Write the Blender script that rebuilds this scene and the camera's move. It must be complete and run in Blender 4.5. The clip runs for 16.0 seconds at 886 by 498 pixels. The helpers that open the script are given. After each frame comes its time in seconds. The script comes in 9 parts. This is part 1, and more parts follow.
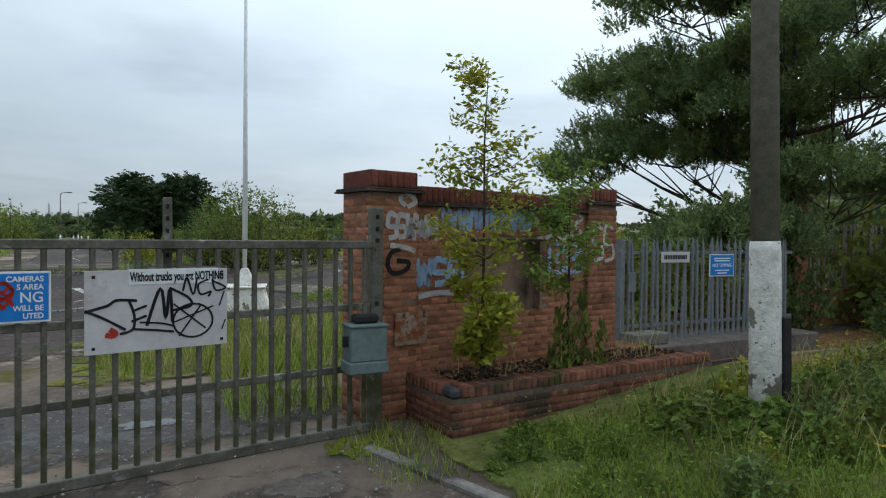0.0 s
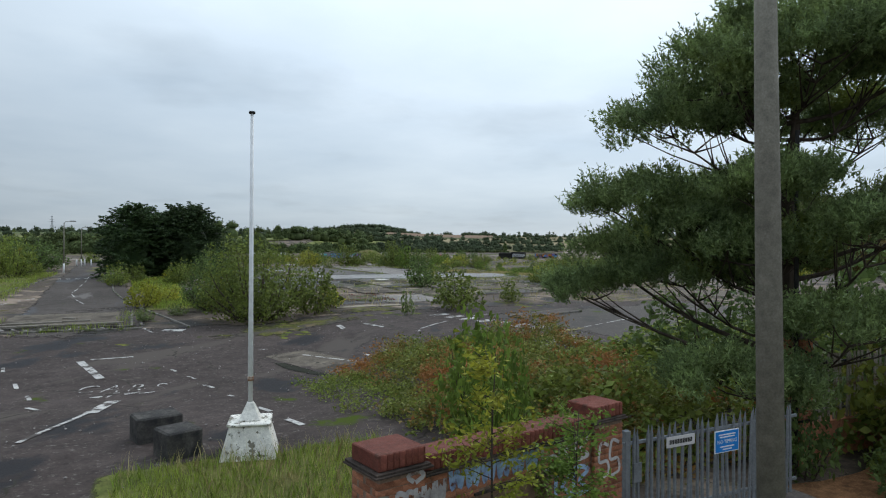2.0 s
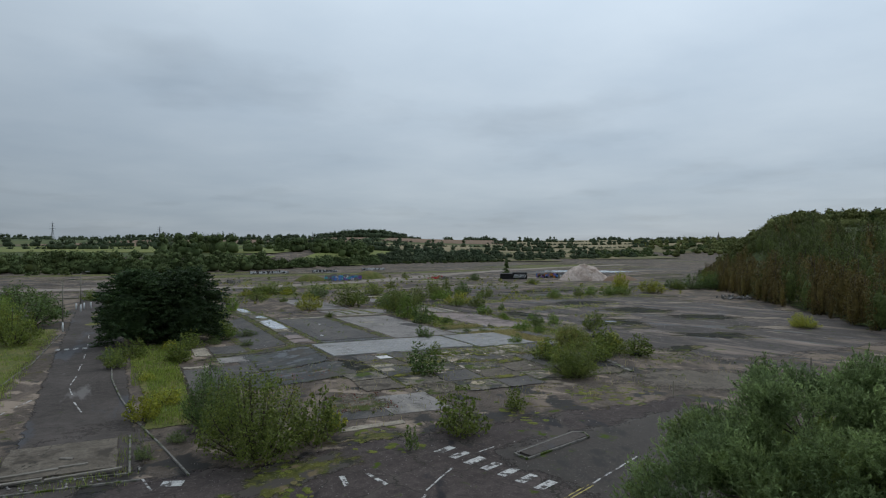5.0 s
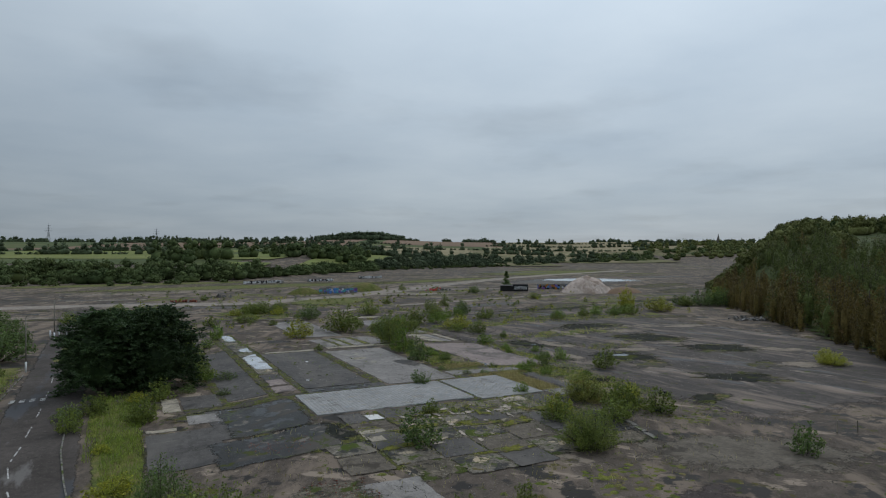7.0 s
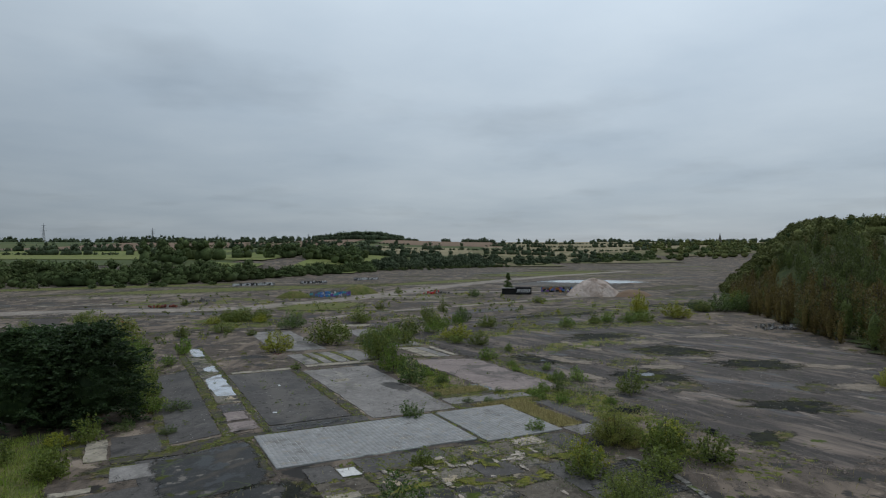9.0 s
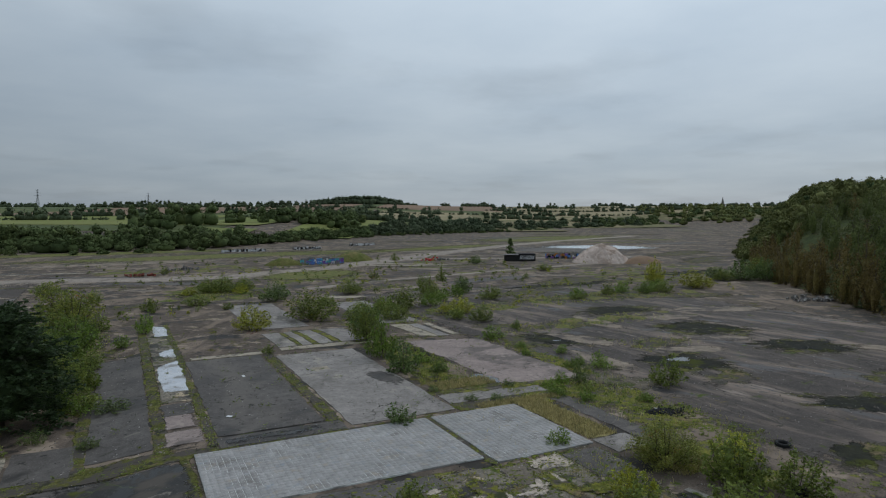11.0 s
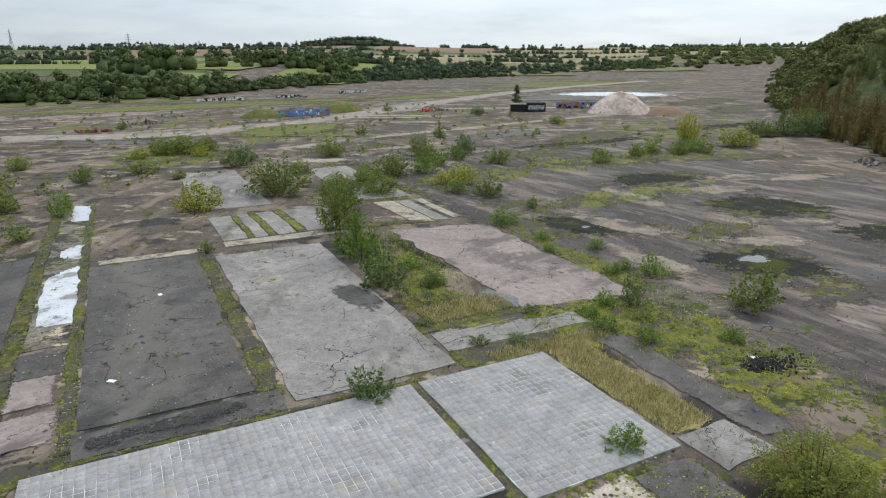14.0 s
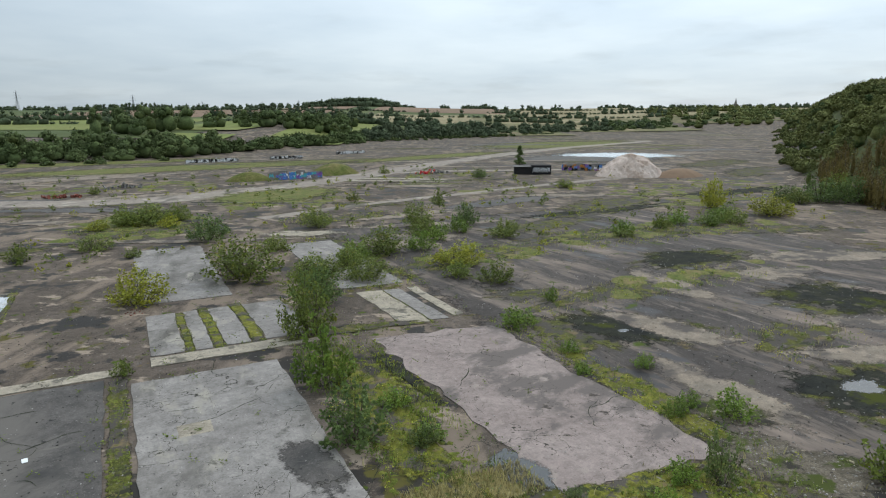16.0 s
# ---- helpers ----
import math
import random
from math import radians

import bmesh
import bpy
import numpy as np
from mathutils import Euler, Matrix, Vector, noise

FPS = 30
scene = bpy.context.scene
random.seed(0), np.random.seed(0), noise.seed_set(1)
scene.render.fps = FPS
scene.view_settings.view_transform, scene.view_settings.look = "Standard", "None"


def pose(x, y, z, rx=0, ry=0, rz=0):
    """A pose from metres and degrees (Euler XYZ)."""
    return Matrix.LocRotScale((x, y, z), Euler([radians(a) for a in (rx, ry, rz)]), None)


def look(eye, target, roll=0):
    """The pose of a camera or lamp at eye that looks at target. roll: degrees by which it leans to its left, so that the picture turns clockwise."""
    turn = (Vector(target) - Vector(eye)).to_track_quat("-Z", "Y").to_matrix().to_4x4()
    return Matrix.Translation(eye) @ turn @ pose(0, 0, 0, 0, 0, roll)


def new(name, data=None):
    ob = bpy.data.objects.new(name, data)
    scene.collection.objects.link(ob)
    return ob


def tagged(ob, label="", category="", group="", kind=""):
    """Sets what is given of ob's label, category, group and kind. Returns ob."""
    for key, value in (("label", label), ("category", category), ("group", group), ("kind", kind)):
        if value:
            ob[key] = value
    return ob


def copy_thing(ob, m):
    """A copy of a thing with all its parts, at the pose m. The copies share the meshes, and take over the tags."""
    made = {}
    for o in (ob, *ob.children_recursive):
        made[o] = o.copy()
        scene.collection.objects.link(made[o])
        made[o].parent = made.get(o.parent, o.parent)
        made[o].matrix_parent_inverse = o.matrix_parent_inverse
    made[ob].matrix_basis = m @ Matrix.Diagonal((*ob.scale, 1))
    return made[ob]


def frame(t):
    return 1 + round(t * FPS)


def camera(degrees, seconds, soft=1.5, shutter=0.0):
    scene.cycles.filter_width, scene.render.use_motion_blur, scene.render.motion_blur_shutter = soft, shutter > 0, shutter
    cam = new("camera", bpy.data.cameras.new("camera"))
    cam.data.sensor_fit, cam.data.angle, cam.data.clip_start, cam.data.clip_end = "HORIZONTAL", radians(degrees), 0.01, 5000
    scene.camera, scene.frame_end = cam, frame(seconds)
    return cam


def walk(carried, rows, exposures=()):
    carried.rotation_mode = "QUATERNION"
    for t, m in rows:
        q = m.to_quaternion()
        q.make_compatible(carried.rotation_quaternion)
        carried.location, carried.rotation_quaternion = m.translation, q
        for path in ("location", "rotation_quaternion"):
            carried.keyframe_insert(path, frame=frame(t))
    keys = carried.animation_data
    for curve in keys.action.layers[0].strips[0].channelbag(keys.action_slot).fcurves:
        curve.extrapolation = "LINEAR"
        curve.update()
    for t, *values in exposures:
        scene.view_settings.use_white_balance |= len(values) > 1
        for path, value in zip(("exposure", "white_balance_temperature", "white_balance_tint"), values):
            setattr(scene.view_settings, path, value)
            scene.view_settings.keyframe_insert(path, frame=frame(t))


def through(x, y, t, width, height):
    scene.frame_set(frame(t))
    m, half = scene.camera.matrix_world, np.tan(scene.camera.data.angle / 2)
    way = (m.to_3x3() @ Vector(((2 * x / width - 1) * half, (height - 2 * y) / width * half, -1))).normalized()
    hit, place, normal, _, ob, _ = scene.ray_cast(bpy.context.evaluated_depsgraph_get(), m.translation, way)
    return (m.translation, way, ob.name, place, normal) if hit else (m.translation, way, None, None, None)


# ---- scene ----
cam = camera(69.6, 16.0, 1.15)
METRES, EYE, TILT, LEAN, TURN = 90.0, 2.0, 0.0, 0.0, -26.7
ROWS = [
    (0.0, 0.0, 0.0, 0.0, 0.01, -0.99, -0.56),
    (0.5, -0.0, 0.0, 0.0073, 0.09, -0.61, -0.42),
    (1.0, -0.0003, -0.0001, 0.0157, 0.14, -0.35, -0.41),
    (1.5, -0.0005, -0.0003, 0.0233, 0.19, -0.17, -0.38),
    (2.0, -0.0009, -0.0005, 0.031, 0.19, -0.07, -0.38),
    (2.5, -0.0015, -0.0006, 0.0435, 0.18, -0.0, -0.37),
    (3.0, -0.002, -0.0011, 0.0575, 0.21, 0.02, -0.33),
    (3.5, -0.0025, -0.0013, 0.0732, 0.23, 0.05, -0.21),
    (4.0, -0.003, -0.0011, 0.0918, 0.26, 0.04, -0.13),
    (4.5, -0.0038, 0.001, 0.1108, 0.25, 0.02, -0.09),
    (5.0, -0.004, 0.01, 0.1299, 0.24, 0.03, -0.05),
    (7.5, -0.0026, 0.1418, 0.1879, 0.1, 0.04, -0.02),
    (8.0, -0.0015, 0.1842, 0.1886, 0.09, 0.04, -0.01),
    (8.5, -0.0005, 0.2287, 0.1888, 0.06, 0.04, 0.0),
    (11.0, 0.0028, 0.4395, 0.1864, 0.0, -3.16, 0.08),
    (11.5, 0.0035, 0.4805, 0.1853, -0.02, -9.84, 0.13),
    (12.0, 0.004, 0.5219, 0.1856, -0.05, -14.88, 0.18),
    (12.5, 0.0045, 0.5628, 0.1865, -0.06, -16.91, 0.21),
    (13.0, 0.0049, 0.6042, 0.1865, -0.05, -16.96, 0.19),
    (13.5, 0.0059, 0.645, 0.1872, -0.05, -16.96, 0.23),
    (14.0, 0.0065, 0.6868, 0.1874, -0.05, -16.83, 0.21),
    (14.5, 0.0073, 0.7289, 0.1881, -0.05, -16.36, 0.23),
    (15.0, 0.0078, 0.7725, 0.1883, -0.05, -15.26, 0.24),
    (15.5, 0.0082, 0.8174, 0.1885, -0.04, -13.57, 0.24),
    (16.0, 0.0085, 0.8629, 0.1886, -0.04, -11.74, 0.21),
]
EXPOSURES = [(0.0, 0.34, 6850, 10), (2.5, 0.22, 6750, 11), (4.0, -0.15, 6680, 11), (8.0, -0.33, 6760, 11), (11.0, -0.33, 6760, 11), (12.0, 0.40, 7000, 12), (12.5, 0.76, 7150, 13), (13.4, 0.78, 7150, 13), (14.1, 0.68, 7100, 13), (15.0, 0.58, 7000, 11), (16.0, 0.50, 6950, 10)]
walk(cam, [(t, pose(0, 0, EYE, TILT, LEAN, TURN) @ pose(METRES * x, METRES * y, METRES * z, 90 + pitch, roll, yaw)) for t, x, y, z, yaw, pitch, roll in ROWS], EXPOSURES)

# ---- world and light ----


def make_world():
    w = bpy.data.worlds.new("overcast_sky")
    scene.world = w
    w.use_nodes = True
    nt = w.node_tree
    nt.nodes.clear()
    add, link = nt.nodes.new, nt.links.new
    out, bg = add("ShaderNodeOutputWorld"), add("ShaderNodeBackground")
    link(bg.outputs[0], out.inputs[0])
    sky = add("ShaderNodeTexSky")
    sky.sky_type, sky.sun_disc = "NISHITA", False
    sky.sun_elevation, sky.sun_rotation = radians(42), radians(60)
    dim = add("ShaderNodeVectorMath"); dim.operation = "SCALE"; dim.inputs[3].default_value = 0.10
    link(sky.outputs[0], dim.inputs[0])
    tc, sep = add("ShaderNodeTexCoord"), add("ShaderNodeSeparateXYZ")
    link(tc.outputs["Generated"], sep.inputs[0])
    # cloud layer seen in perspective: direction divided by its height
    up = add("ShaderNodeMath"); up.operation = "ADD"; up.inputs[1].default_value = 0.12
    link(sep.outputs[2], up.inputs[0])
    lay = add("ShaderNodeVectorMath"); lay.operation = "DIVIDE"
    comb = add("ShaderNodeCombineXYZ")
    for i in range(3):
        link(up.outputs[0], comb.inputs[i])
    link(tc.outputs["Generated"], lay.inputs[0]); link(comb.outputs[0], lay.inputs[1])
    big = add("ShaderNodeTexNoise"); big.inputs["Scale"].default_value = 0.75; big.inputs["Detail"].default_value = 7; big.inputs["Roughness"].default_value = 0.52
    link(lay.outputs[0], big.inputs["Vector"])
    small = add("ShaderNodeTexNoise"); small.inputs["Scale"].default_value = 2.6; small.inputs["Detail"].default_value = 8
    link(lay.outputs[0], small.inputs["Vector"])
    mixn = add("ShaderNodeMath"); mixn.operation = "MULTIPLY_ADD"; mixn.inputs[1].default_value = 0.12
    link(small.outputs[0], mixn.inputs[0]); link(big.outputs[0], mixn.inputs[2])
    ramp = add("ShaderNodeValToRGB")
    e = ramp.color_ramp.elements
    e[0].position, e[0].color = 0.28, (0.405, 0.52, 0.645, 1)
    e[1].position, e[1].color = 0.82, (0.58, 0.695, 0.805, 1)
    link(mixn.outputs[0], ramp.inputs[0])
    # an overcast sky grows brighter towards its top
    el = add("ShaderNodeMapRange"); el.inputs["From Min"].default_value = -0.02; el.inputs["From Max"].default_value = 1.0
    el.inputs["To Min"].default_value = 0.67; el.inputs["To Max"].default_value = 1.95
    link(sep.outputs[2], el.inputs[0])
    bright = add("ShaderNodeVectorMath"); bright.operation = "SCALE"
    link(ramp.outputs[0], bright.inputs[0]); link(el.outputs[0], bright.inputs[3])
    # and towards the veiled sun
    dot = add("ShaderNodeVectorMath"); dot.operation = "DOT_PRODUCT"
    dot.inputs[1].default_value = (math.sin(radians(60)) * math.cos(radians(42)), math.cos(radians(60)) * math.cos(radians(42)), math.sin(radians(42)))
    link(tc.outputs["Generated"], dot.inputs[0])
    veil = add("ShaderNodeMapRange"); veil.inputs["From Min"].default_value = 0.25; veil.inputs["From Max"].default_value = 0.95
    veil.inputs["To Min"].default_value = 0.84; veil.inputs["To Max"].default_value = 1.32
    link(dot.outputs["Value"], veil.inputs[0])
    toward = add("ShaderNodeVectorMath"); toward.operation = "SCALE"
    link(bright.outputs[0], toward.inputs[0]); link(veil.outputs[0], toward.inputs[3])
    bright = toward
    # small soft darker clouds under the layer
    puff = add("ShaderNodeTexNoise"); puff.inputs["Scale"].default_value = 1.15; puff.inputs["Detail"].default_value = 6; puff.inputs["Roughness"].default_value = 0.5
    shift = add("ShaderNodeVectorMath"); shift.operation = "ADD"; shift.inputs[1].default_value = (3.7, 8.2, 1.0)
    link(lay.outputs[0], shift.inputs[0]); link(shift.outputs[0], puff.inputs["Vector"])
    thin = add("ShaderNodeMapRange"); thin.inputs["From Min"].default_value = 0.55; thin.inputs["From Max"].default_value = 0.72
    thin.inputs["To Min"].default_value = 1.0; thin.inputs["To Max"].default_value = 0.86
    link(puff.outputs[0], thin.inputs[0])
    under = add("ShaderNodeVectorMath"); under.operation = "SCALE"
    link(bright.outputs[0], under.inputs[0]); link(thin.outputs[0], under.inputs[3])
    bright = under
    mix = add("ShaderNodeMix"); mix.data_type = "RGBA"; mix.inputs[0].default_value = 0.92
    link(dim.outputs[0], mix.inputs[6]); link(bright.outputs[0], mix.inputs[7])
    link(mix.outputs[2], bg.inputs[0])
    bg.inputs[1].default_value = 1.0


make_world()
sun = new("sun", bpy.data.lights.new("sun", "SUN"))
sun.data.energy, sun.data.angle, sun.data.color = 0.7, radians(25), (1.0, 0.97, 0.93)
sun.matrix_basis = look((0, 0, 50), (0 - 30 * math.sin(radians(60)), -30 * math.cos(radians(60)), 50 - 27))


# ---- materials ----
def surface(name, a, b, rough=0.85, coarse=0.5, fine=12.0, vary=0.35, bump=0.3, patches=(), island=0.0, each=0.0, metal=0.0, world=False, stretch=(1, 1, 1), spec=0.12, through=0.0, fine_bump=None, cracks=(), speck=0.0):
    """A procedural material: two colours in large blotches, fine grain, patches of other colours (colour, size, threshold, softness, roughness) and relief."""
    m = bpy.data.materials.new(name)
    m.use_nodes = True
    nt = m.node_tree
    add, link = nt.nodes.new, nt.links.new
    bs = nt.nodes["Principled BSDF"]
    if world:
        src = add("ShaderNodeNewGeometry").outputs["Position"]
    else:
        src = add("ShaderNodeTexCoord").outputs["Object"]
    mp = add("ShaderNodeMapping"); mp.inputs["Scale"].default_value = stretch
    link(src, mp.inputs[0])
    co = mp.outputs[0]

    def tex(scale, detail=6.0, rough_=0.6, vec=None):
        n = add("ShaderNodeTexNoise")
        n.inputs["Scale"].default_value, n.inputs["Detail"].default_value, n.inputs["Roughness"].default_value = scale, detail, rough_
        link(vec or co, n.inputs["Vector"])
        return n.outputs[0]

    def blend(fac, one, two):
        n = add("ShaderNodeMix"); n.data_type = "RGBA"
        if isinstance(fac, float):
            n.inputs[0].default_value = fac
        else:
            link(fac, n.inputs[0])
        for i, c in ((6, one), (7, two)):
            if isinstance(c, tuple):
                n.inputs[i].default_value = (*c, 1)
            else:
                link(c, n.inputs[i])
        return n.outputs[2]

    def span(v, lo, hi, to_lo=0.0, to_hi=1.0):
        n = add("ShaderNodeMapRange")
        for i, q in zip((1, 2, 3, 4), (lo, hi, to_lo, to_hi)):
            n.inputs[i].default_value = q
        link(v, n.inputs[0])
        return n.outputs[0]

    grain = tex(fine, 5.0, 0.65)
    col = blend(span(tex(coarse), 0.35, 0.65), a, b)
    shade = span(grain, 0.25, 0.75, 1 - vary, 1 + vary)
    mul = add("ShaderNodeMath"); mul.operation = "MULTIPLY"
    link(shade, mul.inputs[0]); link(span(tex(math.sqrt(coarse * fine), 4.0), 0.3, 0.7, 1 - vary * 0.8, 1 + vary * 0.8), mul.inputs[1])
    shade = mul.outputs[0]
    if island:
        r = add("ShaderNodeNewGeometry").outputs["Random Per Island"]
        mul = add("ShaderNodeMath"); mul.operation = "MULTIPLY"
        link(shade, mul.inputs[0]); link(span(r, 0, 1, 1 - island, 1 + island), mul.inputs[1])
        shade = mul.outputs[0]
    if each:
        r = add("ShaderNodeObjectInfo").outputs["Random"]
        mul = add("ShaderNodeMath"); mul.operation = "MULTIPLY"
        link(shade, mul.inputs[0]); link(span(r, 0, 1, 1 - each, 1 + each), mul.inputs[1])
        shade = mul.outputs[0]
    sc = add("ShaderNodeVectorMath"); sc.operation = "SCALE"
    link(col, sc.inputs[0]); link(shade, sc.inputs[3])
    col, ro = sc.outputs[0], None
    if speck:
        f = span(tex(fine * 0.45, 5.0, 0.72), 0.58, 0.66, 0.0, speck * 0.7)
        col = blend(f, col, (0.30, 0.28, 0.25))
        f = span(tex(fine * 0.3, 6.0, 0.72), 0.56, 0.66, 0.0, speck)
        col = blend(f, col, (0.018, 0.017, 0.016))
    for k, (pc, size, at, soft, pr, *lie) in enumerate(patches):
        # lie: how much the patch is drawn out along its own direction, and that direction
        off = add("ShaderNodeMapping"); off.inputs["Location"].default_value = (17.3 * (k + 1), 5.1 * k, 2.2)
        if lie:
            off.inputs["Scale"].default_value = (1.0, 1.0 / lie[0], 1.0)
            turn = add("ShaderNodeMapping"); turn.inputs["Rotation"].default_value = (0, 0, radians(lie[1]))
            link(co, turn.inputs[0]); link(turn.outputs[0], off.inputs[0])
        else:
            link(co, off.inputs[0])
        f = span(tex(size, 7.0, 0.62, off.outputs[0]), at, at + soft)
        col = blend(f, col, pc)
        q = add("ShaderNodeMix"); q.data_type = "FLOAT"
        link(f, q.inputs[0]); q.inputs[3].default_value = pr
        if ro is None:
            q.inputs[2].default_value = rough
        else:
            link(ro, q.inputs[2])
        ro = q.outputs[0]
    for cs, wide, cc in cracks:
        wob = add("ShaderNodeTexNoise"); wob.inputs["Scale"].default_value = cs * 3; wob.inputs["Detail"].default_value = 4
        link(co, wob.inputs["Vector"])
        push = add("ShaderNodeVectorMath"); push.operation = "MULTIPLY_ADD"
        push.inputs[1].default_value = (0.5 / cs,) * 3
        link(wob.outputs["Color"], push.inputs[0]); link(co, push.inputs[2])
        vo = add("ShaderNodeTexVoronoi"); vo.feature = "DISTANCE_TO_EDGE"; vo.inputs["Scale"].default_value = cs
        link(push.outputs[0], vo.inputs["Vector"])
        here = span(tex(cs * 0.7, 3.0), 0.45, 0.55, 0.0, wide)
        less = add("ShaderNodeMath"); less.operation = "SUBTRACT"
        link(here, less.inputs[0]); link(vo.outputs["Distance"], less.inputs[1])
        col = blend(span(less.outputs[0], 0.0, wide * 0.5), col, cc)
    link(col, bs.inputs["Base Color"])
    if ro is None:
        bs.inputs["Roughness"].default_value = rough
    else:
        link(ro, bs.inputs["Roughness"])
    bs.inputs["Metallic"].default_value = metal
    bs.inputs["Specular IOR Level"].default_value = spec
    if bump:
        bp = add("ShaderNodeBump"); bp.inputs["Strength"].default_value = bump; bp.inputs["Distance"].default_value = 0.02
        link(tex(fine_bump, 4.0) if fine_bump else grain, bp.inputs["Height"])
        link(bp.outputs[0], bs.inputs["Normal"])
    if through:
        tr, mx = add("ShaderNodeBsdfTranslucent"), add("ShaderNodeMixShader")
        link(col, tr.inputs[0]); mx.inputs[0].default_value = through
        link(bs.outputs[0], mx.inputs[1]); link(tr.outputs[0], mx.inputs[2])
        link(mx.outputs[0], nt.nodes["Material Output"].inputs[0])
    return m


def faded(m):
    """The same material as a thin cover that wears out unevenly towards the rim of the sheet that carries it."""
    name = m.name + "_thin"
    if name in bpy.data.materials:
        return bpy.data.materials[name]
    c = m.copy()
    c.name = name
    nt = c.node_tree
    add, link = nt.nodes.new, nt.links.new
    out = nt.nodes["Material Output"]
    src = out.inputs[0].links[0].from_socket
    cover = add("ShaderNodeAttribute"); cover.attribute_name = "cover"
    pos = add("ShaderNodeNewGeometry")
    n1, n2 = add("ShaderNodeTexNoise"), add("ShaderNodeTexNoise")
    for n_, s_, d_ in ((n1, 0.45, 6.0), (n2, 3.2, 4.0)):
        n_.inputs["Scale"].default_value, n_.inputs["Detail"].default_value, n_.inputs["Roughness"].default_value = s_, d_, 0.68
        link(pos.outputs["Position"], n_.inputs["Vector"])
    a = add("ShaderNodeMath"); a.operation = "MULTIPLY_ADD"; a.inputs[1].default_value = 2.0; a.inputs[2].default_value = -1.12
    link(n1.outputs[0], a.inputs[0])
    b = add("ShaderNodeMath"); b.operation = "MULTIPLY_ADD"; b.inputs[1].default_value = 0.9; b.inputs[2].default_value = -0.45
    link(n2.outputs[0], b.inputs[0])
    s1, s2 = add("ShaderNodeMath"), add("ShaderNodeMath")
    s1.operation = s2.operation = "ADD"
    link(a.outputs[0], s1.inputs[0]); link(b.outputs[0], s1.inputs[1])
    k = add("ShaderNodeMath"); k.operation = "MULTIPLY_ADD"; k.inputs[1].default_value = 1.5; k.inputs[2].default_value = 0.0
    link(cover.outputs["Fac"], k.inputs[0])
    link(k.outputs[0], s2.inputs[0]); link(s1.outputs[0], s2.inputs[1])
    r_ = add("ShaderNodeMapRange"); r_.inputs[1].default_value, r_.inputs[2].default_value = 0.12, 0.42
    link(s2.outputs[0], r_.inputs[0])
    edge = add("ShaderNodeMapRange"); edge.inputs[1].default_value, edge.inputs[2].default_value = 0.0, 0.14
    link(cover.outputs["Fac"], edge.inputs[0])
    f = add("ShaderNodeMath"); f.operation = "MULTIPLY"
    link(r_.outputs[0], f.inputs[0]); link(edge.outputs[0], f.inputs[1])
    tr, mx = add("ShaderNodeBsdfTransparent"), add("ShaderNodeMixShader")
    link(f.outputs[0], mx.inputs[0]); link(tr.outputs[0], mx.inputs[1]); link(src, mx.inputs[2])
    link(mx.outputs[0], out.inputs[0])
    return c


MOSS = (0.055, 0.075, 0.012)
TAN = (0.20, 0.155, 0.125)
CRACK = (0.034, 0.031, 0.024)
tarmac = surface("worn_tarmac", (0.069, 0.054, 0.043), (0.112, 0.087, 0.07), 0.82, 0.09, 14, 0.34, 0.4,
                 [((0.176, 0.135, 0.105), 0.22, 0.50, 0.08, 0.9, 3.0, 25), ((0.26, 0.202, 0.156), 0.34, 0.58, 0.04, 0.9, 2.0, -40), ((0.029, 0.025, 0.022), 0.2, 0.55, 0.04, 0.6),
                  ((0.083, 0.072, 0.023), 0.30, 0.61, 0.04, 0.95), (MOSS, 0.75, 0.62, 0.05, 0.95), ((0.135, 0.099, 0.044), 0.7, 0.66, 0.05, 0.95)], world=True, spec=0.06, cracks=[(0.16, 0.0054, CRACK), (0.5, 0.0090, CRACK)], speck=0.5)
road_tarmac = surface("road_tarmac", (0.058, 0.048, 0.042), (0.083, 0.069, 0.061), 0.8, 0.12, 16, 0.25, 0.3,
                      [((0.062, 0.059, 0.061), 0.2, 0.56, 0.06, 0.6, 4, 0), ((0.144, 0.129, 0.119), 0.3, 0.6, 0.06, 0.9, 4, 0), (MOSS, 0.6, 0.68, 0.05, 0.95)], world=True, spec=0.06, cracks=[(0.3, 0.0067, CRACK)], speck=0.35)
concrete = surface("grey_concrete", (0.188, 0.168, 0.154), (0.248, 0.224, 0.205), 0.88, 0.25, 9, 0.24, 0.35,
                   [((0.103, 0.092, 0.08), 0.22, 0.52, 0.15, 0.8, 2.5, 12), ((0.286, 0.256, 0.215), 0.45, 0.58, 0.10, 0.9, 2.5, 0), ((0.059, 0.054, 0.045), 0.6, 0.62, 0.11, 0.8), (MOSS, 0.6, 0.68, 0.05, 0.95)], world=True, cracks=[(0.13, 0.0045, CRACK), (0.4, 0.0063, CRACK)], speck=0.4)
pale_concrete = surface("pale_concrete", (0.239, 0.203, 0.157), (0.343, 0.293, 0.227), 0.88, 0.4, 9, 0.25, 0.3,
                        [((0.124, 0.108, 0.086), 0.5, 0.56, 0.06, 0.8), ((0.057, 0.05, 0.035), 0.9, 0.62, 0.05, 0.9), (MOSS, 0.8, 0.64, 0.05, 0.95)], world=True, cracks=[(0.4, 0.0090, CRACK)], speck=0.4)
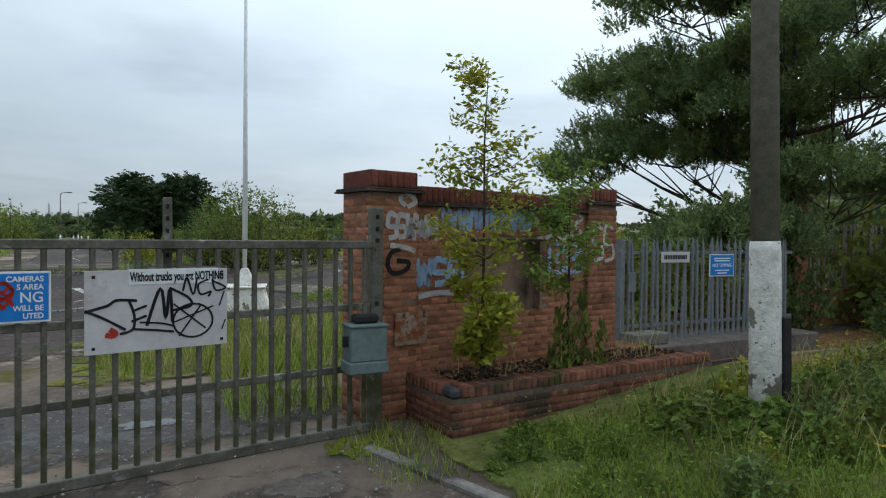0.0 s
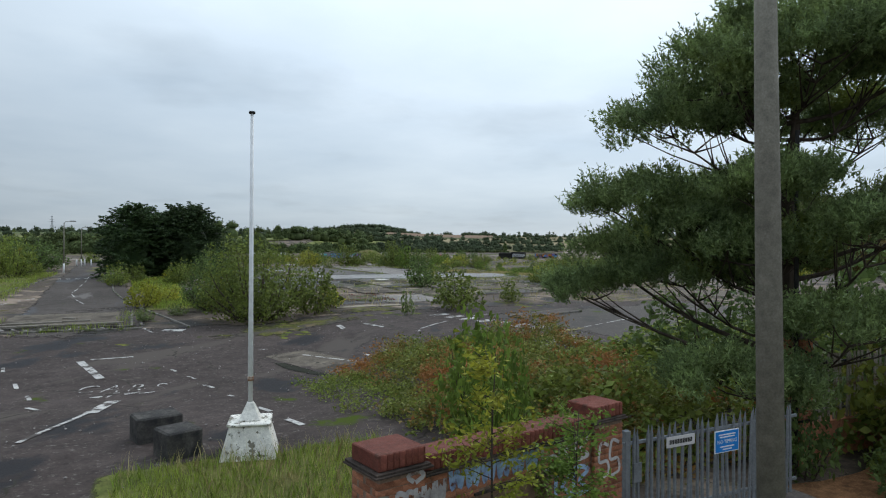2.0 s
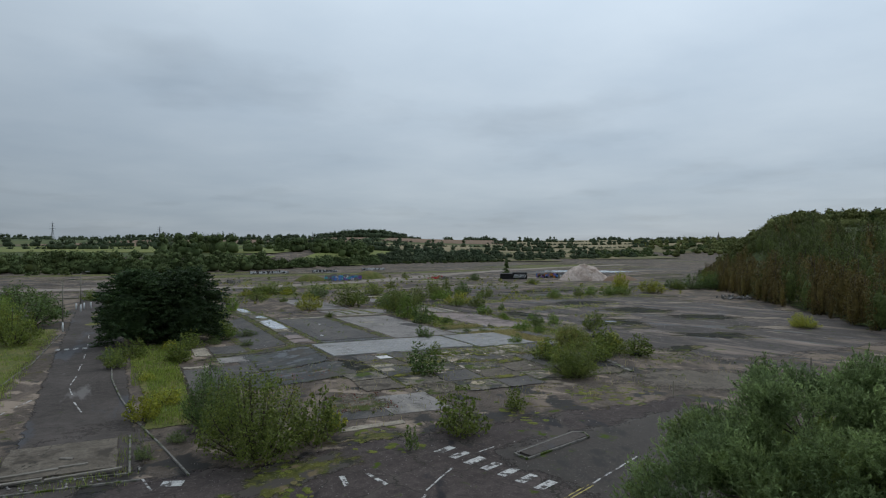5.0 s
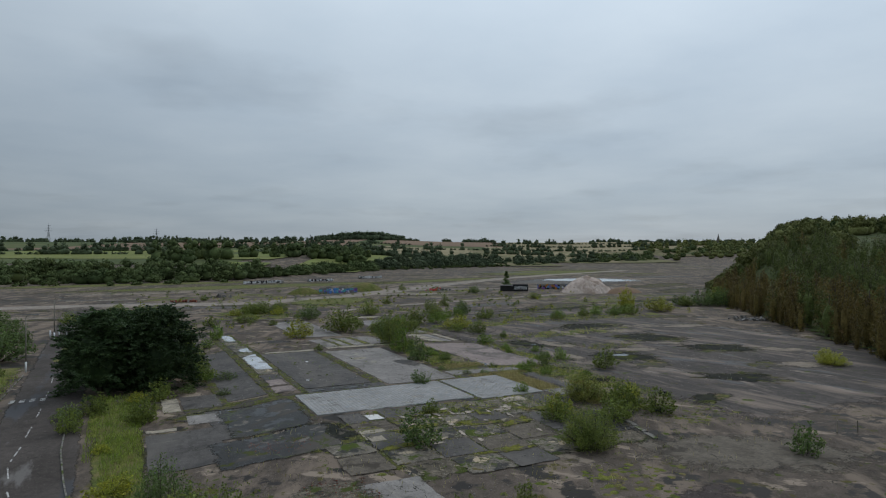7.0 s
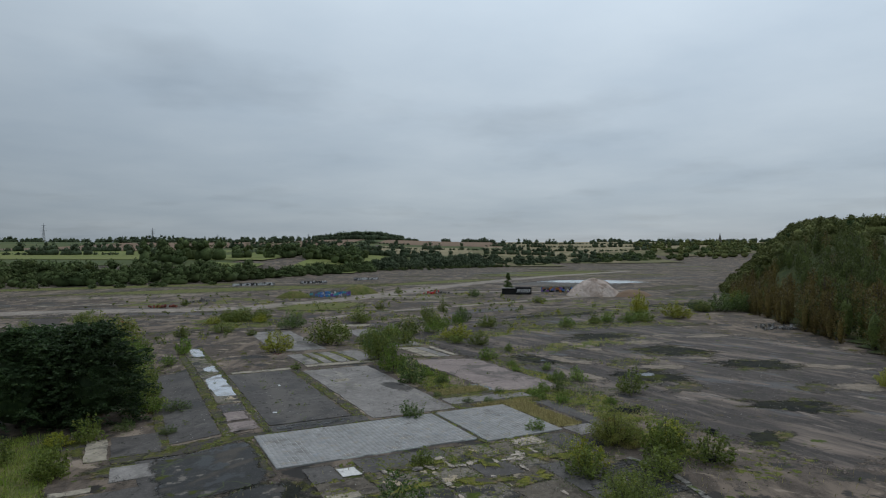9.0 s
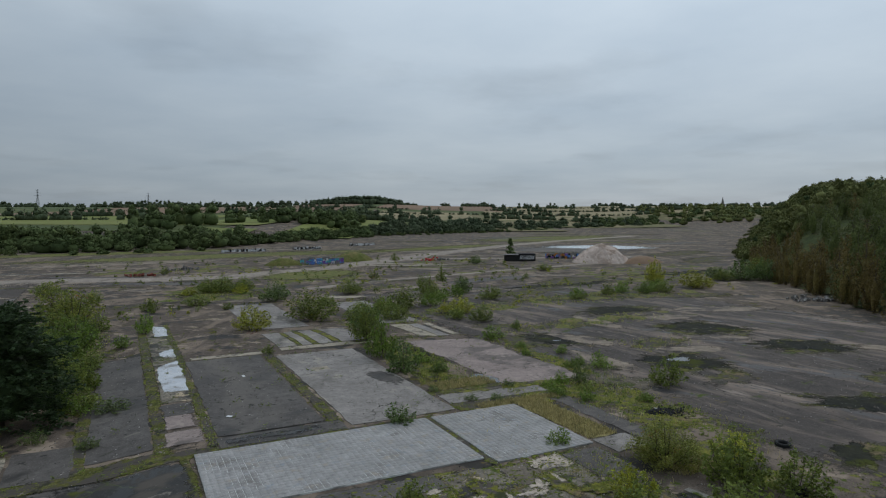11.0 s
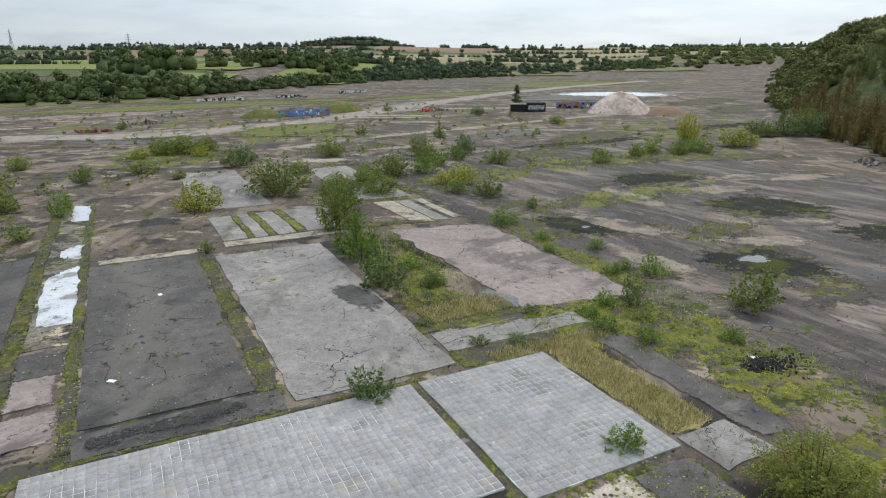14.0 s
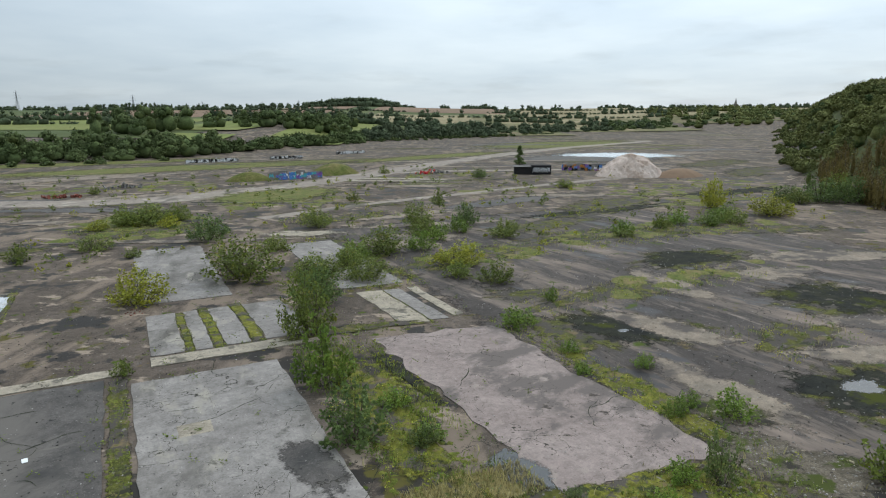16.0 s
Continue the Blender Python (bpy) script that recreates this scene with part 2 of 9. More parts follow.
pink_concrete = surface("pinkish_concrete", (0.21, 0.164, 0.148), (0.266, 0.212, 0.191), 0.88, 0.3, 10, 0.22, 0.3,
                        [((0.123, 0.101, 0.091), 0.25, 0.52, 0.07, 0.8, 2, 60), ((0.277, 0.226, 0.197), 0.35, 0.60, 0.05, 0.9), ((0.061, 0.05, 0.042), 0.8, 0.64, 0.04, 0.9)], world=True, cracks=[(0.2, 0.0054, CRACK), (0.45, 0.0063, CRACK)], speck=0.4)
dark_slab = surface("dark_bitumen", (0.068, 0.060, 0.055), (0.098, 0.087, 0.079), 0.75, 0.15, 12, 0.32, 0.3,
                    [((0.12, 0.106, 0.094), 0.2, 0.53, 0.14, 0.85, 3, 10), ((0.042, 0.038, 0.035), 0.2, 0.55, 0.10, 0.6, 2, 60), ((0.15, 0.133, 0.116), 0.5, 0.63, 0.08, 0.85, 3, 80), ((0.03, 0.028, 0.026), 1.1, 0.63, 0.05, 0.85)], world=True, cracks=[(0.12, 0.0054, CRACK), (0.3, 0.006, (0.12, 0.106, 0.092))], speck=0.4)
broken = surface("broken_concrete", (0.11, 0.093, 0.074), (0.191, 0.165, 0.13), 0.9, 0.6, 8, 0.42, 0.6,
                 [((0.033, 0.03, 0.027), 0.35, 0.52, 0.04, 0.7), ((0.382, 0.302, 0.211), 0.45, 0.59, 0.02, 0.9), (MOSS, 0.4, 0.555, 0.04, 0.95), ((0.105, 0.081, 0.027), 0.9, 0.62, 0.05, 0.95)], world=True, cracks=[(0.35, 0.03, (0.055, 0.062, 0.016)), (0.9, 0.012, CRACK)], speck=0.6)
tan_floor = surface("pale_screed", (0.40, 0.33, 0.265), (0.33, 0.28, 0.235), 0.95, 0.8, 9, 0.35, 0.6, [((0.15, 0.13, 0.115), 0.7, 0.54, 0.04, 0.9), ((0.06, 0.055, 0.03), 1.2, 0.62, 0.04, 0.95)], world=True, speck=0.6)
white_stone = surface("white_stone", (0.6, 0.57, 0.54), (0.5, 0.475, 0.45), 0.8, 0.8, 9, 0.2, 0.4, [((0.2, 0.18, 0.165), 1.0, 0.6, 0.04, 0.9)], world=True)
gritty = surface("gritty_ground", (0.081, 0.067, 0.05), (0.134, 0.11, 0.082), 0.95, 0.5, 9, 0.5, 0.8, [((0.05, 0.06, 0.014), 0.45, 0.52, 0.05, 0.95), ((0.033, 0.029, 0.023), 0.6, 0.58, 0.05, 0.9), ((0.286, 0.234, 0.172), 0.8, 0.62, 0.03, 0.9)], world=True, speck=0.8)
carpet = surface("moss_carpet", (0.05, 0.056, 0.013), (0.092, 0.088, 0.021), 0.95, 0.45, 9, 0.5, 0.9,
                 [((0.065, 0.055, 0.047), 0.5, 0.47, 0.05, 0.9), ((0.14, 0.105, 0.06), 0.55, 0.58, 0.06, 0.95), ((0.03, 0.03, 0.018), 0.8, 0.58, 0.05, 0.9), ((0.17, 0.15, 0.135), 0.9, 0.66, 0.03, 0.9)], world=True, speck=0.5)
bright_carpet = surface("bright_moss_carpet", (0.085, 0.09, 0.014), (0.15, 0.14, 0.024), 0.95, 0.6, 9, 0.5, 0.9,
                        [((0.075, 0.063, 0.053), 0.6, 0.52, 0.05, 0.9), ((0.15, 0.11, 0.06), 0.55, 0.6, 0.06, 0.95), ((0.035, 0.04, 0.015), 0.8, 0.58, 0.05, 0.9), ((0.2, 0.18, 0.16), 1.2, 0.66, 0.03, 0.9)], world=True, speck=0.5)
white_tile = surface("pale_floor_tile", (0.232, 0.223, 0.213), (0.284, 0.27, 0.259), 0.7, 0.2, 10, 0.24, 0.2,
                     [((0.17, 0.155, 0.144), 0.3, 0.56, 0.10, 0.8), ((0.279, 0.244, 0.206), 0.9, 0.58, 0.08, 0.8), ((0.22, 0.235, 0.25), 1.1, 0.6, 0.08, 0.8)], world=True, each=0.035, island=0.035, speck=0.25)
grout = surface("pale_grout", (0.243, 0.233, 0.222), (0.289, 0.28, 0.263), 0.9, 0.5, 12, 0.2, 0.2, [((0.618, 0.612, 0.588), 0.30, 0.51, 0.08, 0.9), ((0.165, 0.155, 0.144), 0.4, 0.60, 0.05, 0.9)], world=True)
moss = surface("moss", (0.07, 0.088, 0.014), (0.135, 0.135, 0.028), 0.95, 0.5, 16, 0.5, 0.9, [((0.15, 0.115, 0.055), 0.6, 0.54, 0.1, 0.95), ((0.035, 0.033, 0.025), 1.3, 0.56, 0.08, 0.95)], world=True)
turf = surface("rough_turf", (0.075, 0.095, 0.022), (0.14, 0.125, 0.045), 0.95, 0.4, 14, 0.5, 0.8, [((0.19, 0.14, 0.07), 0.25, 0.58, 0.1, 0.95)], world=True)
soil = surface("leaf_litter", (0.17, 0.085, 0.042), (0.25, 0.125, 0.06), 0.95, 1.2, 30, 0.5, 0.8, world=True)
puddle = surface("puddle", (0.02, 0.02, 0.02), (0.03, 0.028, 0.025), 0.24, 0.5, 3, 0.2, 0.02, world=True, spec=0.6)
wet = surface("wet_black_ground", (0.02, 0.021, 0.02), (0.032, 0.032, 0.022), 0.85, 0.3, 8, 0.4, 0.3, [((0.05, 0.055, 0.014), 0.30, 0.55, 0.06, 0.9), ((0.10, 0.085, 0.07), 0.6, 0.62, 0.04, 0.9)], world=True, spec=0.03)
dust = surface("pale_dust", (0.239, 0.189, 0.145), (0.181, 0.149, 0.117), 0.95, 0.3, 8, 0.3, 0.3, [((0.086, 0.072, 0.063), 0.25, 0.5, 0.1, 0.9)], world=True)
road_paint = surface("worn_white_paint", (0.5, 0.48, 0.45), (0.38, 0.36, 0.34), 0.7, 1.5, 20, 0.25, 0.2, [((0.075, 0.064, 0.058), 1.6, 0.52, 0.05, 0.85), ((0.075, 0.064, 0.058), 6.0, 0.56, 0.05, 0.85)], world=True)
grass_m = surface("grass_blade", (0.19, 0.27, 0.045), (0.285, 0.33, 0.07), 0.8, 0.6, 3, 0.2, 0.0, [((0.32, 0.27, 0.12), 0.9, 0.58, 0.08, 0.9)], island=0.45, world=True, through=0.3)
straw_m = surface("dry_grass_blade", (0.44, 0.37, 0.18), (0.36, 0.31, 0.14), 0.85, 0.6, 3, 0.2, 0.0, island=0.4, world=True, through=0.25)


def leaf_material(name, a, b, sparse=None, island=0.4, through=0.42):
    return surface(name, a, b, 0.6, 0.8, 3.0, 0.3, 0.0, [(sparse, 0.7, 0.62, 0.06, 0.7)] if sparse else (), island=island, each=0.2, through=through, spec=0.25)


LEAF = {
    "y": leaf_material("yellow_green_leaf", (0.25, 0.275, 0.032), (0.33, 0.315, 0.04)),
    "m": leaf_material("mid_green_leaf", (0.12, 0.16, 0.034), (0.17, 0.20, 0.042), (0.25, 0.23, 0.045)),
    "d": leaf_material("dark_green_leaf", (0.075, 0.118, 0.034), (0.115, 0.16, 0.048)),
    "b": leaf_material("bright_green_leaf", (0.125, 0.20, 0.034), (0.165, 0.225, 0.042)),
    "w": leaf_material("grey_green_leaf", (0.10, 0.15, 0.04), (0.15, 0.18, 0.065)),
    "olive": leaf_material("olive_leaf", (0.112, 0.088, 0.026), (0.15, 0.113, 0.034), (0.17, 0.10, 0.034), 0.45, 0.3),
    "wood": leaf_material("wood_leaf", (0.075, 0.098, 0.026), (0.105, 0.125, 0.035), None, 0.45, 0.3),
    "bramble": surface("bramble_leaf", (0.135, 0.175, 0.036), (0.20, 0.21, 0.05), 0.6, 0.8, 3.0, 0.3, 0.0, [((0.31, 0.135, 0.045), 0.42, 0.49, 0.09, 0.7), ((0.06, 0.09, 0.022), 0.5, 0.58, 0.06, 0.7)], island=0.45, through=0.3, spec=0.2),
    "yew": leaf_material("very_dark_leaf", (0.034, 0.062, 0.022), (0.055, 0.088, 0.03), (0.085, 0.115, 0.036), 0.5, 0.25),
    "rust": leaf_material("rusty_leaf", (0.114, 0.087, 0.027), (0.147, 0.105, 0.033), (0.16, 0.086, 0.03), 0.45, 0.3),
    "r": leaf_material("autumn_leaf", (0.13, 0.165, 0.032), (0.19, 0.185, 0.042), (0.28, 0.13, 0.036)),
}
bark = surface("bark", (0.05, 0.038, 0.03), (0.09, 0.07, 0.055), 0.95, 2, 14, 0.4, 0.7, stretch=(1, 1, 0.3))


# ---- places and heights ----
def ss(a, b, x):
    u = min(1.0, max(0.0, (x - a) / (b - a)))
    return u * u * (3 - 2 * u)


def wood_edge(x, y):
    """How far a place lies behind the edge of the eastern wood, in metres."""
    return min((x - 118.0) * 0.80 - (y - 74.5) * 0.60, (x - 217.0) * 0.60 - (y - 192.0) * 0.80)


def site_end(l):
    """How far away the cleared site ends and the countryside begins."""
    return float(np.interp(l, [-420, -184, -125, -98, -39, 35, 145, 300, 450], [310, 343, 370, 466, 598, 668, 800, 900, 960]))


def G(x, y):
    """Height of the ground."""
    z = 0.1 + 0.2 * ss(20, 60, y)
    z += 0.6 * ss(15, 22, x) * (1 - ss(52, 66, x)) * ss(50, 72, y) * (1 - ss(122, 142, y))
    z -= 0.6 * (1 - ss(6, 16, x)) * ss(15, 28, y) * (1 - ss(60, 90, y)) * ss(-60, -25, x)
    z += 0.38 * ss(2.8, 7.2, x + 0.6 * (5.3 - y)) * ss(2.2, 3.4, x) * (1 - ss(5.3, 6.7, y)) * (1 - ss(25, 50, x))
    s, l = 0.449 * x + 0.893 * y, 0.893 * x - 0.449 * y
    v = (s - site_end(l)) / (1500 - site_end(l))
    if v > 0:
        z += 34 * (0.27 * ss(0, 0.15, v) + 0.23 * ss(0.1, 0.45, v) + 0.5 * ss(0.35, 1, v) - ss(1.15, 2.5, v))
        z += 5 * ss(0.5, 0.9, v) * math.exp(-((l + 190) / 190) ** 2) + 2.0 * ss(0.1, 0.4, v) * noise.noise((x / 260, y / 260, 0.3))
    z += 15 * math.exp(-((s - 1010) / 190) ** 2 - ((l - 450) / 150) ** 2)
    w = wood_edge(x, y)
    if w > -4:
        z += (12.0 + 8 * ss(115, 190, y) + 7 * ss(280, 560, x)) * ss(4 - 10 * ss(180, 225, x), 48 - 10 * ss(180, 225, x), w) * ss(40, 120, y) * (1 - ss(540, 680, x)) + 6 * ss(5, 40, w) * math.exp(-((x - 390) / 110) ** 2 - ((y - 255) / 85) ** 2)
    return z


# ---- mesh helpers ----
def mesh_of(name, verts, faces, material, smooth=False):
    me = bpy.data.meshes.new(name)
    verts = np.asarray(verts, dtype=np.float32).reshape(-1, 3)
    faces = np.asarray(faces, dtype=np.int32)
    k = faces.shape[1]
    me.vertices.add(len(verts)); me.vertices.foreach_set("co", verts.ravel())
    me.loops.add(faces.size); me.loops.foreach_set("vertex_index", faces.ravel())
    me.polygons.add(len(faces)); me.polygons.foreach_set("loop_start", np.arange(0, faces.size, k, dtype=np.int32))
    if smooth:
        me.polygons.foreach_set("use_smooth", np.ones(len(faces), dtype=bool))
    me.materials.append(material)
    me.update(calc_edges=True)
    return me


def part(name, bm, material, parent, label=""):
    """One mesh object from a bmesh or a mesh, under a thing or a part."""
    if isinstance(bm, bmesh.types.BMesh):
        me = bpy.data.meshes.new(name)
        bm.to_mesh(me); bm.free()
        me.materials.append(material)
    else:
        me = bm
    ob = new(name, me)
    if parent is not None:
        ob.parent = parent
    if label:
        ob["label"] = label
    return ob


def thing(name, label, category, at=(0, 0, 0), group="", kind="", turn=0):
    ob = new(name)
    ob.empty_display_size = 0.2
    ob.matrix_basis = pose(*at, 0, 0, turn)
    return tagged(ob, label, category, group, kind)


def add_box(bm, x0, x1, y0, y1, z0, z1, bevel=0.0):
    m = Matrix.Translation(((x0 + x1) / 2, (y0 + y1) / 2, (z0 + z1) / 2)) @ Matrix.Diagonal((abs(x1 - x0), abs(y1 - y0), abs(z1 - z0), 1))
    r = bmesh.ops.create_cube(bm, size=1.0, matrix=m)
    if bevel:
        es = {e for v in r["verts"] for e in v.link_edges}
        bmesh.ops.bevel(bm, geom=list(es), offset=bevel, segments=1, affect="EDGES")
    return bm


def box(x0, x1, y0, y1, z0, z1, bevel=0.0):
    return add_box(bmesh.new(), x0, x1, y0, y1, z0, z1, bevel)


def tube(points, radii, sides=8, caps=True, bm=None):
    """A tapered tube along a line of points."""
    bm = bm or bmesh.new()
    rings, pts = [], [Vector(p) for p in points]
    for i, p in enumerate(pts):
        d = (pts[min(i + 1, len(pts) - 1)] - pts[max(i - 1, 0)]).normalized()
        a = d.cross(Vector((0, 0, 1)) if abs(d.z) < 0.9 else Vector((1, 0, 0))).normalized()
        b = d.cross(a)
        rings.append([bm.verts.new(p + (a * math.cos(6.2832 * k / sides) + b * math.sin(6.2832 * k / sides)) * radii[i]) for k in range(sides)])
    for r, q in zip(rings, rings[1:]):
        for k in range(sides):
            f = bm.faces.new((r[k], q[k], q[(k + 1) % sides], r[(k + 1) % sides]))
            f.smooth = True
    if caps:
        bm.faces.new(rings[0]); bm.faces.new(rings[-1][::-1])
    return bm


def drape(name, x0, x1, y0, y1, material, lift=0.02, skirt=0.0, ragged=0.0, step=1.2, seed=0, turn=0.0, hole=0.0, fade=0.0):
    """A sheet or slab that lies on the ground, with an uneven edge and, if it has a skirt, sides. fade: how wide its rim wears out."""
    nx, ny = max(1, round((x1 - x0) / step)), max(1, round((y1 - y0) / step))
    cx, cy, c, s = (x0 + x1) / 2, (y0 + y1) / 2, math.cos(radians(turn)), math.sin(radians(turn))
    bm, grid = bmesh.new(), []
    cover = bm.verts.layers.float.new("cover")
    for j in range(ny + 1):
        row = []
        for i in range(nx + 1):
            x, y = x0 + (x1 - x0) * i / nx, y0 + (y1 - y0) * j / ny
            if ragged and (i in (0, nx) or j in (0, ny)):
                x += ragged * noise.noise((x * 0.7 + seed, y * 0.7, 1.7)) * 1.6
                y += ragged * noise.noise((x * 0.7 + seed, y * 0.7, 9.1)) * 1.6
            x, y = cx + (x - cx) * c - (y - cy) * s, cy + (x - cx) * s + (y - cy) * c
            row.append(bm.verts.new((x, y, G(x, y) + lift)))
            if fade:
                row[-1][cover] = min(1.0, min(min(i, nx - i) * (x1 - x0) / nx, min(j, ny - j) * (y1 - y0) / ny) / fade)
        grid.append(row)
    for j in range(ny):
        for i in range(nx):
            if hole and noise.noise((grid[j][i].co.x * 0.16 + seed, grid[j][i].co.y * 0.16, 4.4)) < hole - 0.5:
                continue
            bm.faces.new((grid[j][i], grid[j][i + 1], grid[j + 1][i + 1], grid[j + 1][i]))
    if skirt:
        es = [e for e in bm.edges if e.is_boundary]
        r = bmesh.ops.extrude_edge_only(bm, edges=es)
        for v in r["geom"]:
            if isinstance(v, bmesh.types.BMVert):
                v.co.z -= skirt
        bmesh.ops.recalc_face_normals(bm, faces=bm.faces)
    return part(name, bm, faded(material) if fade else material, None)


def patch(name, x, y, rx, ry, material, lift=0.02, wobble=0.35, turn=0.0, seed=0, rings=5, spokes=28, dome=0.0):
    """A patch of uneven outline that lies on the ground; a flat one wears out towards its rim."""
    bm, c, s = bmesh.new(), math.cos(radians(turn)), math.sin(radians(turn))
    cover = bm.verts.layers.float.new("cover")
    if not dome:
        rx, ry = rx * 1.12, ry * 1.12
    verts = [[bm.verts.new((x, y, G(x, y) + lift + dome))]]
    verts[0][0][cover] = 1.0
    for r in range(1, rings + 1):
        row = []
        for k in range(spokes):
            a = 6.2832 * k / spokes
            u = r / rings * (1 + wobble * (0.7 * noise.noise((math.cos(a) * 1.1 + seed, math.sin(a) * 1.1, 0.2)) + 0.4 * noise.noise((math.cos(a) * 4 + seed, math.sin(a) * 4, 3.2)) + 0.3 * noise.noise((math.cos(a) * 11 + seed, math.sin(a) * 11, 1.2))))
            px, py = rx * u * math.cos(a), ry * u * math.sin(a)
            px, py = x + px * c - py * s, y + px * s + py * c
            row.append(bm.verts.new((px, py, G(px, py) + lift + dome * (1 - (r / rings) ** 2))))
            row[-1][cover] = 1 - r / rings
        verts.append(row)
    for k in range(spokes):
        bm.faces.new((verts[0][0], verts[1][k], verts[1][(k + 1) % spokes]))
        for r in range(1, rings):
            bm.faces.new((verts[r][k], verts[r + 1][k], verts[r + 1][(k + 1) % spokes], verts[r][(k + 1) % spokes]))
    bmesh.ops.recalc_face_normals(bm, faces=bm.faces)
    return part(name, bm, material if dome else faded(material), None)


# ---- foliage ----
def leaves(name, centres, spread, per, size, material, rng, flat=0.5, squash=0.8, stretch=1.0):
    """Small leaves in clumps round the given centres: one mesh of four-cornered leaves."""
    c = np.repeat(np.asarray(centres, dtype=float), per, axis=0)
    sp = np.repeat(np.asarray(spread, dtype=float).reshape(-1), per) if np.ndim(spread) else np.full(len(c), spread)
    p = c + rng.normal(size=c.shape) * sp[:, None] * np.array([1, 1, squash]) * 0.55
    n = len(p)
    u = rng.normal(size=(n, 3)); u[:, 2] *= flat
    u /= np.linalg.norm(u, axis=1)[:, None] + 1e-9
    w = np.cross(u, rng.normal(size=(n, 3))); w /= np.linalg.norm(w, axis=1)[:, None] + 1e-9
    k = np.cross(u, w)
    s = size * rng.uniform(0.6, 1.3, n)[:, None]
    a, b = p - u * s * stretch, p + u * s * stretch
    m1, m2 = p + w * s * 0.55 + k * s * 0.18, p - w * s * 0.55 + k * s * 0.18
    v = np.stack([a, m1, b, m2], axis=1).reshape(-1, 3)
    return mesh_of(name, v, np.arange(n * 4).reshape(-1, 4), material)


def blades(name, xy, height, width, material, rng, lean=0.35, base=None):
    """Grass: one thin three-cornered blade at each place."""
    n = len(xy)
    z = np.array([G(x, y) for x, y in xy]) if base is None else np.full(n, base)
    a = rng.uniform(0, 6.2832, n)
    h = height * rng.uniform(0.45, 1.3, n) if np.ndim(height) == 0 else height
    d = np.stack([np.cos(a), np.sin(a), np.zeros(n)], 1) * (width * rng.uniform(0.6, 1.4, n))[:, None]
    p = np.column_stack([xy, z - 0.02])
    b = rng.uniform(0, 6.2832, n)
    tip = p + np.stack([np.cos(b) * lean * h, np.sin(b) * lean * h, h], 1) * 1.0
    mid = p + np.stack([np.cos(b) * lean * h * 0.3, np.sin(b) * lean * h * 0.3, h * 0.55], 1)
    v = np.stack([p - d, p + d, mid + d * 0.7, tip, mid - d * 0.7], axis=1).reshape(-1, 3)
    i = np.arange(n)[:, None] * 5
    return mesh_of(name, v, np.concatenate([i, i + 1, i + 2, i + 3, i + 4], 1), material)


def crown_points(rng, count, wide, tall, low=0.0, hollow=0.45, lobes=8):
    """Clump centres within an uneven crown of several rounded lobes."""
    cs = [(0.0, 0.0, -0.15, 0.6), (0.15, 0.1, -0.62, 0.5), (-0.2, -0.15, -0.6, 0.52)]
    for k in range(lobes):
        a, e = 2.4 * k + rng.uniform(-0.5, 0.5), rng.uniform(-0.85, 0.75)
        q = rng.uniform(0.45, 0.72)
        cs.append((q * math.cos(a) * math.sqrt(1 - e * e), q * math.sin(a) * math.sqrt(1 - e * e), q * e, rng.uniform(0.28, 0.46)))
    out = []
    while len(out) < count:
        c = cs[rng.integers(len(cs))]
        p = rng.normal(size=3)
        p *= (hollow ** 3 + (1 - hollow ** 3) * rng.random()) ** (1 / 3) / np.linalg.norm(p)
        p = np.array(c[:3]) + p * c[3]
        p[2] = p[2] if p[2] > -1 else -2 - p[2]
        out.append((p[0] * wide / 2, p[1] * wide / 2, low + (p[2] + 1) / 2 * (tall - low)))
    return np.array(out)


# ---- ground: one sheet to the horizon ----
def spread(lo, hi, step, far, grow=1.16):
    v = list(np.arange(lo, hi + 1e-6, step))
    d, a, b = step, lo, hi
    while b < far:
        d *= grow
        a, b = a - d, b + d
        v = [a] + v + [b]
    return np.array(v)


def ground_sheet():
    xs, ys = spread(-26, 122, 1.6, 3600, 1.11), spread(-8, 232, 1.6, 3600, 1.11)
    v = [(x, y, G(x, y)) for y in ys for x in xs]
    n = len(xs)
    j, i = np.meshgrid(np.arange(len(ys) - 1), np.arange(n - 1), indexing="ij")
    q = (j * n + i).ravel()
    ob = new("ground", mesh_of("ground", v, np.stack([q, q + 1, q + n + 1, q + n], 1), tarmac, True))
    return tagged(ob, "worn dark tarmac and concrete ground of a cleared site, mossy in places", "ground", kind="structure")


ground_sheet()

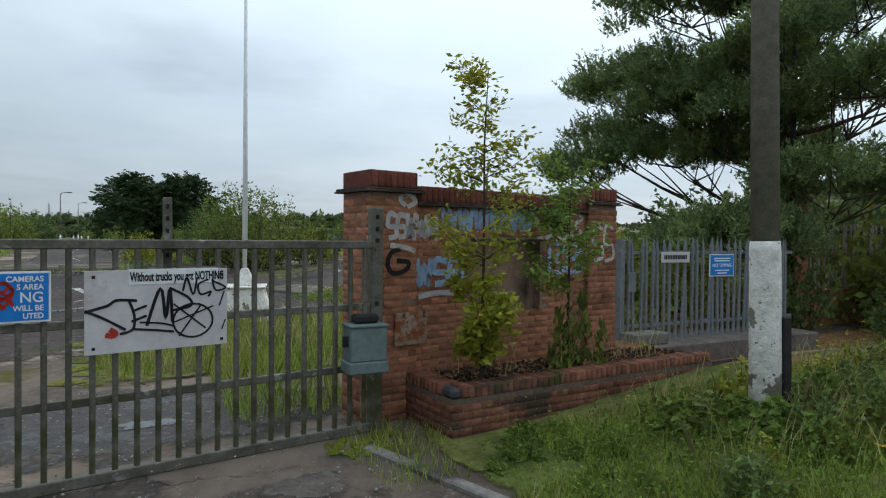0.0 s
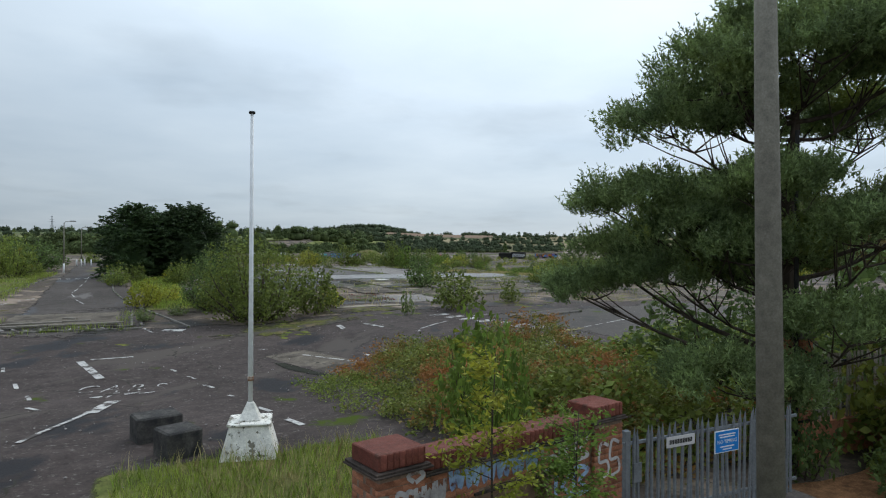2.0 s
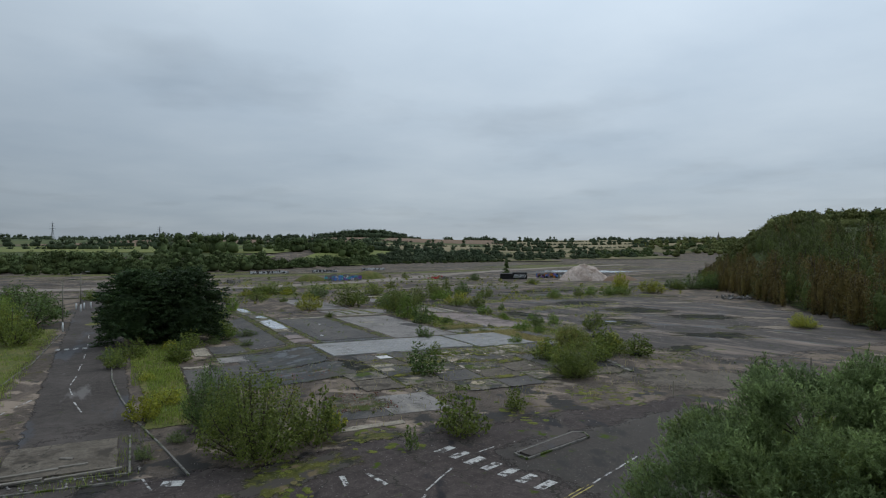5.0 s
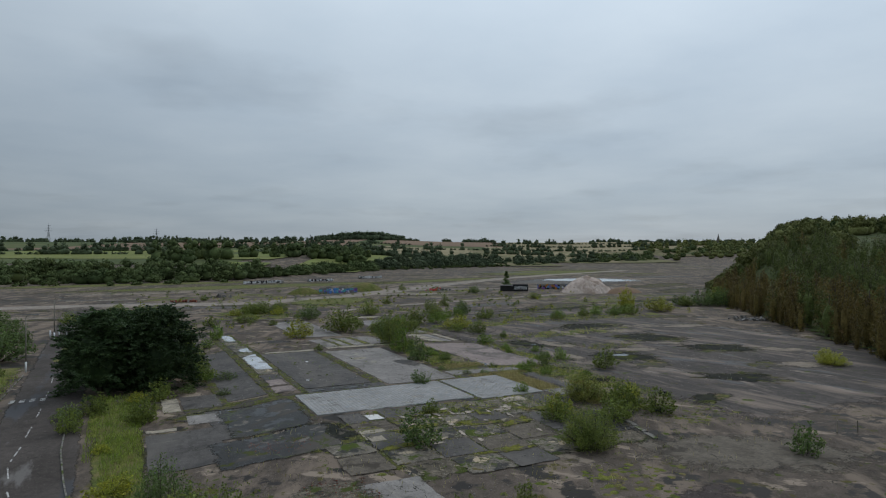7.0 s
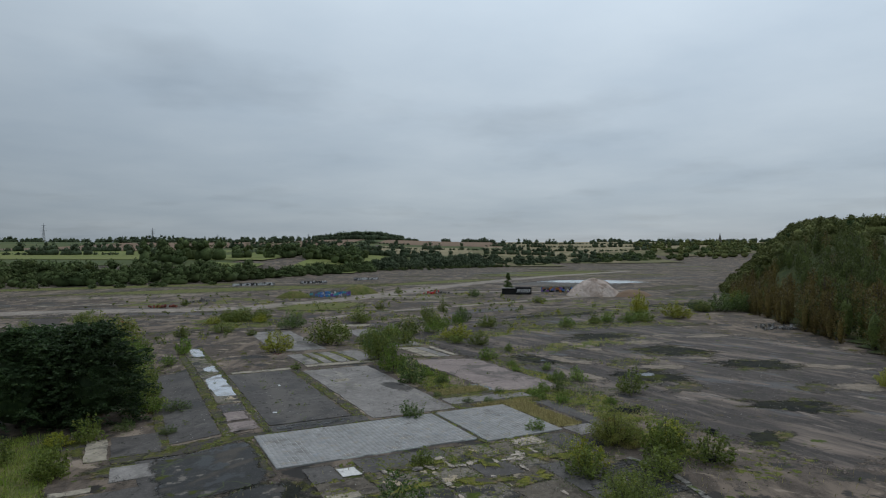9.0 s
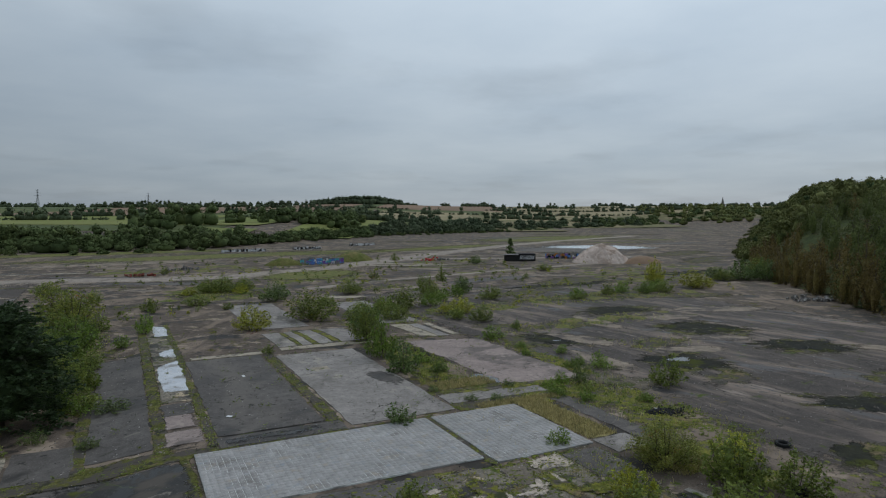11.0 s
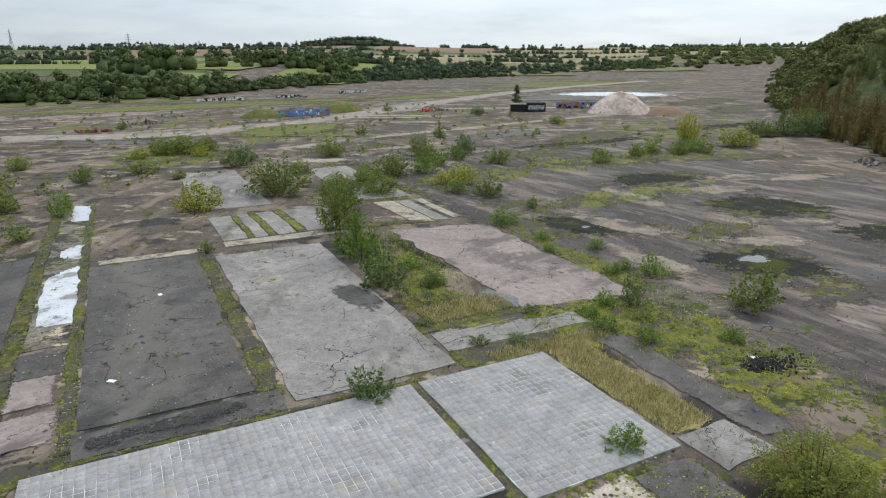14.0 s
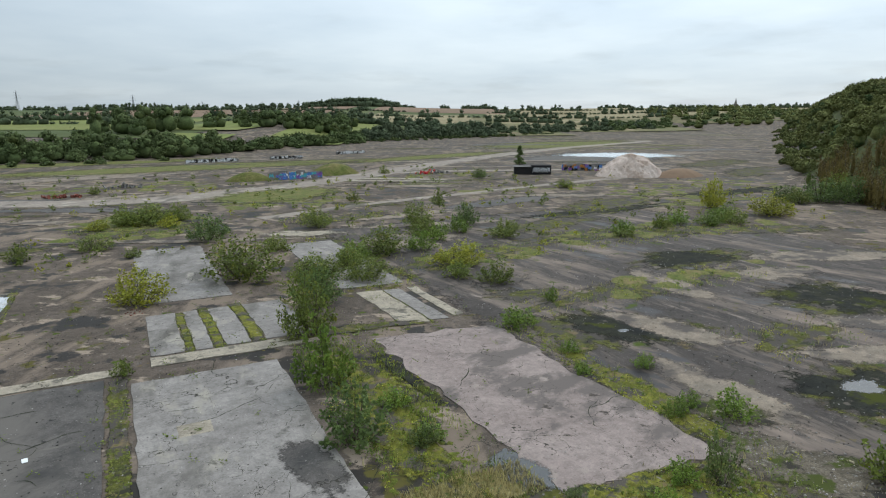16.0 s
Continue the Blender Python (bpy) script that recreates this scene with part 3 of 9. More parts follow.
# slabs of the cleared buildings: x from, x to, y from, y to, lift
for name, mat_, rects, label in (
    ("dark_slab", dark_slab, [(15.0, 19.6, 88, 124), (24.4, 33.2, 88.2, 117.2), (24.2, 34.4, 85.4, 87.8), (12, 20.6, 72.5, 84), (5.8, 12.4, 66.5, 77.6), (10.0, 14.2, 86.2, 92.8)], "dark bitumen-coated floor slab with cracks"),
    ("concrete_slab", concrete, [(34.9, 44.8, 86.0, 115.6), (36.3, 38.8, 120.6, 133), (39.6, 40.9, 120.6, 133), (41.9, 43.9, 120.6, 133), (45.1, 49.0, 120.6, 133),
                                 (36, 45, 138, 168), (56, 63.5, 134.5, 163), (45.2, 56.5, 87.6, 90.6), (59.9, 61.8, 120, 132), (10.0, 13.8, 79.6, 83.2)], "grey concrete floor slab, cracked and stained"),
    ("pale_strip", pale_concrete, [(25, 34.3, 117.6, 119), (36.2, 49, 118.3, 120.2), (56.8, 59.6, 119.5, 132), (62.6, 63.8, 120.6, 132), (5.9, 8.7, 78.2, 79.2), (7.9, 9.7, 85.6, 92.5), (24.2, 26.8, 64.6, 67.4), (14.2, 19.6, 46.2, 47.1)], "pale concrete strip, weathered"),
    ("pink_slab", pink_concrete, [(53.2, 64.4, 91.2, 116.6)], "pinkish concrete floor slab with a broken edge"),
):
    for k, (x0, x1, y0, y1) in enumerate(rects):
        ob = drape(name, x0, x1, y0, y1, mat_, {"dark_slab": 0.052, "concrete_slab": 0.06, "pale_strip": 0.068, "pink_slab": 0.064}[name], 0.3, 0.12 if name != "pink_slab" else 0.5, 0.9, seed=k * 3.1 + x0)
        tagged(ob, label, "floor slab", "floor slabs", "structure")

tagged(patch("road", -2.6, 50, 4.6, 9.5, road_tarmac, 0.026, 0.2, -14, 6, 6, 48), "worn tarmac where the service road widens", "road", kind="structure")
tagged(drape("tiled_floor", 22.28, 41.17, 74.68, 84.82, grout, 0.12, 0.4, 0.02), "pale tiled factory floor left in the open", "floor", kind="structure")
tagged(drape("tiled_floor", 41.68, 50.32, 73.48, 84.82, grout, 0.12, 0.4, 0.02), "pale tiled factory floor left in the open", "floor", kind="structure")
tagged(drape("road", -9.4, -1.2, 45, 240, road_tarmac, 0.02, 0, 0.05, 1.2, turn=1.5, fade=1.0), "worn tarmac service road", "road", kind="structure")


# ---- shrubs ----
def shrub_proto(kind, wide, tall, rng, grade):
    """A bush of many stems that fan out from its foot, leafy from the ground to the tips. Grade 3 is a big bush close by, 2 a big bush, 1 a small one, 0 a leafy weed."""
    ob = thing("shrub", "", "shrub")
    stems, along, per = ((12, 5, 5), (26, 7, 6), (42, 9, 6), (100, 12, 9))[grade]
    size = (0.19, 0.098, 0.135, 0.072)[grade] * (0.8 if kind == "w" else 1.0)
    lean = rng.normal(size=2) * 0.10 * wide
    at_, reach, bm = [], [], bmesh.new()
    for k in range(stems):
        a = 2.39996 * k + rng.normal() * 0.3
        e = ((k + 0.5) / stems) ** 0.62 * 1.5
        far = wide / 2 * rng.uniform(0.72, 1.04)
        tip = np.array([far * math.sin(e) * math.cos(a) + lean[0] * math.cos(e), far * math.sin(e) * math.sin(a) + lean[1] * math.cos(e), tall * (0.10 + 0.90 * math.cos(e)) * rng.uniform(0.74, 1.06)])
        foot = np.array([tip[0] * 0.22, tip[1] * 0.22, 0.0])
        bow = np.array([tip[0] * 0.16, tip[1] * 0.16, tall * 0.05])
        for q in range(along):
            u = 0.16 + 0.84 * (q + rng.random()) / along
            at_.append(foot + (tip - foot) * u + bow * math.sin(3.14 * u))
            reach.append(wide * (0.125 - 0.085 * u))
        if k % (3 if grade else 4) == 0:
            tube([tuple(foot - (0, 0, 0.1)), tuple(foot + (tip - foot) * 0.5 + bow), tuple(tip * 0.97)], [0.035 * wide / 4, 0.022 * wide / 4, 0.006], 4, False, bm)
    part("foliage", leaves("foliage", at_, reach, per, size, LEAF[kind], rng, 0.8, 1.0, 1.3 if kind == "w" else 1.08), None, ob)
    part("stem", bm, bark, ob)
    return ob


SHRUB_LABEL = {"y": "yellow-green shrub growing out of the broken ground", "m": "mid-green shrub self-seeded on the cleared site", "d": "dark green dense shrub on the cleared site",
               "b": "bright green young shrub on the cleared site", "w": "wispy grey-green weeds on the cleared site", "r": "shrub with leaves turning red and yellow"}
protos, tried = {}, []


def place_shrubs(kind, rows, group="shrubs on the cleared site"):
    rng = np.random.default_rng(ord(kind))
    for x, y, wide, tall in rows:
        big = wide > 4.4
        grade = (3 if 18 < y < 75 else 2) if big else (1 if wide > 1.3 else 0)
        key = (kind, grade, len(tried) % 2 if grade else 0)
        tried.append(key)
        w0, t0 = (6.0, 4.5) if big else (3.0, 2.4)
        grow = 1.06 if group == "shrubs on the cleared site" else 1.0
        sx, sz = grow * wide / w0, grow * tall / t0
        m = pose(x, y, G(x, y), 0, 0, rng.uniform(0, 360)) @ Matrix.Diagonal((sx, sx, sz, 1))
        if key not in protos:
            protos[key] = shrub_proto(kind, w0, t0, rng, grade)
            ob = protos[key]
            ob.matrix_basis = m
        else:
            keep = protos[key]
            ob = copy_thing(keep, Matrix())
            ob.matrix_basis = m
        tagged(ob, SHRUB_LABEL[kind], "shrub", group)


place_shrubs("y", [(35.9, 138.5, 6.1, 4.2), (72.7, 140.2, 7.3, 3.2), (144.1, 160.6, 6.0, 6.7), (146.6, 148.6, 9.4, 4.4), (46.0, 64.0, 3.3, 2.6), (104.2, 71.0, 4.9, 2.5), (2.8, 63.2, 3.4, 1.6)])
place_shrubs("d", [(46.6, 172.1, 6.8, 4.4), (51.6, 129.4, 5.2, 4.2), (45.8, 100.6, 4.3, 3.6), (89.0, 165.9, 4.9, 4.4), (39.1, 84.7, 2.9, 1.8), (134.7, 240.4, 4.8, 3.4), (28.4, 61.3, 4.2, 3.3), (58.3, 44.8, 3.0, 3.0), (6.2, 53.6, 5.0, 5.2)])
place_shrubs("m", [(47.6, 144.5, 9.2, 5.7), (67.0, 150.5, 7.7, 4.3), (80.6, 167.9, 5.8, 4.8), (96.2, 192.1, 3.1, 3.9), (88.7, 153.2, 5.4, 3.2), (72.8, 129.8, 4.6, 2.9), (69.7, 84.9, 4.1, 3.3), (54.1, 63.2, 3.7, 2.9), (33.2, 70.3, 2.1, 1.7), (22.2, 168.4, 3.8, 2.6), (29.3, 248.0, 3.1, 2.4), (38.4, 195.0, 11.8, 3.5), (65.1, 176.2, 5.8, 4.0), (131.1, 145.5, 5.9, 2.9), (141.2, 206.0, 5.8, 2.5), (113.9, 268.1, 4.1, 3.1), (81.9, 207.1, 3.6, 2.2), (116.9, 147.7, 3.4, 2.9), (106.1, 145.2, 4.3, 1.3), (34.3, 117.8, 1.8, 1.2), (36.0, 163.9, 2.9, 1.4), (44.5, 62.9, 3.6, 2.6)])
place_shrubs("m", [(42.4, 54.8, 5.7, 4.0), (54.3, 64.1, 4.0, 3.4), (6.0, 82.7, 3.1, 3.1), (60.4, 86.6, 2.0, 0.9), (8.1, 45.0, 8.0, 6.2), (5.3, 82.8, 3.3, 2.3), (22.1, 41.7, 4.4, 3.4), (29.2, 46.0, 2.1, 2.0), (-0.9, 82.0, 3.2, 2.8)])
place_shrubs("b", [(46.8, 109.0, 4.2, 5.0), (66.8, 115.5, 3.5, 2.1), (73.9, 120.6, 1.6, 1.7), (68.7, 93.8, 2.5, 2.2), (20.5, 143.8, 3.4, 3.4)])
place_shrubs("y", [(5.8, 92.5, 3.0, 1.5), (31, 190, 4, 2.0), (42, 188, 4, 2.4)])
place_shrubs("m", [(0.8, 88.5, 3.6, 2.4), (8.2, 92.5, 3.4, 2.6), (36, 193, 6, 3.6), (40, 199, 5, 3), (44.5, 195, 5, 3.4), (54, 140, 5, 3.4), (60, 145, 5, 3.2)])
place_shrubs("b", [(62.5, 148.5, 4, 3), (73, 150, 4.4, 3.2), (78, 156, 4, 3), (84, 160, 4.4, 3.2), (69.5, 103, 1.8, 1.3), (66.5, 108, 1.6, 1.2), (57, 88.6, 1.6, 1.1), (60, 90, 2.0, 1.4), (67.2, 96.5, 1.6, 1.2), (108, 148, 4, 2.4), (122, 150, 4.4, 2.8), (126, 146, 5, 3.0), (134, 150, 5, 3.0)])
place_shrubs("w", [(49.3, 99.1, 2.2, 1.5), (61.8, 89.2, 2.0, 3.2), (16.9, 101.3, 3.7, 1.2), (-1.4, 87.8, 3.2, 1.6), (17.3, 40.2, 1.1, 1.9)])
place_shrubs("d", [(10.5, 117, 6.5, 4.6), (8, 128, 7, 5), (12, 139, 5, 4), (11.5, 108, 5, 3.6)])
place_shrubs("m", [(13.2, 112, 4.4, 3.0), (14.5, 104, 3.4, 2.2), (9, 165, 7, 4.5), (14, 149, 4, 3), (12.0, 45.0, 3.8, 3.8), (56.8, 61.2, 4.4, 2.8), (50.4, 60.6, 4.4, 2.6), (-14, 106, 7, 6), (-17, 116, 8, 6), (-20, 100, 7, 5)])
place_shrubs("y", [(14.2, 47.8, 2.2, 1.8), (57.5, 66.5, 3.4, 2.2), (1.2, 58.5, 3.2, 2.6)])
place_shrubs("r", [(52.6, 68.2, 5.6, 3.2), (10.3, 158.4, 10.5, 7.2)])


# ---- trees and woods ----
ICO = bmesh.new()
bmesh.ops.create_icosphere(ICO, subdivisions=1, radius=1.0)
ICO_V = np.array([tuple(v.co) for v in ICO.verts])
ICO_F = np.array([[v.index for v in f.verts] for f in ICO.faces])
ICO.free()


def wood_tree(rng, wide, tall, kind, boughs=13, name="tree"):
    """A tree of the wood: a ragged crown of leafy boughs that point upwards and reach down to the undergrowth."""
    ob = thing(name, "", "tree")
    at_, reach, bm = [], [], tube([(0, 0, -0.3), (0.1, 0, tall * 0.4), (0.0, 0.1, tall * 0.9)], [tall * 0.018, tall * 0.013, tall * 0.004], 6)
    for k in range(boughs):
        u = (k + 0.5) / boughs
        a = 2.39996 * k + rng.normal() * 0.4
        q = wide * 0.40 * math.sqrt(max(0.03, 1 - (max(0.0, u - 0.35) / 0.68) ** 2)) * rng.uniform(0.6, 1.15)
        tip = np.array([q * math.cos(a), q * math.sin(a), tall * (0.10 + 0.88 * u) * rng.uniform(0.95, 1.04)])
        foot = np.array([0.15 * q * math.cos(a), 0.15 * q * math.sin(a), max(0.2, tip[2] - tall * 0.26)])
        for s in range(15):
            v = 0.15 + 0.85 * (s + rng.random()) / 15
            at_.append(foot + (tip - foot) * v + rng.normal(size=3) * wide * 0.05)
            reach.append(wide * (0.15 - 0.09 * v))
        if k % 2 == 0:
            tube([tuple(foot * (0.3, 0.3, 0.9)), tuple((foot + tip) / 2), tuple(tip)], [0.07, 0.045, 0.012], 4, False, bm)
    part("crown", leaves("crown", at_, reach, 5, 0.18, LEAF[kind], rng, 1.3, 1.0, 1.25), None, ob)
    core = bmesh.new()
    bmesh.ops.create_icosphere(core, subdivisions=2, radius=1.0)
    for v in core.verts:
        k_ = 1 + 0.35 * noise.noise(v.co * 2.1)
        v.co = Vector((v.co.x * wide * 0.15 * k_, v.co.y * wide * 0.15 * k_, tall * (0.38 + 0.32 * v.co.z * k_)))
    part("inner_foliage", core, LEAF[kind], ob)
    part("trunk", bm, bark, ob)
    return ob


def layered_tree(rng, wide, tall, kind):
    """A dense dark tree whose foliage hangs in overlapping fronds down to the ground."""
    ob = thing("tree", "", "tree")
    c, spread_ = [], []
    for k in range(560):
        u = rng.random() ** 0.75
        a = rng.uniform(0, 6.2832)
        full = math.sqrt(max(0.0, 1 - max(0.0, (u - 0.30) / 0.72) ** 2)) * (0.84 + 0.10 * math.sin(3 * a + 5 * u) + 0.08 * math.sin(19 * u + 2 * a))
        q = wide / 2 * full * (1 - 0.42 * rng.random() ** 2.0)
        long_, lift_ = rng.uniform(1.2, 2.3), rng.uniform(-0.30, 0.35) + 0.5 * u
        turn_ = a + rng.normal() * 0.5
        for s in range(6):
            v = s / 5
            c.append((q * math.cos(a) + long_ * (v - 0.45) * math.cos(turn_), q * math.sin(a) + long_ * (v - 0.45) * math.sin(turn_), max(0.1, tall * (0.03 + 0.92 * u) - 0.08 * q + long_ * (lift_ * v - 0.22 * v * v))))
            spread_.append(0.52 - 0.36 * v)
    part("crown", leaves("crown", c, np.array(spread_), 9, 0.135, LEAF[kind], rng, 0.35, 0.5, 1.6), None, ob)
    bm = bmesh.new()
    bmesh.ops.create_icosphere(bm, subdivisions=3, radius=1.0)
    for v in bm.verts:
        n_ = 1 + 0.16 * noise.noise(v.co * 2.3)
        v.co = Vector((v.co.x * wide * 0.27 * n_, v.co.y * wide * 0.27 * n_, tall * (0.40 + 0.34 * v.co.z * n_)))
    part("inner_foliage", bm, LEAF[kind], ob)
    part("trunk", tube([(0, 0, -0.3), (0.1, 0, tall * 0.4), (0.0, 0.1, tall * 0.85)], [0.32, 0.22, 0.06], 8), bark, ob)
    return ob


rng = np.random.default_rng(5)
dark_tree = layered_tree(rng, 11.0, 10.4, "yew")
tagged(dark_tree, "dense dark green tree with layered foliage beside the service road", "tree", "trees beside the road")
dark_tree.matrix_basis = pose(1.2, 101.5, G(1.2, 101.5))
for x, y, k in ((8.2, 100.6, 1.02), (4.6, 106.5, 0.95)):
    copy_thing(dark_tree, pose(x, y, G(x, y), 0, 0, 70 * k + x * 9) @ Matrix.Diagonal((k, k, k, 1)))

wood_a = wood_tree(rng, 4.8, 11.5, "olive", 11)
wood_b = wood_tree(rng, 7.6, 12.0, "wood", 16)
wood_c = wood_tree(rng, 4.6, 11.0, "rust", 11)
first = {}
n = 0
for k in range(1500):
    w = 1 + 50 * rng.random() ** 1.5
    t = rng.uniform(-40, 150)
    x, y = 118 + 0.6 * t + 0.8 * w, 74.5 + 0.8 * t - 0.6 * w
    if y < 10 or n > 310 or wood_edge(x, y) < 1:
        continue
    src = (wood_a, wood_b, wood_c)[rng.choice(3, p=(0.44, 0.10, 0.46) if w < 17 else (0.1, 0.85, 0.05))]
    sc = rng.uniform(0.8, 1.15) * (0.78 + 0.22 * ss(0, 6, w)) * (1 - 0.35 * ss(80, 150, t))
    m = pose(x, y, G(x, y) - 0.2, 0, 0, rng.uniform(0, 360)) @ Matrix.Diagonal((sc, sc, sc * rng.uniform(0.85, 1.15), 1))
    if src.name not in first:
        first[src.name] = 1
        ob = src
    else:
        ob = copy_thing(src, Matrix())
    ob.matrix_basis = m
    tagged(ob, "dark green tree deep in the wood" if src is wood_b else "olive and rust-tinged tree at the edge of the wood", "tree", "trees of the eastern wood")
    n += 1
place_shrubs("d", [(172, 156, 11, 6.0), (176, 151, 9, 7.0), (168, 161, 7, 4.0)], "bushes at the end of the wood")
place_shrubs("m", [(166, 157, 6, 3.5), (181, 158, 9, 6.5)], "bushes at the end of the wood")


def wood_floor():
    """Undergrowth that covers the wooded bank."""
    bm, step, got = bmesh.new(), 5.0, {}

    def vert(i, j):
        if (i, j) not in got:
            x, y = 80 + i * step, -60 + j * step
            got[i, j] = bm.verts.new((x, y, G(x, y) + 0.25 + 0.9 * noise.noise((x * 0.2, y * 0.2, 0))))
        return got[i, j]

    for i in range(110):
        for j in range(120):
            if all(wood_edge(80 + (i + a) * step, -60 + (j + b) * step) > 0 for a in (0, 1) for b in (0, 1)):
                bm.faces.new((vert(i, j), vert(i + 1, j), vert(i + 1, j + 1), vert(i, j + 1))).smooth = True
    m_ = surface("undergrowth", (0.035, 0.05, 0.018), (0.07, 0.08, 0.028), 0.95, 0.2, 3, 0.5, 0.9, [((0.1, 0.075, 0.035), 0.2, 0.55, 0.1, 0.95)], world=True)
    tagged(part("wood_floor", bm, m_, None), "dark undergrowth on the wooded bank", "undergrowth", kind="structure")


wood_floor()


def far_wood(name, places, material, label, seed, lumps=5, cards=85, leaf=0.56):
    """Distant trees, joined: every crown is a cluster of rounded leafy lumps with loose leaves all over."""
    r = np.random.default_rng(seed)
    vs, fs, cs, n = [], [], [], 0
    for x, y, wide, tall in places:
        z = G(x, y)
        turn_ = r.uniform(0, 6.28)
        for k in range(lumps):
            a, q = turn_ + 2.4 * k, 0.27 * wide * (k > 0) * r.uniform(0.7, 1.1)
            rad = np.array([wide * 0.25, wide * 0.25, min(tall * 0.40, wide * 0.27)]) * (r.uniform(0.65, 1.0) if k else 1.05)
            top = tall * (1.0 if k == 0 else r.uniform(0.55, 0.92))
            c = np.array([x + q * math.cos(a), y + q * math.sin(a), z + max(rad[2] * 0.7, top - rad[2])])
            vs.append(c + ICO_V * rad * (0.78 + 0.12 * r.normal(size=(len(ICO_V), 1))))
            fs.append(ICO_F + n)
            n += len(ICO_V)
            if k == 0 and tall > 4:
                vs.append(np.array([x, y, z + tall * 0.28]) + ICO_V * np.array([wide * 0.40, wide * 0.40, tall * 0.34]) * (1 + 0.12 * r.normal(size=(len(ICO_V), 1))))
                fs.append(ICO_F + n)
                n += len(ICO_V)
            for d in r.normal(size=(cards // lumps, 3)):
                d /= np.linalg.norm(d)
                d[2] = abs(d[2]) * 0.7 + d[2] * 0.3
                cs.append(c + d * rad * r.uniform(0.75, 1.08))
    ob = tagged(new(name, mesh_of(name, np.concatenate(vs), np.concatenate(fs), material)), label, "trees", kind="stuff")
    part("leaves", leaves("leaves", cs, leaf * 1.5, 4, leaf, material, r, 0.7, 0.9), None, ob)
    return ob


far_green = surface("far_green_crown", (0.062, 0.086, 0.033), (0.09, 0.112, 0.042), 0.9, 0.05, 0.9, 0.4, 1.0, [((0.085, 0.098, 0.03), 0.06, 0.57, 0.1, 0.9)], island=0.3, world=True, spec=0.1)
# dark crowns of the far trees, lightened in colour to stand in for haze
far_dark = surface("far_dark_crown", (0.055, 0.073, 0.041), (0.078, 0.096, 0.052), 0.9, 0.03, 0.7, 0.5, 1.0, island=0.25, world=True, spec=0.1)


def at(s, l):
    return 0.449 * s + 0.893 * l, 0.893 * s - 0.449 * l


r4 = np.random.default_rng(11)


def belt(count, s0, s1, l0, l1, wide, tall, slope=0.0):
    out = []
    for k in range(count):
        l = r4.uniform(l0, l1)
        s = r4.uniform(s0, s1) + slope * (l - l0)
        out.append((*at(s, l), wide * r4.uniform(0.7, 1.25), tall * r4.uniform(0.65, 1.25)))
    return out


def edge_belt(count, l0, l1, near, deep, wide, tall):
    """Trees along the end of the site, from its edge to some way behind it."""
    out = []
    for k in range(count):
        l = r4.uniform(l0, l1)
        d = r4.random()
        out.append((*at(site_end(l) + near + deep * d, l), wide * r4.uniform(0.7, 1.3), tall * r4.uniform(0.6, 1.2) * (0.72 + 0.28 * ss(0, 0.3, d))))
    return out


far_olive = surface("far_olive_crown", (0.105, 0.118, 0.041), (0.138, 0.142, 0.05), 0.9, 0.06, 0.9, 0.5, 1.0, [((0.05, 0.075, 0.028), 0.1, 0.55, 0.1, 0.9)], island=0.3, world=True, spec=0.1)
far_wood("tree_belt", edge_belt(190, -340, -118, 0, 50, 10, 10.5), far_green, "belt of green broad-leaved trees behind the site", 3)
far_wood("tree_belt", edge_belt(26, -330, -210, 40, 50, 11, 8) + belt(20, 470, 560, -215, -172, 12, 15) + belt(60, 570, 660, -185, -75, 12, 12), far_green, "broad-leaved trees behind the belt", 16)
far_wood("tree_belt", edge_belt(80, -118, -60, 0, 34, 10, 7.5), far_green, "belt of green trees behind the far yard", 7)
far_wood("tree_belt", edge_belt(130, -60, 60, 0, 70, 11, 10) + edge_belt(70, 60, 260, 0, 60, 11, 8), far_dark, "dark trees beyond the far yard", 8)
far_wood("scrub", edge_belt(90, -300, 120, -24, 26, 6, 2.6), far_green, "low green scrub at the back of the site", 10, 3, 30)
strip = []
for k in range(260):
    w, t = -3 + 52 * r4.random() ** 1.1, 520 * r4.random() ** 1.2 - 8
    strip.append((217 + 0.80 * t + 0.60 * w, 192 + 0.60 * t - 0.80 * w, r4.uniform(5, 9), r4.uniform(6, 10.5) * (0.3 + 0.7 * ss(-3, 16, w))))
far_wood("wood", strip, far_olive, "olive and green wood along the far side of the yard", 13, 6, 150, 0.42)
hill = []
for k in range(150):
    w, t = r4.uniform(26, 92), r4.uniform(125, 310)
    hill.append((217 + 0.80 * t + 0.60 * w, 192 + 0.60 * t - 0.80 * w, r4.uniform(8, 13), r4.uniform(7, 10.5)))
far_wood("wood", hill, far_olive, "rounded wooded hill behind the edge of the yard", 15, 5, 80, 0.6)
far_wood("wood", belt(170, 860, 1120, 310, 620, 14, 10), far_olive, "wooded hill behind the far end of the yard", 14, 2, 30, 0.8)
far_wood("tree_belt", edge_belt(90, 200, 520, 0, 60, 11, 8), far_green, "trees at the end of the far yard", 9)
hedges = []
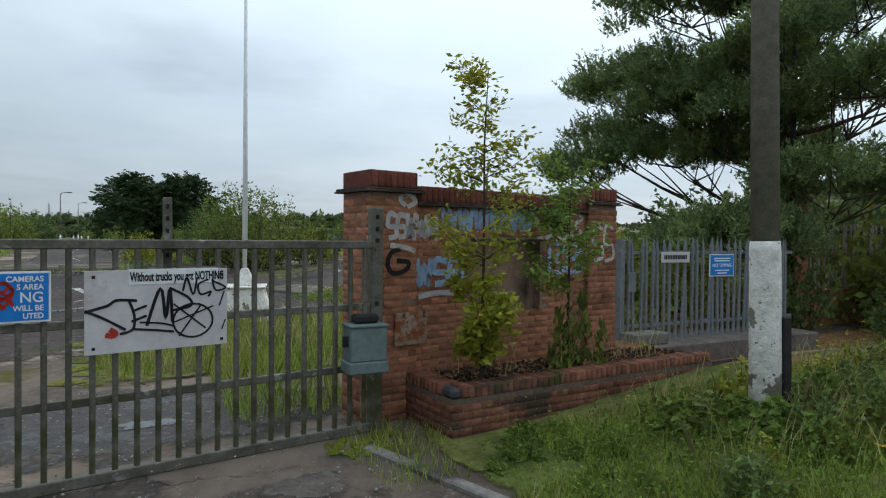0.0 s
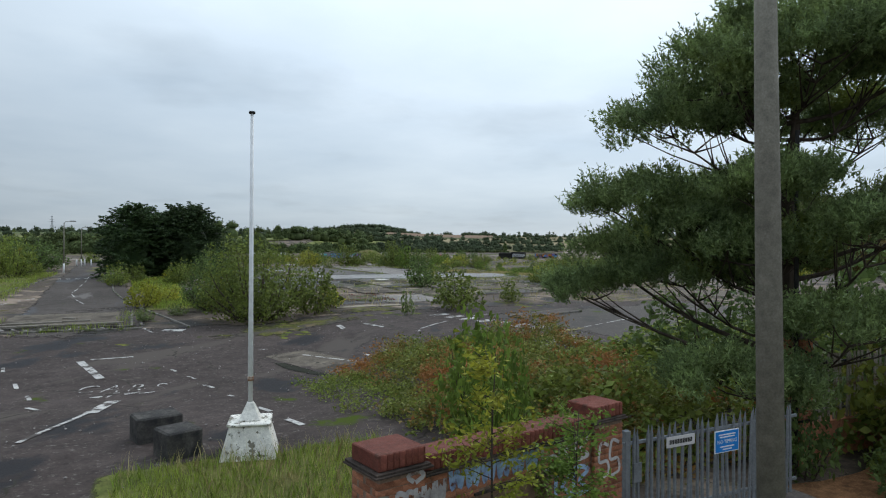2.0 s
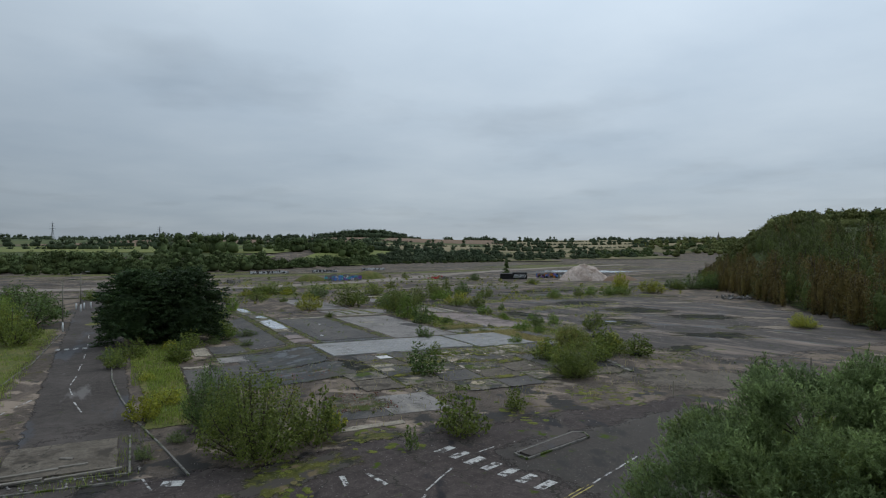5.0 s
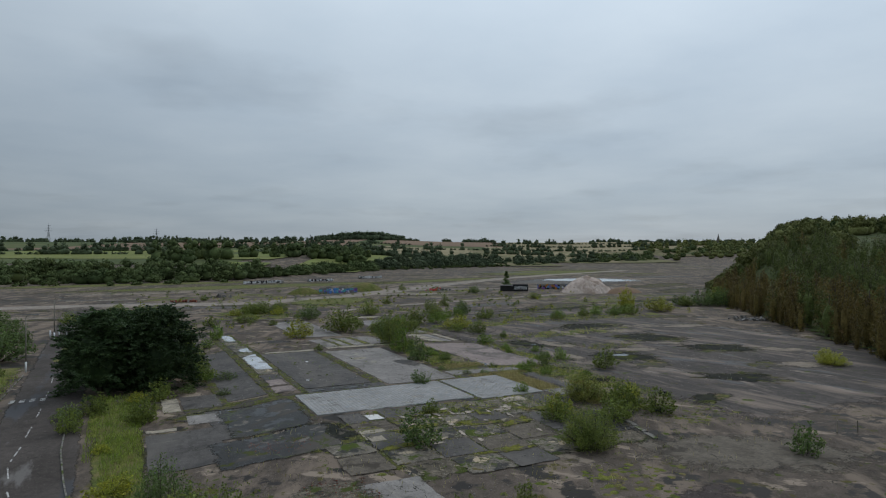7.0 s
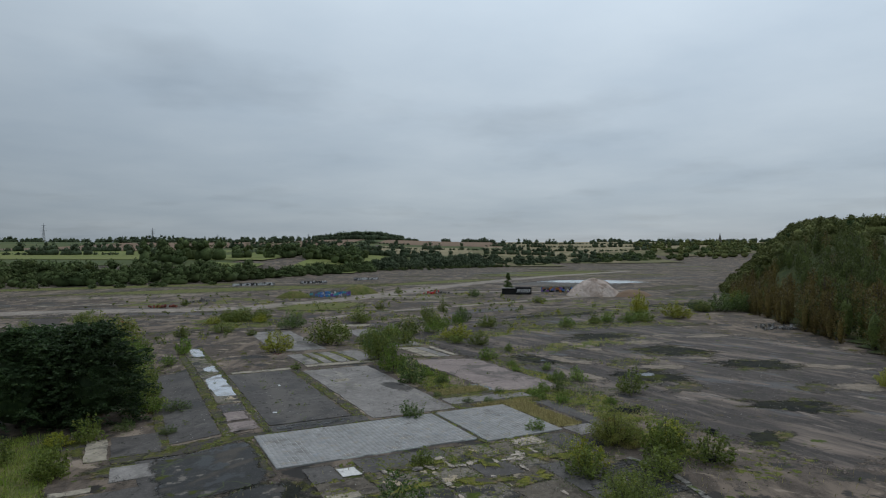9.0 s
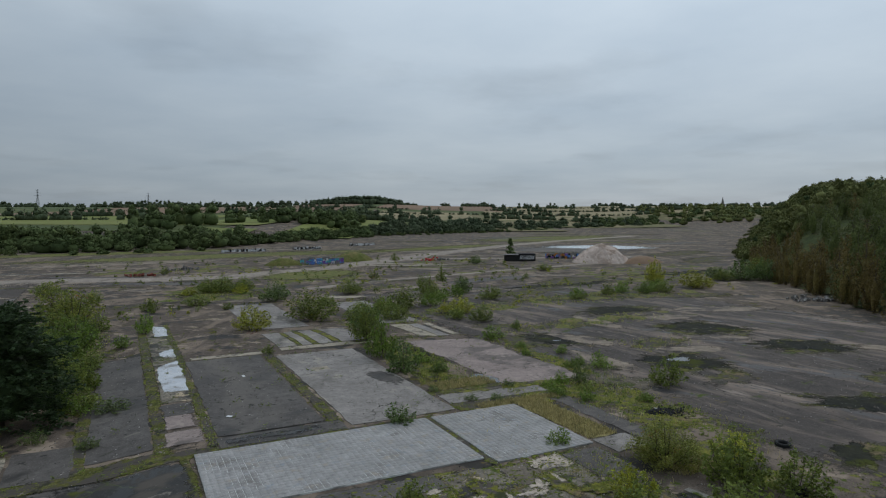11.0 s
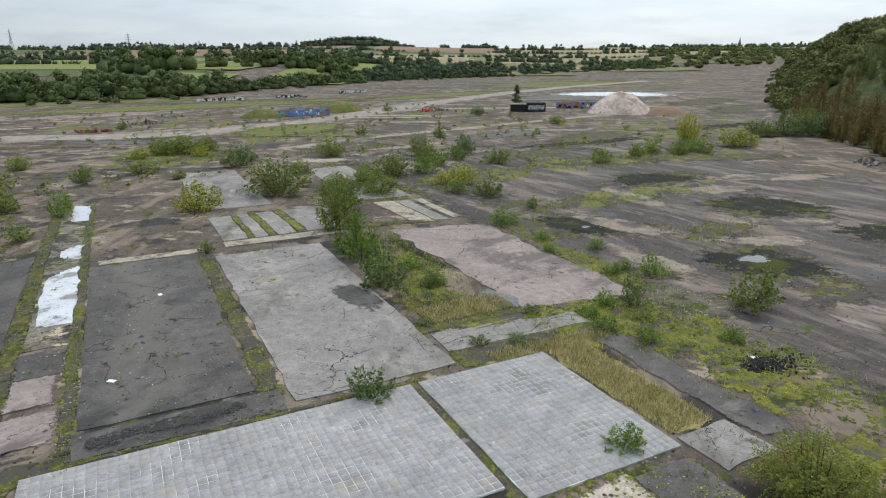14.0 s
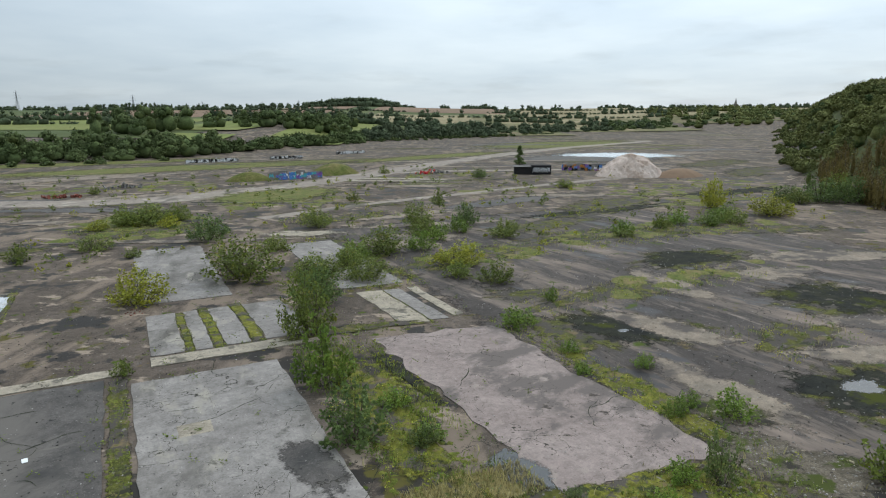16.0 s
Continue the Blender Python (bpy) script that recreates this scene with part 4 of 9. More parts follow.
for s0, l0, l1, grow_ in ((640, -420, -205, 0.5), (770, -520, -290, 0.6), (700, -215, -120, 0.45), (730, -95, 40, 0.6), (930, -300, -90, 0.5), (800, -180, -60, 0.6), (985, -90, 60, 0.5), (1010, 60, 330, 0.35), (1190, 80, 460, 0.4), (1330, 100, 620, 0.45), (1120, 330, 640, 0.4), (1280, -620, -380, 0.5), (1180, -330, -60, 0.45), (880, 60, 240, 0.7)):
    for l in np.arange(l0, l1, 7.0):
        big_one = noise.noise((l / 30, s0, 7.0)) > 0.25 - grow_ * 0.5
        hedges.append((*at(s0 + 24 * noise.noise((l / 200, s0, 2.0)) + 0.05 * l, l + r4.uniform(-3, 3)), r4.uniform(10, 15) if big_one else r4.uniform(7, 9), r4.uniform(8, 13) if big_one else r4.uniform(2.0, 3.2)))
far_wood("hedgerow_trees", hedges, far_dark, "dark hedgerow trees between the far fields", 4, 2, 14, 0.9)
sky_trees = []
for l in np.arange(-1150, 1100, 6.5):
    v = noise.noise((l / 110, 3.3, 0.1)) + 0.6 * noise.noise((l / 25, 1.3, 0.1))
    if v > (0.05 if l > -60 else -0.35) or l < -430:
        sky_trees.append((*at(1500 + r4.uniform(0, 50), l), r4.uniform(13, 21), 4.5 + 10 * max(0, v) + r4.uniform(0, 4) + (4 if l < -330 else 0)))
far_wood("skyline_trees", sky_trees, far_dark, "line of dark trees on the far ridge", 5, 2, 16, 0.9)
far_wood("hilltop_wood", [(*at(r4.uniform(1440, 1530), l), r4.uniform(16, 24), (13 + 8 * ss(-300, -200, l) * (1 - ss(-150, -95, l))) * r4.uniform(0.85, 1.02)) for l in r4.uniform(-295, -95, 150)], far_dark, "dark wood on the far hilltop", 6, 2, 18, 0.9)


# ---- fields beyond the site ----
def field(s0, s1, l0, l1, material, label, lift=0.35):
    ns, nl = max(2, int((s1 - s0) / 40)), max(2, int((l1 - l0) / 40))
    v = []
    for i in range(ns + 1):
        for j in range(nl + 1):
            x, y = at(s0 + (s1 - s0) * i / ns, l0 + (l1 - l0) * j / nl)
            v.append((x, y, G(x, y) + lift))
    f = [(i * (nl + 1) + j, i * (nl + 1) + j + 1, (i + 1) * (nl + 1) + j + 1, (i + 1) * (nl + 1) + j) for i in range(ns) for j in range(nl)]
    tagged(new("field", mesh_of("field", v, f, material)), label, "field", "fields", "structure")


meadow = surface("far_meadow", (0.06, 0.08, 0.03), (0.095, 0.105, 0.04), 0.95, 0.01, 0.3, 0.15, 0.0, world=True)
stubble = surface("far_stubble", (0.25, 0.205, 0.12), (0.2, 0.165, 0.09), 0.95, 0.01, 0.3, 0.12, 0.0, world=True)
ploughed = surface("far_ploughed_soil", (0.2, 0.13, 0.085), (0.17, 0.115, 0.078), 0.95, 0.01, 0.3, 0.12, 0.0, world=True)
pasture = surface("far_pasture", (0.13, 0.155, 0.045), (0.165, 0.17, 0.055), 0.95, 0.01, 0.3, 0.15, 0.0, world=True)
heath = surface("far_rough_ground", (0.12, 0.12, 0.05), (0.16, 0.13, 0.075), 0.95, 0.02, 0.4, 0.3, 0.0, [((0.06, 0.08, 0.03), 0.03, 0.55, 0.1, 0.95)], world=True)
for s0, s1, l0, l1, m_, lab in (
    (1000, 3400, -2600, -100, meadow, "green pasture beyond the tree belt"), (1010, 3400, -100, 130, meadow, "green pasture beyond the yard"),
    (980, 3400, 130, 2600, stubble, "pale stubble fields on the far slope"), (460, 1000, -1500, -160, meadow, "green pasture behind the tree belt"), (640, 1010, -160, 20, meadow, "green pasture behind the far yard"),
):
    field(s0, s1, l0, l1, m_, lab)
for s0, s1, l0, l1, m_, lab in (
    (690, 1000, 20, 130, heath, "rough ground behind the yard"), (815, 990, 130, 300, heath, "rough ground behind the yard"), (925, 1000, 300, 700, heath, "rough ground behind the yard"),
    (525, 775, -480, -225, pasture, "pale green pasture on the far slope"), (790, 1230, -600, -300, ploughed, "red-brown ploughed field on the far slope"), (950, 1430, -290, -165, ploughed, "red-brown ploughed field on the far slope"),
    (440, 490, -168, -130, pasture, "bright green clearing in the tree belt"), (505, 605, -114, -68, pasture, "bright green clearing in the tree belt"), (525, 725, -205, -142, pasture, "green field between the hedges"), (600, 720, -100, -62, pasture, "green field between the hedges"),
    (785, 1100, -100, 40, stubble, "pale stubble field on the far slope"), (838, 1180, 72, 230, stubble, "pale stubble field on the far slope"), (1217, 1480, 150, 500, stubble, "pale stubble field on the far slope"), (1180, 1450, -120, 120, ploughed, "brown field on the far slope"),
):
    field(s0, s1, l0, l1, m_, lab, 0.8)


# ---- moss, weeds and grass on the cleared ground ----
def rect_points(rng, rects, density):
    out = []
    for x0, x1, y0, y1 in rects:
        n = max(2, int((x1 - x0) * (y1 - y0) * density))
        out.append(np.column_stack([rng.uniform(x0, x1, n), rng.uniform(y0, y1, n)]))
    return np.concatenate(out)


def moss_cover(name, rects, density, size, material, seed, label, rise=0.09, bare=0.0):
    """Low cushions of moss over the given strips, joined."""
    rng = np.random.default_rng(seed)
    p = rect_points(rng, rects, density)
    keep = np.array([noise.noise((x * 0.16, y * 0.16, seed)) + 0.55 * noise.noise((x * 0.6, y * 0.6, seed)) + 0.3 * noise.noise((x * 1.7, y * 1.7, seed)) > bare for x, y in p])
    p = p[keep]
    k, n = 9, len(p)
    a = np.linspace(0, 6.2832, k, endpoint=False)
    r = size * rng.uniform(0.5, 1.5, (n, 1)) * rng.uniform(0.6, 1.25, (n, k))
    z = np.array([G(x, y) for x, y in p])[:, None]
    rim = np.stack([p[:, :1] + r * np.cos(a), p[:, 1:] + r * np.sin(a), np.repeat(z + 0.008, k, 1)], 2)
    mid = np.stack([p[:, :1] + 0.55 * r * np.cos(a + 0.2), p[:, 1:] + 0.55 * r * np.sin(a + 0.2), np.repeat(z + rise * 0.75, k, 1)], 2)
    top = np.column_stack([p, z[:, 0] + rise])[:, None, :]
    v = np.concatenate([top, mid, rim], 1).reshape(-1, 3)
    b = (np.arange(n) * (2 * k + 1))[:, None]
    i = np.arange(k)[None, :]
    j = (i + 1) % k
    t1 = np.stack([b + 0 * i, b + 1 + i, b + 1 + j], 2).reshape(-1, 3)
    t2 = np.stack([b + 1 + i, b + 1 + k + i, b + 1 + k + j], 2).reshape(-1, 3)
    t3 = np.stack([b + 1 + i, b + 1 + k + j, b + 1 + j], 2).reshape(-1, 3)
    return tagged(new(name, mesh_of(name, v, np.concatenate([t1, t2, t3]), material, True)), label, "moss", kind="stuff")


def grass_cover(name, rects, density, height, width, material, seed, label, clump=True):
    rng = np.random.default_rng(seed)
    p = rect_points(rng, rects, density)
    if clump:
        p = p[np.array([noise.noise((x * 0.5, y * 0.5, seed + 3.3)) + 0.6 * noise.noise((x * 1.7, y * 1.7, seed)) > -0.05 for x, y in p])]
    return tagged(new(name, blades(name, p, height, width, material, rng)), label, "grass", kind="stuff")


def weed_cover(name, rects, density, tall, material, seed, label, per=14, size=0.06):
    rng = np.random.default_rng(seed)
    p = rect_points(rng, rects, density)
    p = p[np.array([noise.noise((x * 0.4, y * 0.4, seed + 7.7)) > 0.0 for x, y in p])]
    h = tall * rng.uniform(0.3, 1.0, len(p))
    c = np.column_stack([p, np.array([G(x, y) for x, y in p]) + h * 0.55])
    return tagged(new(name, leaves(name, c, h * 0.8, per, size, material, rng, 0.6, 0.8)), label, "weeds", kind="stuff")


# joints between the slabs, and edges of the tiled floors
JOINTS = [(33.45, 34.6, 87, 117), (24, 42, 84.9, 85.5), (41.1, 41.75, 73, 85), (23.5, 24.3, 86, 150), (19.7, 20.8, 86, 145), (21.2, 22, 73, 85), (45, 53, 85.2, 87.6), (43, 56, 90.8, 92.4),
          (38.8, 39.6, 120, 133), (40.9, 41.9, 120, 134), (43.9, 45.1, 120, 134), (59.6, 60, 119, 132), (10, 24, 84.2, 86.2), (14, 15, 86, 124)]
OPEN = [(52, 64, 84, 91), (56, 66, 78, 89), (60, 66, 68, 80), (64.4, 67.5, 88, 118), (46, 53, 92, 118), (34.5, 40, 68.5, 73.5), (42, 50, 66, 73), (2.2, 5.2, 56, 88), (44, 58, 118, 121), (50, 66, 132, 142)]
FAR_MOSS = [(70, 110, 118, 124), (95, 140, 140, 152), (60, 100, 138, 150), (25, 50, 178, 200), (55, 84, 205, 240), (10, 60, 250, 275), (100, 150, 250, 262), (-6, 14, 120, 160), (140, 200, 165, 205), (110, 160, 205, 215)]
moss_cover("moss", JOINTS, 15, 0.15, moss, 1, "green moss grown along the slab joints", 0.06, -0.25)
for k, (x0, x1, y0, y1) in enumerate(JOINTS):
    tagged(drape("moss_strip", x0 - 0.1, x1 + 0.1, y0, y1, carpet, 0.046 + 0.0004 * k, 0, 0.16, 0.3, seed=k * 2.3, fade=0.5), "dark moss and grit along the slab joint", "moss", kind="structure")
moss_cover("moss", OPEN, 6, 0.18, moss, 2, "green and yellowish moss cushions on the open ground", 0.05, 0.02)
moss_cover("moss", FAR_MOSS, 0.12, 1.6, turf, 3, "rough mossy turf islands on the far tarmac", 0.10)
moss_cover("moss", [(-1, 10, 34, 50), (8, 16, 20, 29), (10, 24, 40, 46), (28, 48, 42, 52), (20, 34, 56, 66), (55, 66, 56, 66)], 2.0, 0.28, moss, 4, "thin moss on the old car park", 0.035, 0.22)
weed_cover("weeds", JOINTS, 1.5, 0.4, LEAF["b"], 5, "small green weeds growing in the slab joints", 10, 0.05)
weed_cover("weeds", OPEN, 1.4, 0.45, LEAF["m"], 6, "low green weeds on the open ground", 14, 0.07)
weed_cover("weeds", [(30, 52, 60, 73), (53, 66, 58, 68), (46, 54, 92, 112)], 0.8, 0.5, LEAF["w"], 7, "low grey-green weeds between the broken slabs", 14, 0.06)
grass_cover("dry_grass", [(50.6, 53.6, 74.5, 86), (47, 56, 84.9, 86.4), (46, 53, 92, 95), (52, 56, 66, 71)], 130, 0.34, 0.026, straw_m, 8, "dry straw-coloured grass beside the tiled floor", False)
straw_ground = surface("matted_straw", (0.24, 0.20, 0.09), (0.17, 0.15, 0.06), 0.95, 0.6, 12, 0.5, 0.8, [((0.09, 0.10, 0.025), 0.6, 0.55, 0.08, 0.95), ((0.20, 0.11, 0.05), 0.9, 0.62, 0.06, 0.95)], world=True)
for k, (x0, x1, y0, y1) in enumerate(((50.5, 53.9, 74.2, 86.2), (46.5, 56, 84.7, 86.6), (46, 53, 91.8, 95))):
    tagged(drape("matted_grass", x0, x1, y0, y1, straw_ground, 0.042 + 0.001 * k, 0, 0.3, 0.4, seed=k * 3.3, fade=0.7), "matted dry grass on the ground", "grass", kind="structure")
grass_cover("grass", [(46.2, 52.5, 95, 116), (2.2, 5.4, 56, 92), (-14, -9.5, 60, 120)], 24, 0.5, 0.014, grass_m, 9, "rough green grass in the pit beside the slab")
grass_cover("grass", JOINTS[:4] + OPEN[:4], 9, 0.3, 0.012, grass_m, 10, "tufts of grass along the slab joints")

# carpets of moss and low growth, thin and torn
for k, (x, y, rx, ry, tn) in enumerate(((58, 87, 6.5, 3.2, 15), (62, 84, 4.5, 6, 0), (60, 76, 4, 3, 0), (66.2, 100, 1.6, 13, 0), (55, 90.6, 8, 1.0, 3), (49, 104, 2.6, 11, 0), (37, 73.4, 2.2, 0.5, 0), (58, 69, 3, 2, 0), (57, 64.4, 3, 1.6, 0), (4, 72, 1.4, 14, 0),
                                          (52, 119.6, 7, 1.1, 0), (58, 137, 8, 3, 0), (88, 121, 16, 3, 5), (112, 146, 20, 5, -12), (80, 144, 18, 4, 10), (72, 124, 5, 2.5, 0), (70, 112, 3.4, 5, 0), (86, 102, 6, 2.5, 20), (78, 84, 4, 2.5, 0), (95, 76, 5, 2.5, 30), (100, 160, 16, 4, 8),
                                          (38, 186, 12, 6, 0), (8, 140, 8, 16, 0), (14, 128, 3, 8, 0), (72, 184, 12, 4, 0), (130, 176, 16, 6, 20), (40, 160, 3, 5, 0), (20, 176, 8, 3, 0), (62, 160, 4, 8, 0), (9, 40, 4.5, 2.5, 20), (16, 44, 3, 1.2, 0), (24, 60, 2.4, 3, 0), (10.5, 83, 4, 1.6, 0), (18, 86.6, 5, 0.8, 0), (6.5, 92, 2.2, 5, 0))):
    tagged(patch("moss_carpet", x, y, rx, ry, bright_carpet if 30 < x < 70 and 60 < y < 118 else carpet, (0.07 if k in (4, 5, 10) else 0.018 if y < 60 else 0.030) + 0.0003 * k, 0.95, tn, k * 3.7, 6, 64), "torn carpet of moss and low weeds on the ground", "moss", kind="structure")
bright_turf = surface("bright_turf", (0.125, 0.14, 0.028), (0.17, 0.165, 0.04), 0.95, 0.5, 12, 0.4, 0.8, [((0.07, 0.08, 0.02), 0.6, 0.55, 0.08, 0.95)], world=True)
for x, y, rx, ry in ((3.2, 85.0, 2.9, 13.5), (3.4, 66, 2.0, 9)):
    tagged(patch("turf", x, y, rx, ry, bright_turf, 0.034, 0.5, 0, x + y, 6, 60), "yellow-green turf beside the service road", "turf", kind="structure")
for k, (x0, x1, y0, y1) in enumerate(((38.75, 39.65, 120.4, 132.6), (40.85, 41.95, 120.4, 132.8), (43.9, 45.1, 120.4, 133))):
    tagged(drape("moss_strip", x0, x1, y0, y1, bright_carpet, 0.072 + 0.0005 * k, 0, 0.25, 0.25, seed=k * 1.9, fade=0.5), "bright green moss between two slabs", "moss", kind="structure")
SPOTS = [(52, 65, 83, 91), (56, 66, 72, 83), (64.5, 68, 88, 116), (70, 104, 116, 124), (94, 132, 138, 152), (64, 98, 138, 148), (45.5, 53, 92, 118), (50, 66, 132, 142), (26, 50, 180, 192), (0, 16, 126, 155), (60, 84, 180, 188), (80, 92, 98, 106), (34, 40, 69, 73), (43, 50, 66, 72)]
weed_cover("weeds", SPOTS, 0.55, 0.6, LEAF["b"], 15, "bright green weeds scattered over the cleared ground", 16, 0.075)
weed_cover("weeds", SPOTS, 0.45, 0.6, LEAF["y"], 16, "yellow-green weeds scattered over the cleared ground", 14, 0.07)
grass_cover("dry_grass", SPOTS, 1.6, 0.5, 0.022, straw_m, 17, "dry grass tufts scattered over the cleared ground")
weed_cover("weeds", [(12, 66, 46, 72), (20, 66, 84, 140), (0, 24, 84, 170)], 0.11, 0.6, LEAF["m"], 18, "green weeds growing in cracks of the slabs", 18, 0.07)
grass_cover("dry_grass", [(12, 66, 46, 72), (44, 68, 72, 92)], 0.9, 0.45, 0.022, straw_m, 19, "dry grass tufts in cracks of the slabs")
grass_cover("grass", [(2.0, 5.4, 56, 78), (0.6, 5.6, 72, 97)], 26, 0.42, 0.024, grass_m, 20, "yellow-green grass beside the service road", False)


# ---- yard, puddles and worn ground ----
yard_m = surface("streaked_yard_tarmac", (0.043, 0.036, 0.032), (0.065, 0.053, 0.047), 0.8, 0.12, 10, 0.28, 0.3,
                 [((0.211, 0.163, 0.132), 0.26, 0.50, 0.16, 0.9, 5, -8), ((0.133, 0.107, 0.09), 0.7, 0.54, 0.10, 0.9, 6, 6), ((0.03, 0.027, 0.028), 0.28, 0.58, 0.05, 0.5, 3, -15), ((0.236, 0.189, 0.158), 0.6, 0.61, 0.09, 0.9, 5, 0),
                  (MOSS, 0.35, 0.62, 0.05, 0.95), ((0.122, 0.095, 0.036), 0.5, 0.65, 0.05, 0.95)], world=True, cracks=[(0.12, 0.01, CRACK)], speck=0.4)
tagged(drape("yard", 62.5, 132, 52, 176, yard_m, 0.02, 0, 1.0, 2.5, fade=8.0), "dark tarmac yard streaked with pale dust", "yard", kind="structure")
smooth_m = surface("smooth_grey_tarmac", (0.04, 0.032, 0.027), (0.055, 0.045, 0.037), 0.7, 0.1, 12, 0.2, 0.25, [(MOSS, 0.3, 0.63, 0.04, 0.95), ((0.095, 0.079, 0.063), 0.3, 0.6, 0.05, 0.9, 3, 30), ((0.027, 0.024, 0.021), 0.25, 0.58, 0.05, 0.7, 2, 30)], world=True, cracks=[(0.2, 0.012, CRACK)], speck=0.4)
patch_m = surface("worn_patch_concrete", (0.099, 0.081, 0.063), (0.139, 0.115, 0.09), 0.9, 0.4, 10, 0.3, 0.3, [((0.059, 0.048, 0.038), 0.4, 0.55, 0.06, 0.9)], world=True, cracks=[(0.4, 0.012, CRACK)], speck=0.4)
mud_m = surface("wet_mud", (0.024, 0.020, 0.016), (0.045, 0.036, 0.029), 0.7, 1.5, 20, 0.45, 1.0, [((0.085, 0.072, 0.06), 1.6, 0.58, 0.06, 0.85), ((0.014, 0.012, 0.011), 1.2, 0.56, 0.04, 0.35)], world=True, spec=0.4, speck=0.7)
dry_m = surface("dry_mud", (0.10, 0.085, 0.072), (0.13, 0.11, 0.095), 0.95, 1.5, 20, 0.35, 0.6, world=True, speck=0.4)
tagged(patch("apron", 54.5, 47.5, 11.5, 6.0, patch_m, 0.024, 0.12, -24, 3), "smooth grey tarmac apron", "tarmac", kind="structure")
tagged(drape("apron", 22, 46, 20, 40, smooth_m, 0.012, 0, 1.2, 1.5, turn=8, fade=3.0), "smooth grey tarmac of the old car park", "tarmac", kind="structure")
for x, y, rx, ry, tn in ((75, 111, 4.5, 5, 0), (101, 108, 6, 6, 0), (80, 91.5, 5.0, 5.0, 10), (82, 71.0, 5.5, 3.4, -40), (103, 91.5, 6.5, 4.0, -30), (68, 64, 3, 1.5, 30), (102, 129, 8, 4, 0), (123, 169, 21, 3, 5), (172, 178, 17, 4, 0), (17, 76.5, 3.4, 4.5, 0), (21, 68, 3, 4, 0), (13.5, 83, 3, 2, 0)):
    tagged(patch("moss_carpet", x + 0.3, y - 0.4, rx * 1.26, ry * 1.25, carpet, 0.0275 + 0.0004 * (x % 7), 0.9, tn, x + 2.0, 6, 72), "mossy rim of a wet hollow in the tarmac", "moss", kind="structure")
    tagged(patch("wet_hollow", x, y, rx, ry, wet, 0.032 + 0.0007 * (x % 7), 0.8, tn, x, 6, 72), "dark wet hollow with moss in the tarmac", "wet ground", kind="structure")
for x, y, rx, ry in ((80.5, 93, 1.7, 1.3), (74, 110, 0.8, 0.6), (0.25, 7.0, 0.42, 0.16)):
    tagged(patch("puddle", x, y, rx, ry, puddle, 0.010 if y < 20 else 0.046, 0.7, 0, x + y, 4, 40), "shallow rain puddle reflecting the grey sky", "puddle", kind="structure")
tagged(patch("wet_mud", 0.2, 7.2, 2.1, 1.5, mud_m, 0.004, 0.6, 0, 4, 8, 64), "wet dark mud and grit behind the gate", "mud", kind="structure")
tagged(patch("wet_mud", -0.6, 3.6, 2.9, 2.0, mud_m, 0.005, 0.35, 0, 9, 8, 64), "wet dark rutted mud in front of the gate", "mud", kind="structure")
tagged(patch("dry_patch", 1.25, 4.75, 0.35, 0.28, dry_m, 0.009, 0.8, 20, 6, 4, 40), "drier patch in the muddy entrance", "mud", kind="structure")
park_m = surface("car_park_tarmac", (0.05, 0.039, 0.035), (0.074, 0.058, 0.053), 0.8, 0.15, 14, 0.3, 0.35, [((0.085, 0.071, 0.062), 0.3, 0.57, 0.06, 0.9, 3, 40), ((0.022, 0.02, 0.021), 0.3, 0.57, 0.05, 0.6, 2, 20), (MOSS, 0.5, 0.635, 0.05, 0.95), ((0.119, 0.102, 0.087), 0.5, 0.66, 0.04, 0.9)], world=True, spec=0.05, cracks=[(0.25, 0.014, CRACK)], speck=0.5)
tagged(drape("car_park", -16, 46, 10.5, 44.5, park_m, 0.008, 0, 1.0, 1.6, seed=3, fade=4.0), "dark worn tarmac of the old car park", "car park", kind="structure")
# the long drained channel that holds water
tagged(drape("channel", 20.9, 23.9, 100, 150, broken, 0.045, 0.1, 0.1, 1.0), "stained concrete channel floor", "channel", kind="structure")
# the sky's white reflection on the water is put into its pale base colour
chan_water = surface("channel_water", (0.42, 0.43, 0.45), (0.5, 0.5, 0.51), 0.08, 0.4, 6, 0.1, 0.01, [((0.17, 0.16, 0.15), 0.5, 0.52, 0.06, 0.5), ((0.24, 0.225, 0.205), 1.6, 0.58, 0.04, 0.7)], world=True, spec=0.6)
for k, (x0, x1, y0, y1) in enumerate(((21.2, 23.6, 101.5, 126.0), (21.9, 23.8, 138.5, 149.0))):
    tagged(drape("standing_water", x0, x1, y0, y1, chan_water, 0.062, 0, 0.2, 0.3, k * 2.7, 0, 0.5), "shallow water standing in the channel, sky reflection painted pale", "water", kind="structure")
tagged(patch("puddle", 52.6, 95.3, 1.6, 1.2, puddle, 0.03, 0.5, 20, 3), "brown puddle against the broken slab", "puddle", kind="structure")
for k, (x0, x1, y0, y1, m_) in enumerate(((20.6, 23.6, 95.4, 99.6, dark_slab), (20.6, 23.4, 91.6, 95.8, pink_concrete), (20.4, 23.6, 87.4, 91.2, pink_concrete))):
    tagged(drape("broken_floor", x0, x1, y0, y1, m_, 0.06 + 0.002 * k, 0, 0.3, 0.3, seed=k * 4.1, fade=0.9), "broken pinkish concrete at the end of the channel", "floor", kind="structure")
